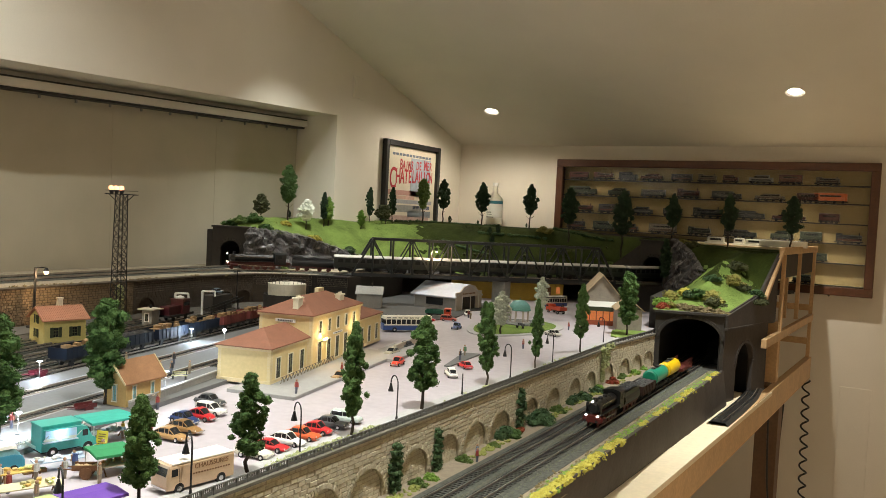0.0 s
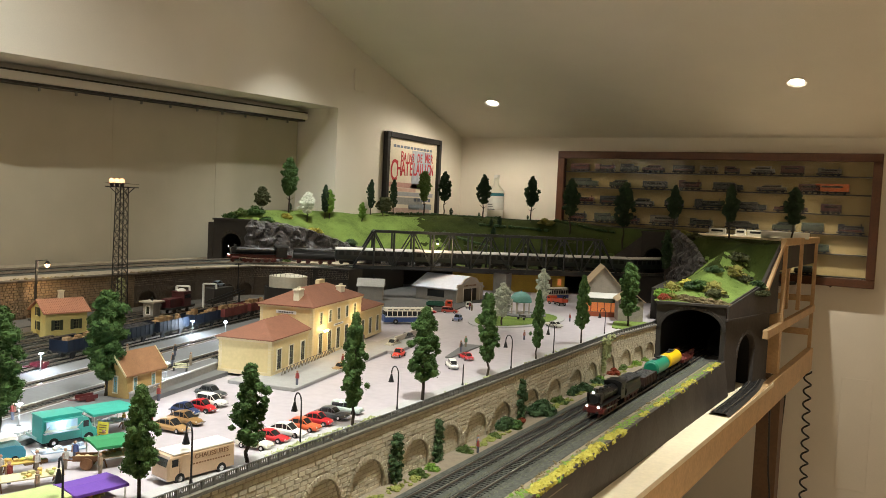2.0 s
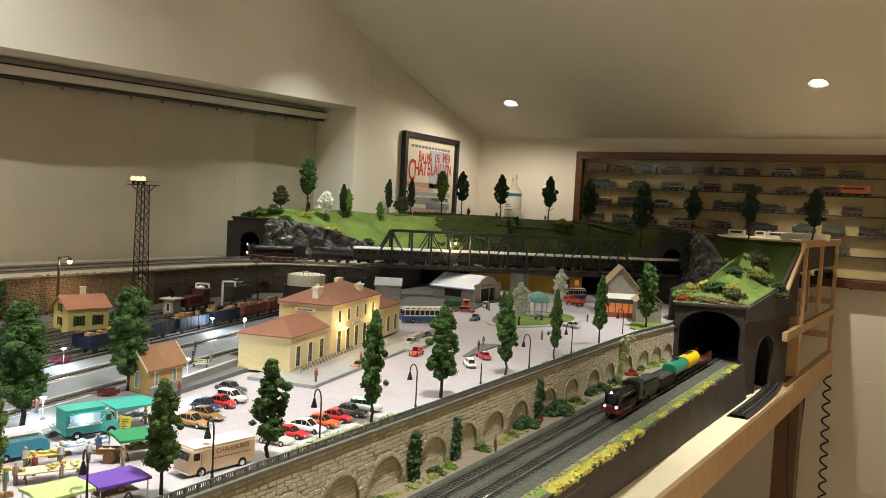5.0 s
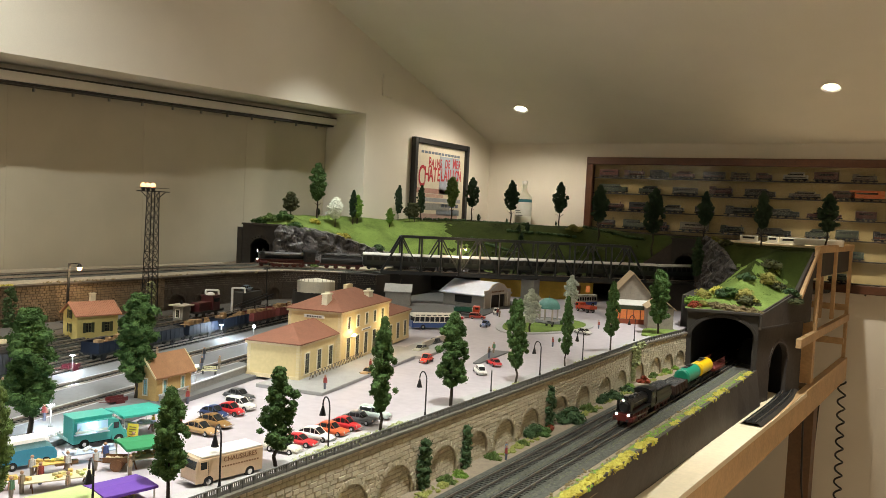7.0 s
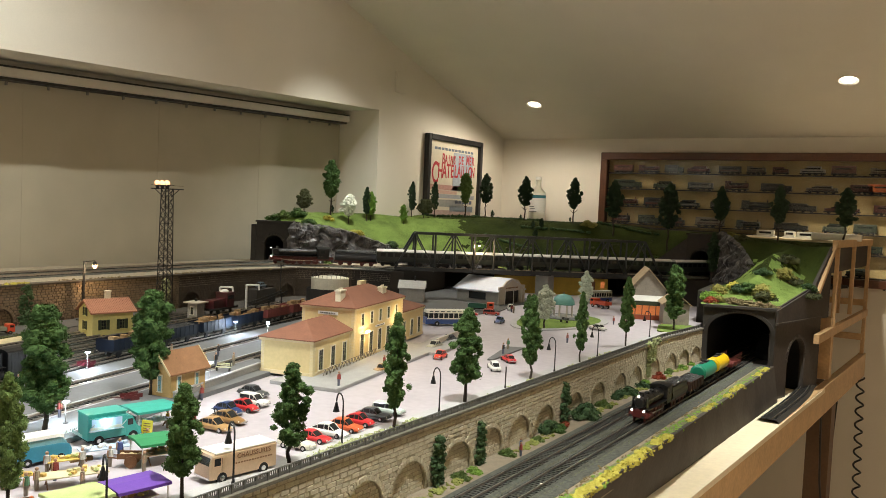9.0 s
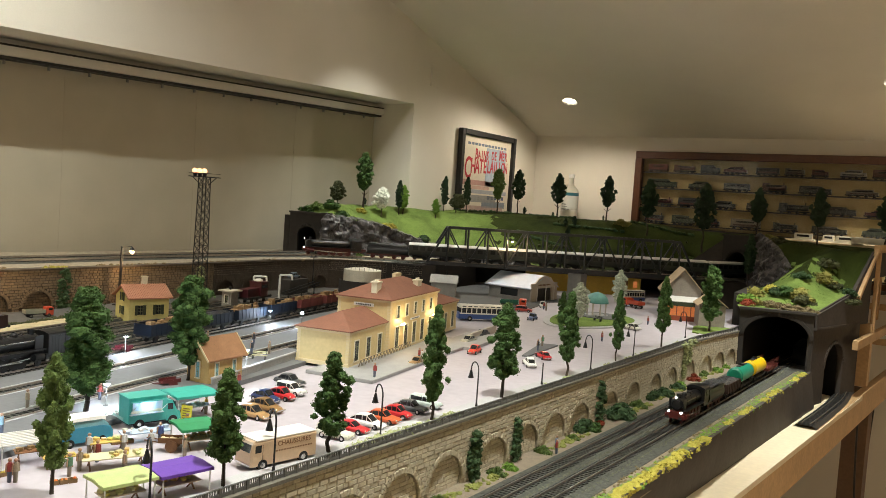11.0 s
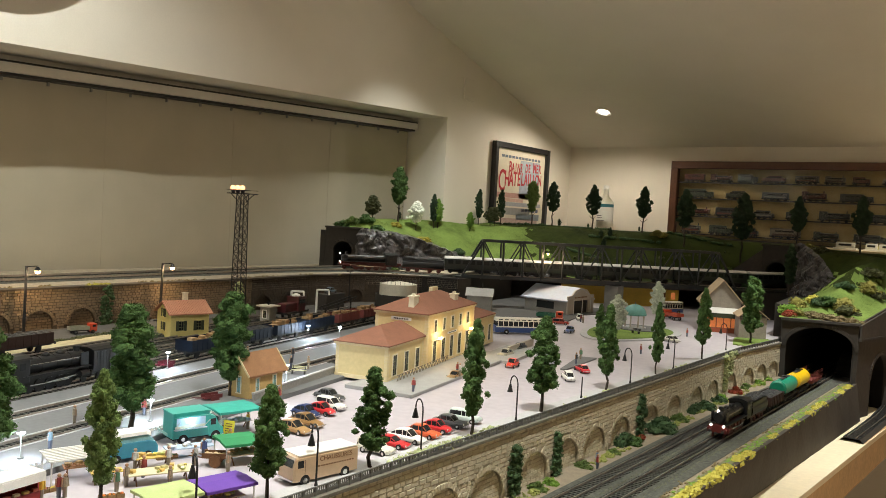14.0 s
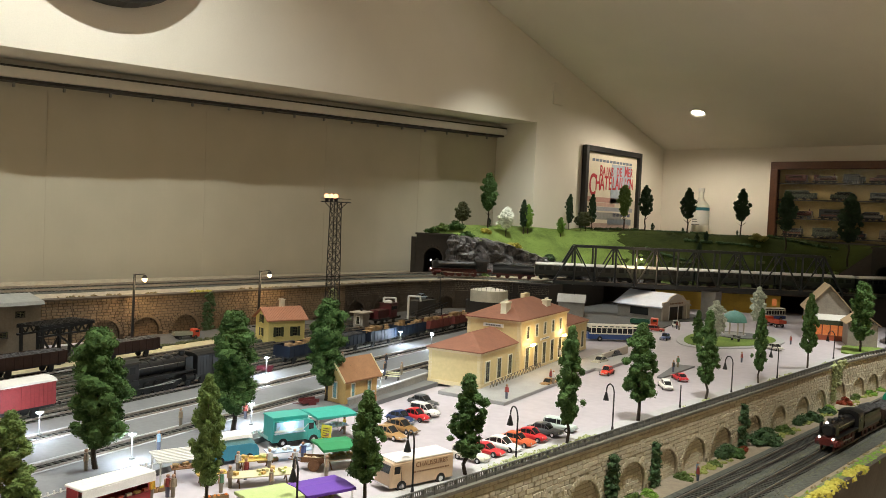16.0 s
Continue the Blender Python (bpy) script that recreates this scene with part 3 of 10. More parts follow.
def hill_height(x, y):
    """Height of the hill over a place and whether it is rock; None outside."""
    n = len(HILL)
    inside = False
    best, rock = 0.335 + 0.018 * noise.noise((x * 2.2, y * 2.2, 0.3)) - 0.03 * max(0, min(1, (x + 1.7) / 1.2)), 0
    for i in range(n):
        x0, y0, z0, w0, r0 = HILL[i]
        x1, y1, z1, w1, _ = HILL[(i + 1) % n]
        if (y0 > y) != (y1 > y) and x < x0 + (y - y0) / (y1 - y0) * (x1 - x0):
            inside = not inside
        dx, dy = x1 - x0, y1 - y0
        t = max(0, min(1, ((x - x0) * dx + (y - y0) * dy) / (dx * dx + dy * dy)))
        d = math.hypot(x - x0 - t * dx, y - y0 - t * dy)
        z, w = z0 + (z1 - z0) * t, w0 + (w1 - w0) * t
        s = min(1, d / w)
        s = s * s * (3 - 2 * s) if not r0 else s ** 0.8
        h = z + max(0, best - z) * s if z < best else z
        if h < best - 1e-6 and z < best:
            rock = 1 if (r0 and s < 0.92) else 0
            best = min(best, z + (0.34 - 0.03 * max(0, min(1, (x + 1.7) / 1.2)) - z) * s)
    return (best, rock) if inside else None


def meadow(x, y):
    """Where the grass of the hill's back is coloured dark olive, as the light falls off there."""
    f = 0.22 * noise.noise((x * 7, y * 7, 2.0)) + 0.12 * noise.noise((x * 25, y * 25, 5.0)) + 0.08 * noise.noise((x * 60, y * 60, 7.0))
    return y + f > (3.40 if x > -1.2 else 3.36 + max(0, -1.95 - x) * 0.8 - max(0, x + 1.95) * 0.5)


def build_hill():
    step = 0.0165
    x0, y0 = -2.76, 2.62
    nx, ny = 146, 116
    grid = {}
    for i in range(nx):
        for j in range(ny):
            x, y = x0 + i * step, y0 + j * step
            g = hill_height(x, y)
            if g:
                z, rock = g
                p = Vector((x, y, 0))
                if rock:
                    z += 0.022 * noise.noise(p * 28) + 0.012 * noise.noise(p * 70)
                    x += 0.012 * noise.noise(p * 40 + Vector((5, 0, 0)))
                    y += 0.012 * noise.noise(p * 40 + Vector((0, 5, 0)))
                else:
                    z += 0.006 * noise.noise(p * 9) + 0.003 * noise.noise(p * 40)
                grid[i, j] = (Vector((x, y, z)), rock)
    # one grass in two colours: lit in front, shade painted in behind
    for name, want, m, label in (("hill_grass", 0, M_GRASS, "bright green grassy model hill"), ("hill_turf", 1, M_SHADEGRASS, "grass coloured dark olive for the shade at the back of the model hill")):
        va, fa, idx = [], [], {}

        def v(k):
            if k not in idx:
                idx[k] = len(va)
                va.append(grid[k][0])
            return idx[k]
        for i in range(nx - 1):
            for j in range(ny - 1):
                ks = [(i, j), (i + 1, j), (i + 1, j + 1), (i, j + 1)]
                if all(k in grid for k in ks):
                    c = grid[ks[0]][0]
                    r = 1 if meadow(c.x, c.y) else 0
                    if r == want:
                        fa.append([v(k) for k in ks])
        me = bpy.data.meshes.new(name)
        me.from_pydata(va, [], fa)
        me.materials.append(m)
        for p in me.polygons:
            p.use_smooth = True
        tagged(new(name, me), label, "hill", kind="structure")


build_hill()


def hill_rim(name, i0, i1, m, label, rock):
    """The hill's edge between two points of its outline, from the foot inwards, closely divided."""
    line = []
    for i in range(i0, i1):
        a, b = Vector(HILL[i][:2]), Vector(HILL[i + 1][:2])
        k = max(2, int((b - a).length / 0.012))
        nrm = Vector((-(b - a).y, (b - a).x)).normalized()
        line += [(a.lerp(b, j / k), nrm) for j in range(k + (i == i1 - 1))]
    va, fa = [], []
    cols = 13
    z_last = HILL[i0][2]
    for j, (c, n) in enumerate(line):
        for q in range(cols):
            d = 0.0005 + (0.13 if rock else 0.045) * (q / (cols - 1)) ** 1.3
            x, y = c.x + n.x * d, c.y + n.y * d
            g = hill_height(x, y) or hill_height(c.x + n.x * 0.01, c.y + n.y * 0.01)
            z = z_last = g[0] if g else z_last
            p = Vector((x, y, z))
            if rock and q < cols - 2:
                f = noise.noise(p * 22) * 0.030 + abs(noise.noise(p * 55)) * 0.016 - 0.006
                x, y = x - n.x * f, y - n.y * f
                z += 0.010 * noise.noise(p * 60 + Vector((3, 3, 3)))
                if q == 0:
                    z = 0.10
            else:
                z += 0.002 + 0.004 * noise.noise(p * 60)
            va.append((x, y, z))
        if j:
            k = cols * j
            fa += [(k + q - cols, k + q - cols + 1, k + q + 1, k + q)[::-1] for q in range(cols - 1)]
    me = bpy.data.meshes.new(name)
    me.from_pydata(va, [], fa)
    me.materials.append(m)
    if not rock:
        for p in me.polygons:
            p.use_smooth = True
    tagged(new(name, me), label, "hill", kind="structure")


def cliff(top, label, foot=0.112):
    """A steep face of broken slate under the hill's edge; top holds places and heights along it."""
    P = arc_pts(top, 26)
    rows = 20
    va, fa = [], []
    for j, p in enumerate(P):
        t = (P[min(j + 1, len(P) - 1)] - P[max(j - 1, 0)])
        n = Vector((t.y, -t.x, 0)).normalized()
        for q in range(rows):
            f = q / (rows - 1)
            z = foot + (p.z + 0.008 - foot) * f
            c = Vector((p.x, p.y, z))
            o = 0.030 * (1 - f) ** 1.4 + 0.026 * noise.noise(c * 14) + 0.028 * abs(noise.noise(c * 26)) + 0.008 * noise.noise(c * 60) - 0.006
            o += 0.018 * (math.floor(noise.noise(c * 20 + Vector((4, 4, 4))) * 4) / 4)
            if q == rows - 1:
                o = -0.02
            c += n * (o + 0.004) + Vector((0.004 * noise.noise(c * 90), 0.004 * noise.noise(c * 90 + Vector((7, 0, 0))), 0.006 * noise.noise(c * 60 + Vector((0, 9, 0)))))
            va.append(tuple(c))
        if j:
            k = rows * j
            for q in range(rows - 1):
                a, b, c2, d = k + q - rows, k + q, k + q + 1, k + q + 1 - rows
                fa += [(a, b, c2), (a, c2, d)] if (j + q) % 2 else [(a, b, d), (b, c2, d)]
    me = bpy.data.meshes.new("rock_cliff")
    me.from_pydata(va, [], fa)
    me.materials.append(M_ROCK)
    tagged(new("rock_cliff", me), label, "cliff", kind="structure")


cliff([(-2.455, 2.652, 0.285)] + [h[:3] for h in HILL[1:5]] + [(-2.0, 3.285, 0.15), (-1.88, 3.34, 0.13)], "jagged grey slate rock cliff beside the tunnel")
hill_rim("hill_edge", 4, 5, M_GRASS, "grassy foot of the hill behind the bridge", False)
hill_rim("hill_edge", 5, 7, M_SHADEGRASS, "grassy foot of the hill behind the bridge, coloured dark olive for shade", False)
cliff([(-0.91, 3.74, 0.335), (-0.80, 3.60, 0.285), (-0.71, 3.46, 0.205)], "jagged dark slate rock beside the far portal")
hill_rim("hill_edge", 12, 14, M_GRASS, "grassy edge of the hill over the tunnel", False)
hill_rim("hill_edge", 14, 16, M_SHADEGRASS, "grassy edge of the hill over the tunnel, coloured dark olive for shade", False)


def hill_z(x, y):
    g = hill_height(x, y)
    return g[0] if g else 0.3


# the hill's closing boards, hidden under the grass
hb = B()
for i in range(len(HILL)):
    x0, y0, z0, _, _ = HILL[i]
    x1, y1, z1, _, _ = HILL[(i + 1) % len(HILL)]
    if 4 <= i <= 6 or i >= 13:
        lo = 0.09 if i < 13 else (0.032 if i < 15 else 0.2)
        vs = [hb.verts.new(p) for p in ((x0, y0, lo), (x1, y1, lo), (x1, y1, z1 + 0.004), (x0, y0, z0 + 0.004))]
        hb.faces.new(vs)
tagged(part("hill_side_board", hb, M_FASCIA), "dark board closing the side of the hill", "board", kind="structure").modifiers.new("thick", "SOLIDIFY").thickness = 0.006
# two added boards, coloured dark as the shade below the hill
solid("hill_underside", lambda bm: prism(bm, [(-2.12, 3.26), (-1.75, 3.44), (-1.28, 3.82), (-0.6, 3.9), (-0.45, 4.45), (-2.5, 4.45)], 0.085, 0.1, "z"), M_SOOTSHADE, "dark board added for the shade under the hill", category="board")
solid("backdrop_under_hill", lambda bm: prism(bm, [(-2.3, 3.3), (-1.95, 3.62), (-1.5, 4.1), (-0.7, 4.1), (-0.7, 4.14), (-1.52, 4.14), (-1.97, 3.65), (-2.32, 3.33)], 0.0, 0.09, "z"), M_SOOTSHADE, "dark board closing the space below the hill, added for its shade", category="board")


def portal(name, p, q, z0, z1, r, spring, depth, mat_face, label, off=0.0, rise=None, inward=None):
    """A tunnel portal from p to q, seen from the right-hand side of that way, with a real bore behind it."""
    p, q = Vector((*p, 0)), Vector((*q, 0))
    L = (q - p).length
    ex = (q - p).normalized()
    en = Vector((ex.y, -ex.x, 0))
    root = thing(name, Matrix.Identity(4), label, "tunnel portal", kind="structure")

    def W(x, z, d=0.0):
        return p + ex * x + Vector((0, 0, z0 + z)) + en * d
    c, H = L / 2 + off, z1 - z0
    rise = rise or r
    inward = Vector(inward) if inward else -en
    prof = [(c - r, 0)] + [(c - r * math.cos(math.pi * k / 16), spring + rise * math.sin(math.pi * k / 16)) for k in range(17)] + [(c + r, 0)]
    out = [(0, 0)] + prof + [(L, 0), (L, H), (0, H)]
    bm = B()
    f = [bm.verts.new(W(x, z)) for x, z in out]
    b = [bm.verts.new(W(x, z, -0.02)) for x, z in out]
    bm.faces.new(f)
    bm.faces.new(b[::-1])
    for i in range(len(out)):
        bm.faces.new((f[i], b[i], b[(i + 1) % len(out)], f[(i + 1) % len(out)]))
    bmesh.ops.recalc_face_normals(bm, faces=bm.faces)
    part("face", bm, mat_face, root)
    # the bore's shade is put into the colour of its lining
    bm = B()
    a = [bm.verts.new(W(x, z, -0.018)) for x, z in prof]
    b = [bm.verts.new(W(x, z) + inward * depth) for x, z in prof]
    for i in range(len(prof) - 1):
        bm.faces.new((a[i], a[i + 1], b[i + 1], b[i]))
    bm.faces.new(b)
    part("bore", bm, M_BORESHADE, root, "tunnel lining coloured black for the shade inside")
    n = int(math.pi * r / 0.011)
    for i in range(n):
        t = math.pi * (i + 0.5) / n
        rad = (-math.cos(t), math.sin(t))
        ex2 = ex * rad[1] + Vector((0, 0, -rad[0]))
        ez2 = ex * rad[0] + Vector((0, 0, rad[1]))
        me = bpy.data.meshes.new("voussoir")
        cc = r + 0.007
        me.from_pydata(stone_verts(W(c + rad[0] * cc, spring + rad[1] * (rise + 0.007)), ex2, ez2, en, math.pi * cc / n - 0.001, 0.013, 0.003, 0.5), [], STONE_FACES)
        me.materials.append(mat_face)
        o = new("voussoir", me)
        o.parent = root
    bm = B()
    m = Matrix.Translation(W(L / 2, H + 0.003, -0.008)) @ Matrix.Rotation(math.atan2(ex.y, ex.x), 4, "Z")
    box(bm, (0, 0, 0), (L + 0.006, 0.034, 0.008), m)
    part("coping", bm, mat_face, root)
    return root


portal("tunnel_portal", (-0.765, 2.985), (-0.535, 3.055), TRACK_Z, 0.08, 0.106, 0.112, 0.8, M_SOOTSTONE, "sooty dark stone tunnel portal over the main line", off=0.004, rise=0.07, inward=(0, 1, 0))
# its side wall with a smaller arch for the shelf track
portal("tunnel_portal", (-0.532, 3.058), (-0.44, 3.47), SHELF_Z, 0.03, 0.082, 0.125, 0.12, M_FASCIA, "dark brown side wall with a low arched opening", off=-0.01)
solid("tunnel_side_board", lambda bm: prism(bm, [(3.06, 0.028), (3.54, 0.028), (3.54, 0.29), (3.50, 0.27), (3.37, 0.148), (3.06, 0.082)], 0, 0.006, "x"), M_FASCIA, "dark brown painted end of the hill", category="board").matrix_basis = Matrix.Translation((-0.532, 3.058, 0)) @ Matrix.Rotation(-math.atan2(0.092, 0.412), 4, "Z") @ Matrix.Translation((0, -3.058, 0))
portal("tunnel_portal", (-2.60, 2.595), (-2.435, 2.67), DECK_Z, 0.292, 0.042, 0.075, 0.4, M_SOOTSTONE, "narrow dark stone tunnel portal in the hill", off=-0.01)
solid("portal_wing", lambda bm: prism(bm, [(-2.625, 2.588), (-2.602, 2.5945), (-2.605, 2.62), (-2.64, 2.70)], DECK_Z, 0.28, "z"), M_SOOTSTONE, "dark stone wing wall", category="wall")
portal("tunnel_portal", (-1.055, 3.765), (-0.90, 3.735), DECK_Z - 0.01, 0.318, 0.05, 0.09, 0.4, M_SOOTSTONE, "dark stone tunnel portal behind the bridge", off=-0.01)

# ---------------------------------------------------------------- truss bridge
br = thing("truss_bridge", Matrix.Identity(4), "dark grey steel lattice girder railway bridge", "bridge")
b0, b1 = Vector((-2.0, 2.795, 0.0)), Vector((-1.12, 3.575, 0.0))
bdir = (b1 - b0).normalized()
bnor = Vector((bdir.y, -bdir.x, 0))
BL = (b1 - b0).length
NB = 14
ZB, ZT = 0.128, 0.278


def bp(x, s, z):
    return b0 + bdir * x + bnor * (s * 0.034) + Vector((0, 0, z))


def truss_member(name, a, b, w, h):
    bm = B()
    bar(bm, a, b, w, h)
    part(name, bm, M_STEEL, br)


pan = BL / NB
for s in (-1, 1):
    truss_member("bottom_chord", bp(0, s, ZB), bp(BL, s, ZB), 0.008, 0.014)
    truss_member("top_chord", bp(pan, s, ZT), bp(BL - pan, s, ZT), 0.008, 0.010)
    truss_member("end_post", bp(0, s, ZB), bp(pan, s, ZT), 0.008, 0.008)
    truss_member("end_post", bp(BL, s, ZB), bp(BL - pan, s, ZT), 0.008, 0.008)
    for i in range(1, NB):
        truss_member("upright", bp(i * pan, s, ZB), bp(i * pan, s, ZT), 0.006, 0.006)
    for i in range(1, NB - 1):
        if i % 2:
            truss_member("diagonal", bp(i * pan, s, ZT), bp((i + 1) * pan, s, ZB), 0.005, 0.005)
        else:
            truss_member("diagonal", bp(i * pan, s, ZB), bp((i + 1) * pan, s, ZT), 0.005, 0.005)
for i in range(1, NB):
    truss_member("top_strut", bp(i * pan, -1, ZT), bp(i * pan, 1, ZT), 0.005, 0.005)
    truss_member("floor_beam", bp(i * pan, -1, ZB - 0.006), bp(i * pan, 1, ZB - 0.006), 0.006, 0.008)
    if i < NB - 1:
        truss_member("wind_brace", bp(i * pan, -1, ZT), bp((i + 1) * pan, 1, ZT), 0.003, 0.003)
bm2 = B()
m = Matrix.Translation(bp(BL / 2, 0, ZB - 0.003)) @ Matrix.Rotation(math.atan2(bdir.y, bdir.x), 4, "Z")
box(bm2, (0, 0, 0), (BL, 0.058, 0.004), m)
part("deck_plate", bm2, M_STEEL, br)
solid("bridge_pier", lambda bm: box(bm, (-1.51, 3.235, 0.058), (0.06, 0.06, 0.116), None), M_STONEGREY, "plain grey concrete bridge pier", kind="thing", category="pier")
solid("bridge_abutment", lambda bm: prism(bm, [(-1.97, 2.732), (-1.95, 2.80), (-2.0, 2.86), (-2.06, 3.3), (-2.2, 3.3), (-2.1, 2.66)], 0.0, 0.118, "z"), M_SOOTSTONE, "dark stone bridge abutment", category="wall")
solid("bridge_abutment", lambda bm: prism(bm, [(-1.16, 3.56), (-0.90, 3.74), (-0.87, 3.50), (-0.83, 3.14), (-0.785, 3.14), (-0.785, 3.9), (-1.1, 3.9)], 0.0, 0.12, "z"), M_SOOTSTONE, "dark stone bridge abutment", category="wall")
DZ = DECK_Z + 0.003
UPPER_IN = arc_pts([(-2.36, -0.6, DZ), (-2.39, 1.0, DZ), (-2.43, 1.9, DZ), (-2.435, 2.2, DZ), (-2.36, 2.55, DZ), (-2.22, 2.70, DZ), (-2.05, 2.80, DZ)]) + [bp(x, 0, ZB + 0.001) for x in (0.0, 0.3, 0.6, 0.9, BL)] + [Vector((-0.985, 3.72, ZB)), Vector((-0.9, 4.0, ZB))]
rail_track("upper_track", UPPER_IN, "upper line track curving along the wall onto the bridge", bed=0.036)
rail_track("upper_track", arc_pts([(-2.46, -0.6, DZ), (-2.49, 1.0, DZ), (-2.53, 1.9, DZ), (-2.54, 2.3, DZ), (-2.535, 2.6, DZ), (-2.56, 2.9, DZ)]), "upper line track running into the hill tunnel", bed=0.036)
# ---------------------------------------------------------------- town materials
M_TRIM = mat("pale_cream_trim", (0.68, 0.57, 0.34), 0.8, var=0.1, scale=50)
M_GLASS = mat("dark_window_glass", (0.02, 0.022, 0.024), 0.12, var=0.2, scale=60, bump=0)
M_WARMGLASS = mat("lit_window", (0.62, 0.20, 0.06), 0.4, var=0.35, scale=120, bump=0, emit=0.55)
M_BLUEGLASS = mat("blue_shutter_glass", (0.20, 0.42, 0.48), 0.3, var=0.2, scale=80, bump=0)
M_WHITE = mat("white_paint", (0.75, 0.74, 0.70), 0.5, var=0.08, scale=60)
M_GREYWALL = mat("grey_render", (0.30, 0.29, 0.27), 0.85, var=0.2, scale=40)
M_ZINC = mat("pale_zinc_roof", (0.50, 0.56, 0.68), 0.5, 0.1, var=0.15, scale=40)
M_COPPER = mat("verdigris_dome", (0.12, 0.30, 0.27), 0.5, var=0.25, scale=70)
M_YELLOWSHED = mat("ochre_yellow_sheet", (0.62, 0.40, 0.05), 0.6, var=0.15, scale=50)
M_HOUSEYEL = mat("pale_yellow_render", (0.68, 0.60, 0.24), 0.8, var=0.1, scale=40)
M_ORANGETILE = mat("orange_pantile", (0.42, 0.19, 0.11), 0.8, var=0.25, scale=60, bump=0.3, rand=0.2)
M_SHUTTER = mat("dark_green_shutter", (0.035, 0.045, 0.02), 0.6, var=0.2, scale=100)
M_KERB = mat("pale_kerb_stone", (0.44, 0.43, 0.43), 0.8, var=0.12, scale=60)
M_IRON = mat("black_iron", (0.012, 0.012, 0.013), 0.45, 0.2, var=0.2, scale=120, bump=0.05)
M_FENCE = mat("grey_concrete_fence", (0.13, 0.13, 0.122), 0.85, var=0.25, scale=100)
M_ASPHALT = mat("yard_asphalt", (0.0806, 0.0794, 0.0775), 0.85, var=0.25, scale=50, bump=0.3)
M_SANDROAD = mat("pale_sand_road", (0.46, 0.40, 0.25), 0.95, var=0.3, scale=60, bump=0.3)
M_BROWNWOOD = mat("brown_model_wood", (0.20, 0.095, 0.04), 0.7, var=0.3, scale=80)
M_OCHRE = mat("ochre_wall", (0.48, 0.32, 0.12), 0.8, var=0.15, scale=50)
M_BEIGEROOF = mat("beige_shingle", (0.42, 0.31, 0.19), 0.85, var=0.2, scale=60, bump=0.3)
M_CAFEWALL = mat("weathered_cafe_render", (0.27, 0.235, 0.195), 0.85, var=0.25, scale=40)
M_PAVE = mat("pale_paving", (0.33, 0.325, 0.315), 0.8, var=0.15, scale=60)
M_HUTTILE = mat("brown_orange_tile", (0.30, 0.15, 0.07), 0.8, var=0.3, scale=60, bump=0.3, rand=0.2)
M_PALEWALL = mat("pale_grey_render", (0.50, 0.45, 0.38), 0.8, var=0.12, scale=40)
M_LAMPWARM = glow("warm_lamp", (1.0, 0.72, 0.33), 16.0)
M_LAMPCOOL = glow("cool_lamp", (0.80, 0.90, 1.0), 8.0)
M_LAMPMAST = glow("mast_lamp", (1.0, 0.50, 0.25), 2.2)
M_LAMPAMBER = glow("amber_lamp", (1.0, 0.62, 0.30), 9.0)


def plain(col, name, rough=0.35, var=0.12, metal=0.0):
    return mat(name, col, rough, metal, var=var, scale=90, bump=0.04)


MESHES = {}


def shared(key, make, material):
    if key not in MESHES:
        bm = B()
        make(bm)
        MESHES[key] = mesh_of(key[0], bm, material)
    return MESHES[key]


def put(name, me, parent, m, label=""):
    o = new(name, me)
    o.matrix_basis = m
    o.parent = parent
    return tagged(o, label)


M_SASH = mat("olive_sash_paint", (0.17, 0.18, 0.08), 0.6, var=0.2, scale=60)


def window(parent, x, z, w, h, m, surround=M_STONEWHITE, glass=M_GLASS, arched=False, name="window", t=0.0022):
    """A window in a wall whose outside is the plane y = 0 of m, looking to -y: surround, mullions and a set-back pane."""
    def frame_mesh(bm):
        for sx in (-1, 1):
            box(bm, (sx * (w / 2 + t / 2), -0.0008, h / 2), (t, 0.0024, h))
        box(bm, (0, -0.0008, h + t / 2), (w + 2 * t, 0.003, t))
        box(bm, (0, -0.0012, -t / 3), (w + 2.6 * t, 0.004, t * 0.8))
    def bars_mesh(bm):
        box(bm, (0, -0.0004, h / 2), (t * 0.4, 0.0014, h))
        for sx in (-1, 1):
            box(bm, (sx * (w / 2 - t * 0.2), -0.0004, h / 2), (t * 0.4, 0.0014, h))
        for k in (0.03, 0.36, 0.70, 0.97):
            box(bm, (0, -0.0004, h * k), (w, 0.0012, t * 0.3))
    f = put(name, shared(("window_frame", w, h, surround.name), frame_mesh, surround), parent, m @ Matrix.Translation((x, 0, z)))
    put("sash", shared(("sash", w, h), bars_mesh, M_SASH), f, Matrix.Identity(4), "olive painted sash")
    put("pane", shared(("pane", w, h, glass.name), lambda bm: box(bm, (0, -0.0002, h / 2), (w, 0.0008, h)), glass), f, Matrix.Identity(4))
    return f


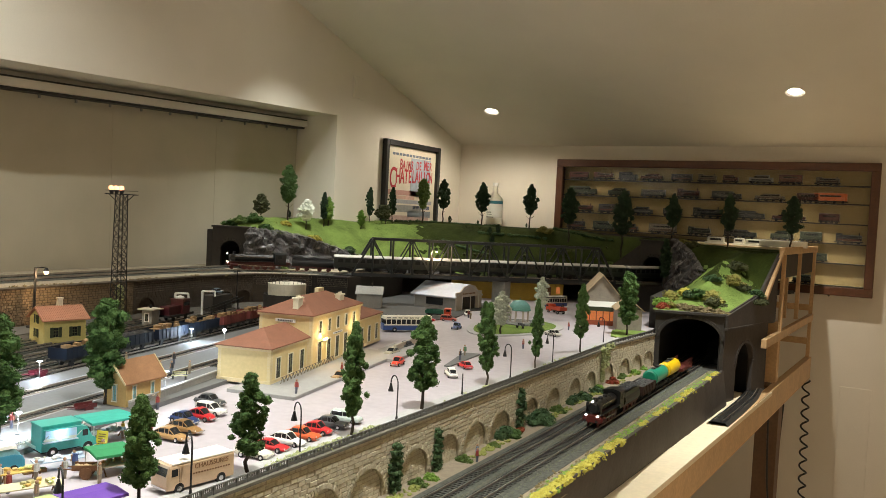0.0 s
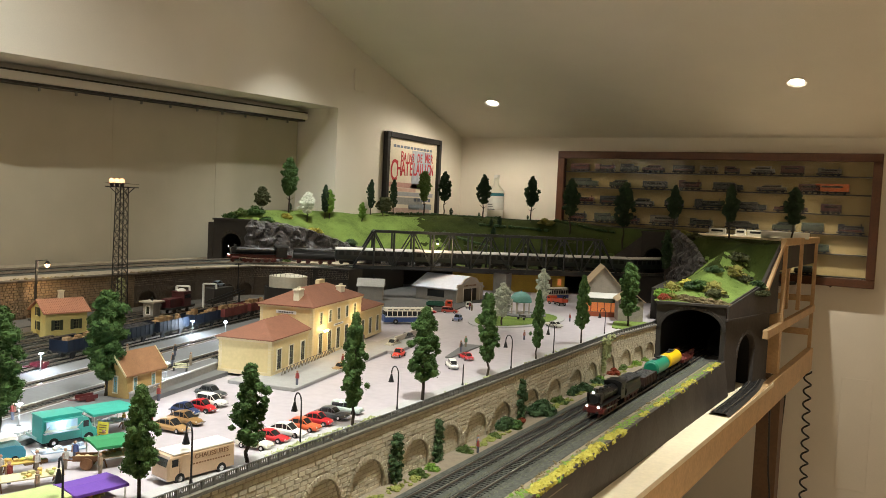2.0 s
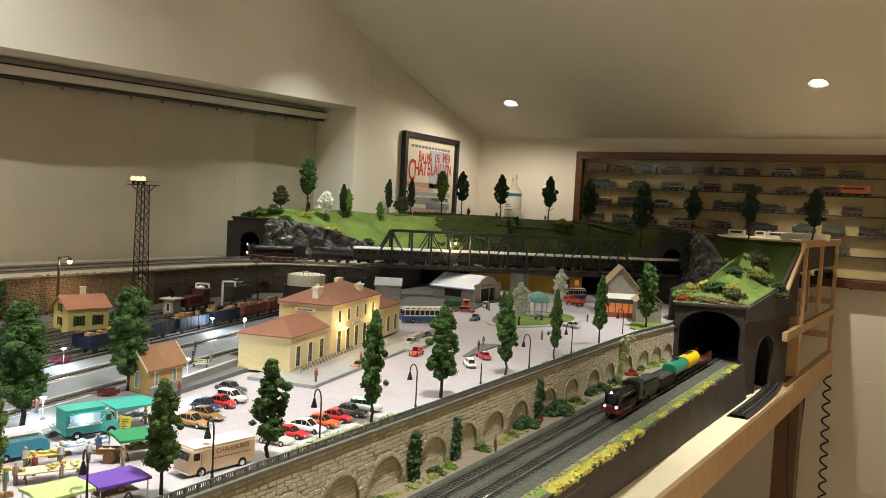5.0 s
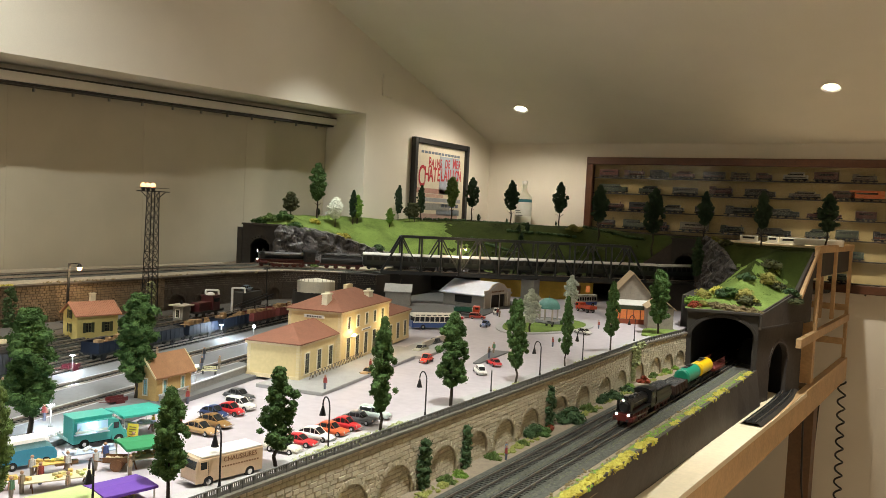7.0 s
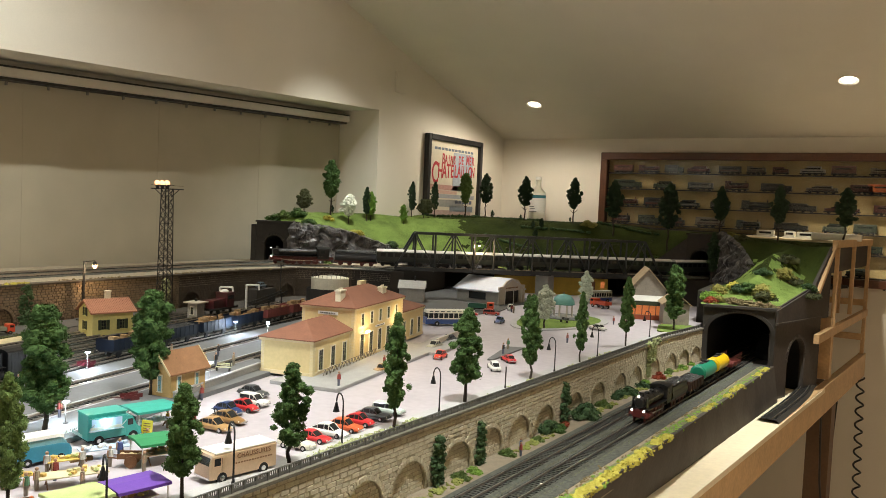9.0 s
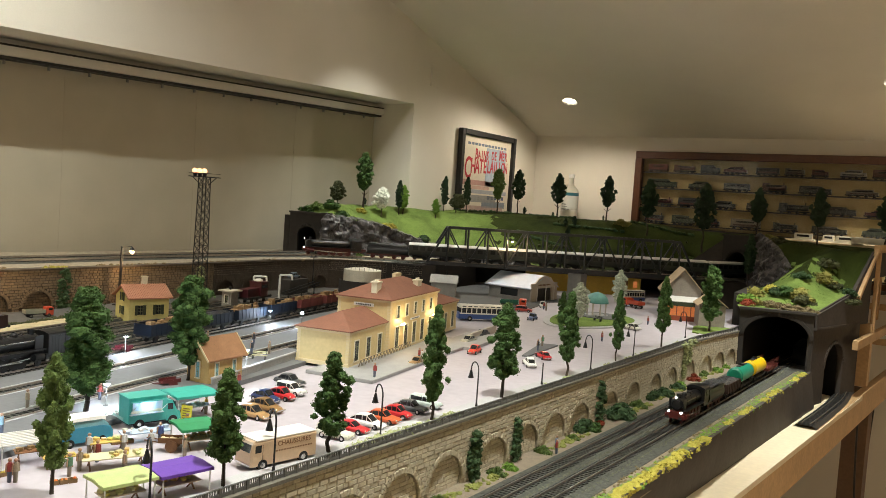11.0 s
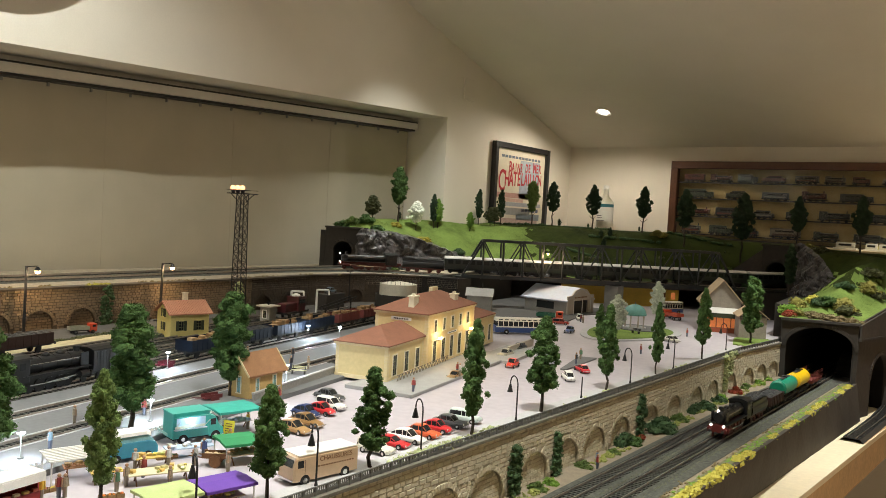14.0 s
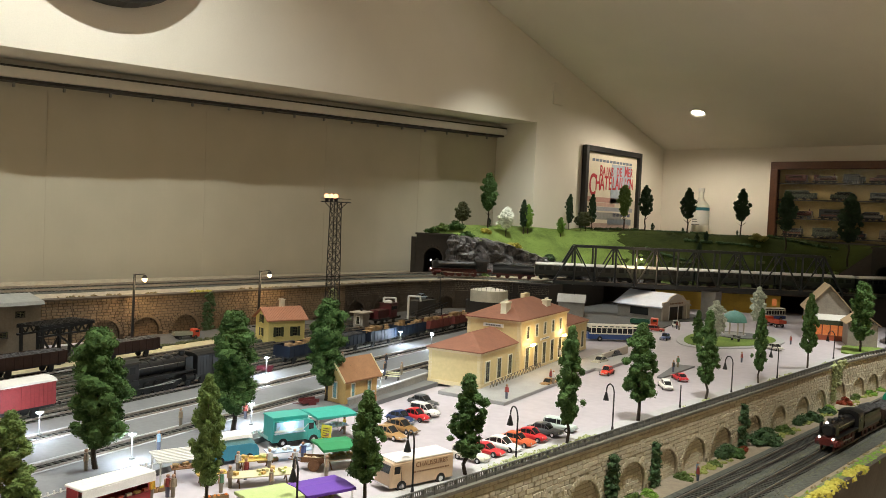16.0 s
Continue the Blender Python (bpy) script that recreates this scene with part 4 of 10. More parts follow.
def gable(bm, x0, x1, y0, y1, z, ridge, over=0.004, t=0.003, along="x"):
    """Two sloping roof slabs with their thickness."""
    if along == "x":
        ym = (y0 + y1) / 2
        for a in (y0 - over, y1 + over):
            zz = z - (ridge - z) * over / (abs(y1 - y0) / 2)
            vs = [bm.verts.new(p) for p in ((x0 - over, a, zz), (x1 + over, a, zz), (x1 + over, ym, ridge), (x0 - over, ym, ridge))]
            us = [bm.verts.new(v.co + Vector((0, 0, t))) for v in vs]
            quad_solid(bm, vs, us)
    else:
        xm = (x0 + x1) / 2
        for a in (x0 - over, x1 + over):
            zz = z - (ridge - z) * over / (abs(x1 - x0) / 2)
            vs = [bm.verts.new(p) for p in ((a, y0 - over, zz), (a, y1 + over, zz), (xm, y1 + over, ridge), (xm, y0 - over, ridge))]
            us = [bm.verts.new(v.co + Vector((0, 0, t))) for v in vs]
            quad_solid(bm, vs, us)


def quad_solid(bm, vs, us):
    fs = [bm.faces.new(vs), bm.faces.new(us[::-1])]
    n = len(vs)
    for i in range(n):
        fs.append(bm.faces.new((vs[i], us[i], us[(i + 1) % n], vs[(i + 1) % n])))
    bmesh.ops.recalc_face_normals(bm, faces=fs)


def hip(bm, x0, x1, y0, y1, z, ridge, inset, over=0.006, t=0.003, left=True, right=True):
    """A hipped roof with its eaves thickness."""
    x0, x1, y0, y1 = x0 - over * left, x1 + over * right, y0 - over, y1 + over
    ym = (y0 + y1) / 2
    a, b = (x0 + inset if left else x0), (x1 - inset if right else x1)
    lo = [bm.verts.new(p) for p in ((x0, y0, z), (x1, y0, z), (x1, y1, z), (x0, y1, z))]
    hi = [bm.verts.new(v.co + Vector((0, 0, t))) for v in lo]
    r = [bm.verts.new((a, ym, ridge)), bm.verts.new((b, ym, ridge))]
    fs = [bm.faces.new(lo[::-1])]
    for i in range(4):
        fs.append(bm.faces.new((lo[i], lo[(i + 1) % 4], hi[(i + 1) % 4], hi[i])))
    fs += [bm.faces.new((hi[0], hi[1], r[1], r[0])), bm.faces.new((hi[2], hi[3], r[0], r[1])), bm.faces.new((hi[1], hi[2], r[1])), bm.faces.new((hi[3], hi[0], r[0]))]
    bmesh.ops.recalc_face_normals(bm, faces=fs)


def tile_rows(bm, p00, p10, p11, p01, rows, lift=0.0012):
    """Courses of tiles laid over a roof plane with the corners given, bottom edge first."""
    p00, p10, p11, p01 = map(Vector, (p00, p10, p11, p01))
    nrm = (p10 - p00).cross(p01 - p00).normalized()
    for i in range(rows):
        a, b = i / rows, (i + 1.06) / rows
        b = min(b, 1)
        q = [p00.lerp(p01, a) + nrm * lift, p10.lerp(p11, a) + nrm * lift, p10.lerp(p11, b) + nrm * 0.0003, p00.lerp(p01, b) + nrm * 0.0003]
        bm.faces.new([bm.verts.new(v) for v in q])
        lo = [p00.lerp(p01, a), p10.lerp(p11, a)]
        bm.faces.new([bm.verts.new(v) for v in (lo[0], lo[1], lo[1] + nrm * lift, lo[0] + nrm * lift)])


def side(m, x, y, turn):
    """The plane of a wall for window(): local place and turn about z."""
    return pose(x, y, 0, 0, 0, turn)


# ---------------------------------------------------------------- station building
st = thing("station_building", pose(-1.177, 1.367, 0.006, 0, 0, 104.4) @ Matrix.Diagonal((1.23, 0.905, 0.875, 1)), "cream rendered station building with red-brown tiled hipped roofs", "building")
for nm, x0, x1, y0, y1, h in (("left_wing", 0, 0.16, 0.004, 0.145, 0.088), ("main_block", 0.16, 0.425, -0.004, 0.15, 0.147), ("right_wing", 0.425, 0.585, 0.004, 0.145, 0.094)):
    part(nm, boxed(((x0 + x1) / 2, (y0 + y1) / 2, h / 2), (x1 - x0, y1 - y0, h)), M_CREAM, st, "cream render wall")
    tr = B()
    box(tr, ((x0 + x1) / 2, (y0 + y1) / 2, h - 0.001), (x1 - x0 + 0.008, y1 - y0 + 0.008, 0.006))
    box(tr, ((x0 + x1) / 2, (y0 + y1) / 2, 0.005), (x1 - x0 + 0.003, y1 - y0 + 0.003, 0.010))
    for cx in (x0 + 0.004, x1 - 0.004):
        for cy in (y0 + 0.004, y1 - 0.004):
            for k in range(int(h / 0.008)):
                box(tr, (cx, cy, 0.004 + 0.008 * k), (0.0092 - 0.0006 * (k % 2), 0.0092 - 0.0006 * (k % 2), 0.0070))
    part("stone_trim", tr, M_TRIM, st, "pale stone cornice, plinth and quoins")
rf = B()
hip(rf, 0, 0.16, 0.004, 0.145, 0.090, 0.128, 0.075, right=False)
part("roof", rf, M_TILE, st, "red-brown tiled hipped roof")
rf = B()
hip(rf, 0.16, 0.425, -0.004, 0.15, 0.149, 0.194, 0.078)
part("roof", rf, M_TILE, st, "red-brown tiled hipped roof")
rf = B()
hip(rf, 0.425, 0.585, 0.004, 0.145, 0.096, 0.132, 0.075, left=False)
part("roof", rf, M_TILE, st, "red-brown tiled hipped roof")
for cx, cy, dz in ((0.185, 0.055, -0.014), (0.355, 0.028, -0.022)):
    ch = B()
    box(ch, (cx, cy, 0.18 + dz), (0.022, 0.016, 0.05))
    box(ch, (cx, cy, 0.207 + dz), (0.026, 0.020, 0.004))
    for k in (-1, 0, 1):
        tube(ch, (cx + k * 0.007, cy, 0.209 + dz), (cx + k * 0.007, cy, 0.215 + dz), 0.0022, n=6)
    part("chimney", ch, M_STONEWHITE, st, "pale stone chimney stack")
part("chimney", boxed((0.385, 0.112, 0.182), (0.030, 0.014, 0.030), bev=0.001), M_TRIM, st, "low stone chimney stack behind the ridge")
for x in (0.03, 0.08, 0.13):
    window(st, x, 0.012, 0.016, 0.052, side(0, 0, 0.004, 0))
for x in (0.455, 0.505, 0.555):
    window(st, x, 0.012, 0.016, 0.052, side(0, 0, 0.004, 0))
for k in range(5):
    x = 0.2 + 0.046 * k
    window(st, x, 0.010, 0.017, 0.062, side(0, 0, -0.004, 0), name="door")
    window(st, x, 0.096, 0.012, 0.034, side(0, 0, -0.004, 0))
sg = B()
box(sg, (0, 0, 0), (0.0016, 0.058, 0.009))
s = part("name_board", sg, M_WHITE, st, "white station name board", at=pose(0.159, 0.073, 0.132))
sb = B()
for k in range(9):
    box(sb, (-0.0011, -0.02 + 0.005 * k, 0), (0.0005, 0.0032, 0.004))
part("lettering", sb, M_BLACK, s)
s = part("name_board", boxed((0, 0, 0), (0.05, 0.0016, 0.006)), M_WHITE, st, "white station name board", at=pose(0.292, -0.0055, 0.083))
sb = B()
for k in range(8):
    box(sb, (-0.018 + 0.005 * k, -0.0011, 0), (0.003, 0.0005, 0.003))
part("lettering", sb, M_BLACK, s)
for x in (0.205, 0.385):
    la = B()
    tube(la, (x, -0.004, 0.070), (x, -0.016, 0.074), 0.0008, n=6)
    for dx in (-0.006, 0, 0.006):
        tube(la, (x, -0.016, 0.074), (x + dx, -0.018, 0.076), 0.0007, n=6)
    w = part("wall_lamp", la, M_IRON, st, "three-armed wall lantern glowing warm")
    for dx in (-0.006, 0, 0.006):
        bb = B()
        ball(bb, (x + dx, -0.018, 0.079), 0.0036, sub=2)
        part("bulb", bb, M_LAMPWARM, w, "glowing bulb")
    lp = bpy.data.lights.new("wall_lamp_light", "POINT")
    lp.energy, lp.color, lp.shadow_soft_size = 0.075, (1.0, 0.72, 0.36), 0.003
    lo = new("wall_lamp_light", lp)
    lo.location = (x, -0.026, 0.082)
    lo.parent = st
# stone forecourt step with zigzag railing
fp = thing("station_forecourt", pose(-1.113, 1.313, 0, 0, 0, 101.4), "pale stone forecourt slab with a zigzag iron railing", "pavement")
part("slab", boxed((0.30, 0.035, 0.004), (0.62, 0.16, 0.008), bev=0.001), M_PAVE, fp)
part("slab", boxed((0.62, -0.02, 0.004), (0.25, 0.10, 0.0078)), M_PAVE, fp, "grey continuing pavement")
rl = B()
for k in range(17):
    x, y = 0.085 + k * 0.0185, 0.040 + k * 0.0013
    bar(rl, (x, y, 0.008), (x + 0.0092, y, 0.021), 0.0013, 0.0013)
    bar(rl, (x + 0.0092, y, 0.021), (x + 0.0185, y + 0.0013, 0.008), 0.0013, 0.0013)
bar(rl, (0.085, 0.040, 0.021), (0.40, 0.062, 0.021), 0.0009, 0.0009)
part("railing", rl, M_GREYBROWN, fp, "zigzag brown iron railing")
lw = thing("low_wall", pose(-1.235, 1.96, 0, 0, 0, 101.4), "low pale stone wall beside the station", "wall")
part("wall", boxed((0.08, -0.005, 0.011), (0.21, 0.006, 0.022)), M_PALEWALL, lw)

# grey garden wall between the square and the platform
gw = thing("boundary_wall", Matrix.Identity(4), "low grey concrete wall between car park and platform", "wall")
for a, b in (((-1.228, 1.035), (-1.318, 1.345)),):
    a, b = Vector((*a, 0)), Vector((*b, 0))
    d = b - a
    m = Matrix.Translation((a + b) / 2) @ Matrix.Rotation(math.atan2(d.y, d.x), 4, "Z")
    part("panel", boxed((0, 0, 0.011), (d.length, 0.004, 0.020), m), M_GREYWALL, gw)
    part("coping", boxed((0, 0, 0.0225), (d.length, 0.006, 0.003), m), M_KERB, gw)
    part("base", boxed((0, 0.012, 0.002), (d.length, 0.012, 0.005), m), M_FENCE, gw)

# white picket fence along the platform
pf = thing("picket_fence", Matrix.Identity(4), "small white picket fence along the platform", "fence")
a, b = Vector((-1.075, 0.35, 0.0)), Vector((-1.222, 1.0, 0.0))
d = b - a
pk = mesh_of("picket", boxed((0, 0, 0.007), (0.0012, 0.0022, 0.014)), M_WHITE)
for k in range(76):
    o = new("picket", pk)
    o.location = a + d * (k / 75)
    o.rotation_euler = (0, 0, math.atan2(-d.x, d.y))
    o.parent = pf
for z in (0.004, 0.010):
    bm = B()
    bar(bm, a + Vector((0, 0, z)), b + Vector((0, 0, z)), 0.001, 0.001)
    part("rail", bm, M_WHITE, pf)

# kerbed walk with the balustrade on top of the front wall
solid("promenade", lambda bm: prism(bm, [(-0.845, 0.2), (-0.845, 2.6), (-0.81, 2.98), (-0.768, 2.98), (-0.802, 2.6), (-0.802, 0.2)], 0.0, 0.003, "z"), M_KERB, "pale paved walk along the wall top", category="pavement")
bal = thing("balustrade", Matrix.Identity(4), "low grey concrete post and panel balustrade on the wall", "fence")
bp_me = mesh_of("baluster", boxed((0, 0, 0.0065), (0.0035, 0.0035, 0.013), bev=0.0004), M_FENCE)
pn = boxed((0, 0, 0.0035), (0.0016, 0.0185, 0.005))
for k in range(5):
    box(pn, (0, -0.0076 + 0.0038 * k, 0.0085), (0.0012, 0.0016, 0.0064))
pn_me = mesh_of("panel", pn, M_FENCE)
yy = 0.25
while yy < 2.97:
    x = -0.800 if yy < 2.63 else -0.800 + (yy - 2.63) * 0.09
    for me, off in ((bp_me, 0.0), (pn_me, 0.011)):
        o = new(me.name, me)
        o.location = (x, yy + off, 0.0)
        o.parent = bal
    yy += 0.022
for z, w in ((0.0124, 0.0016),):
    bm = B()
    bar(bm, (-0.800, 0.24, z), (-0.800, 2.63, z), 0.002, w)
    bar(bm, (-0.800, 2.63, z), (-0.769, 2.97, z), 0.002, w)
    part("handrail", bm, M_FENCE, bal)

# ---------------------------------------------------------------- platforms, yard and its tracks


def yard_box(name, u0, u1, v0, v1, z0, z1, m, label, cat="platform", taper=0.0):
    bm = B()
    prism(bm, [(u0, v0), (u1, v0), (u1, v1), (u0 - taper, v1)], z0, z1, "z")
    place(bm, bm.verts, yard(0, 0))
    return tagged(part(name, bm, m), label, cat, kind="structure")


yard_box("yard_ground", -1.92, -1.065, 0.1, 3.0, 0.0, 0.0025, M_YARD, "dark cinder ground of the station yard", "ground")
yard_box("platform", -1.058, -0.945, 0.1, 1.70, 0.0, 0.009, M_PLATFORM, "pale grey concrete station platform")
yard_box("platform", -1.186, -1.098, 0.1, 2.35, 0.0, 0.009, M_PLATFORM, "pale grey concrete island platform")
yard_box("platform", -1.290, -1.226, 0.1, 2.45, 0.0, 0.009, M_PLATFORM, "pale grey concrete island platform")
for u in (-1.058, -1.098, -1.186, -1.226):
    yard_box("platform_edge", u - 0.002 if u in (-1.058, -1.186) else u - 0.002, u + 0.002, 0.1, 1.70 if u == -1.058 else 2.35, 0.003, 0.0097, M_KERB, "white edge stones of the platform")
yard_box("sand_road", -1.735, -1.665, 0.1, 1.75, 0.002, 0.004, M_SANDROAD, "pale sandy road in the goods yard", "road")
yard_box("goods_road", -1.87, -1.745, 0.1, 2.3, 0.002, 0.0045, M_ASPHALT, "grey goods yard road by the wall", "road")
for u, v1 in ((-1.078, 2.9), (-1.206, 2.9), (-1.325, 2.9), (-1.400, 2.9), (-1.475, 2.7), (-1.555, 2.7), (-1.635, 2.3)):
    pts = [yard(u - 0.02 * max(0, v - 1.9), v, 0.004).translation for v in (0.1, 0.8, 1.5, 2.2, v1)]
    rail_track("yard_track", pts, "station yard track with dark rails", bed=0.024)

solid("garage_yard", lambda bm: prism(bm, [(-2.2, 2.38), (-1.60, 2.40), (-1.50, 2.55), (-1.47, 2.75), (-1.53, 3.0), (-1.45, 3.3), (-2.2, 3.3)], 0.0005, 0.0036, "z"), M_ASPHALT, "worn dark asphalt round the garage", category="ground")

# kiosk on the platform
ks = thing("platform_kiosk", pose(-1.238, 1.034, 0.004, 0, 0, 97) @ Matrix.Diagonal((0.80, 0.72, 1.0, 1)), "small ochre platform hut with a brown tiled gable roof", "building")
part("wall_block", boxed((0.062, 0.04, 0.026), (0.115, 0.075, 0.052)), M_OCHRE, ks)
for x in (0.0046, 0.1164):
    gb = B()
    prism(gb, [(0.0025, 0.052), (0.0775, 0.052), (0.04, 0.082)], x, x + 0.003, "x")
    part("gable", gb, M_OCHRE, ks)
rf = B()
gable(rf, 0.0, 0.124, 0.0, 0.08, 0.052, 0.086, over=0.006)
part("roof", rf, M_HUTTILE, ks, "brown tiled gable roof")
for x in (-0.007, 0.131):
    for y0 in (-0.006, 0.086):
        rf = B()
        bar(rf, (x, y0, 0.049), (x, 0.04, 0.088), 0.002, 0.004)
        part("bargeboard", rf, M_TRIM, ks, "pale bargeboard")
for x in (0.03, 0.09):
    window(ks, x, 0.016, 0.010, 0.026, side(0, 0, 0.0023, 0), glass=M_BLUEGLASS)
window(ks, -0.04, 0.014, 0.012, 0.03, side(0, 0.0044, 0, -90), glass=M_BLUEGLASS)

# crossing keeper's house
hs = thing("yard_house", pose(-1.93, 1.345, 0.002, 0, 0, 78), "small yellow house with orange pantiles and green shutters", "house")
part("wall_block", boxed((0.055, 0.045, 0.034), (0.11, 0.09, 0.068)), M_HOUSEYEL, hs)
for x in (0.0, 0.107):
    gb = B()
    prism(gb, [(0, 0.068), (0.09, 0.068), (0.045, 0.094)], x, x + 0.003, "x")
    part("gable", gb, M_HOUSEYEL, hs)
rf = B()
gable(rf, 0, 0.11, 0, 0.09, 0.068, 0.095, over=0.008)
part("roof", rf, M_ORANGETILE, hs, "orange pantile roof")
rb = B()
for k in range(26):
    x = -0.006 + k * 0.0048
    bar(rb, (x, -0.008, 0.0672), (x, 0.045, 0.0995), 0.0015, 0.0012)
part("tile_ribs", rb, M_ORANGETILE, hs)
ch = B()
box(ch, (0.06, 0.05, 0.105), (0.012, 0.012, 0.026))
box(ch, (0.06, 0.05, 0.118), (0.015, 0.015, 0.003))
part("chimney", ch, M_STONEWHITE, hs)
for x in (0.03, 0.08):
    w = window(hs, x, 0.02, 0.014, 0.026, side(0, 0, 0, 0), surround=M_HOUSEYEL)
    for dx in (-0.011, 0.011):
        put("shutter", shared(("shutter", 1), lambda bm: box(bm, (0, -0.002, 0.013), (0.008, 0.0015, 0.027)), M_SHUTTER), w, pose(dx, 0, 0))
for y, z in ((0.045, 0.018), (0.045, 0.055)):
    w = window(hs, -y, z, 0.012, 0.022, side(0, 0, 0, -90), surround=M_HOUSEYEL)
    for dx in (-0.010, 0.010):
        put("shutter", shared(("shutter", 2), lambda bm: box(bm, (0, -0.002, 0.011), (0.007, 0.0015, 0.023)), M_SHUTTER), w, pose(dx, 0, 0))

# garage with pale roof
ga = thing("bus_garage", pose(-1.775, 2.94, 0, 0, 0, -2) @ Matrix.Diagonal((1.0, 1.35, 1.12, 1)), "grey garage with a pale zinc roof and arched white front", "building")
part("wall_block", boxed((0.10, 0.08, 0.026), (0.20, 0.15, 0.052)), M_GREYWALL, ga)
rf = B()
gable(rf, -0.004, 0.20, 0.0, 0.16, 0.052, 0.092, over=0.008, t=0.004)
part("roof", rf, M_ZINC, ga, "pale blue-white zinc roof")
fr_ = B()
prism(fr_, [(0.0, 0.0), (0.035, 0.0), (0.035, 0.05), (0.125, 0.05), (0.125, 0.0), (0.16, 0.0), (0.16, 0.068), (0.135, 0.07), (0.115, 0.088), (0.08, 0.096), (0.045, 0.088), (0.025, 0.07), (0.0, 0.068)], 0.202, 0.208, "x")
part("front_gable", fr_, M_PALEWALL, ga, "pale curved front gable with lettering")
lt = B()
for k in range(9):
    box(lt, (0.209, 0.042 + k * 0.0085, 0.062), (0.001, 0.005, 0.005))
part("lettering", lt, M_BROWNWOOD, ga)
# no real opening: a flat panel coloured like the shaded interior
part("doorway", boxed((0.201, 0.08, 0.025), (0.001, 0.088, 0.05)), M_SOOTSHADE, ga, "dark panel for the shade inside the open doorway")
part("side_window", boxed((0.10, 0.0035, 0.03), (0.08, 0.003, 0.026)), M_GLASS, ga)
for y in (0.028, 0.08, 0.132):
    tube_bm = B()
    tube(tube_bm, (0.214, y, 0), (0.214, y, 0.055), 0.0014, n=6)
    part("post", tube_bm, M_WHITE, ga)

# round bandstand and the island
isl = solid("traffic_island", lambda bm: prism(bm, [(-1.20 + 0.15 * math.cos(a) * (1 + 0.25 * math.sin(a)), 2.68 + 0.26 * math.sin(a)) for a in [k * math.tau / 40 for k in range(40)]], 0.0, 0.004, "z"), M_KERB, "pale kerbed island in the square", category="pavement")
solid("island_lawn", lambda bm: prism(bm, [(-1.20 + 0.125 * math.cos(a) * (1 + 0.25 * math.sin(a)), 2.68 + 0.23 * math.sin(a)) for a in [k * math.tau / 40 for k in range(40)]], 0.004, 0.0055, "z"), M_GRASS, "bright green lawn on the island", category="lawn")
solid("island_path", lambda bm: bmesh.ops.create_cone(bm, cap_ends=True, segments=40, radius1=0.085, radius2=0.085, depth=0.004, matrix=pose(-1.215, 2.80, 0.0065)), M_PLATFORM, "grey round path round the bandstand", category="pavement")
gz = thing("bandstand", pose(-1.222, 2.79, 0.006), "small round bandstand with a verdigris dome on columns", "bandstand")
bm = B()
bmesh.ops.create_cone(bm, cap_ends=True, segments=16, radius1=0.042, radius2=0.042, depth=0.006, matrix=pose(0, 0, 0.003))
part("base", bm, M_KERB, gz)
col = mesh_of("column", (lambda b_: (tube(b_, (0, 0, 0.006), (0, 0, 0.052), 0.0028, n=8), b_)[1])(B()), M_PALEWALL)
for k in range(8):
    put("column", col, gz, pose(0.035 * math.cos(k * math.tau / 8), 0.035 * math.sin(k * math.tau / 8), 0))
bm = B()
ball(bm, (0, 0, 0.052), 0.041, (1, 1, 0.85), 3)
bmesh.ops.delete(bm, geom=[v for v in bm.verts if v.co.z < 0.05], context="VERTS")
part("dome", bm, M_COPPER, gz, "verdigris green dome", smooth=True)
bm = B()
bmesh.ops.create_cone(bm, cap_ends=True, segments=24, radius1=0.042, radius2=0.042, depth=0.005, matrix=pose(0, 0, 0.0505))
part("cornice", bm, M_COPPER, gz)
bm = B()
tube(bm, (0, 0, 0.085), (0, 0, 0.094), 0.002, 0.0005, n=6)
part("finial", bm, M_COPPER, gz)

# cafe with lit veranda
cf = thing("cafe", pose(-1.06, 3.05, 0.0, 0, 0, 24) @ Matrix.Scale(1.12, 4), "gabled pale cafe with a lit glazed veranda and red panels", "building")
part("wall_block", boxed((0.06, 0.09, 0.05), (0.12, 0.14, 0.1)), M_CAFEWALL, cf)
for y in (0.02, 0.157):
    gb = B()
    prism(gb, [(0, 0.1), (0.12, 0.1), (0.06, 0.165)], y, y + 0.003, "y")
    part("gable", gb, M_CAFEWALL, cf)
rf = B()
gable(rf, 0, 0.12, 0.02, 0.16, 0.1, 0.168, over=0.012, along="y")
part("roof", rf, M_BEIGEROOF, cf, "beige shingle gable roof")
aw = B()
vs = [aw.verts.new(p) for p in ((-0.012, -0.04, 0.062), (0.132, -0.04, 0.062), (0.125, 0.02, 0.074), (-0.005, 0.02, 0.074))]
us = [aw.verts.new(v.co + Vector((0, 0, 0.003))) for v in vs]
quad_solid(aw, vs, us)
part("veranda_roof", aw, M_WHITE, cf, "white veranda roof")
part("fascia", boxed((0.06, -0.041, 0.056), (0.146, 0.003, 0.014)), M_SHUTTER, cf, "dark green fascia with lettering")
part("veranda_base", boxed((0.06, -0.038, 0.008), (0.14, 0.004, 0.016)), plain((0.30, 0.07, 0.03), "red_panel"), cf, "red wooden panels")
for k in range(7):
    part("mullion", boxed((-0.008 + k * 0.0227, -0.038, 0.037), (0.003, 0.003, 0.045)), plain((0.25, 0.06, 0.03), "red_mullion") if k == 0 else bpy.data.materials["red_mullion"], cf)
part("glazing", boxed((0.06, -0.030, 0.037), (0.134, 0.001, 0.042)), M_WARMGLASS, cf, "warmly lit window panes")
an = thing("cafe_annex", pose(-0.895, 2.94, 0, 0, 0, 24), "small pale annex with a beige roof", "building")
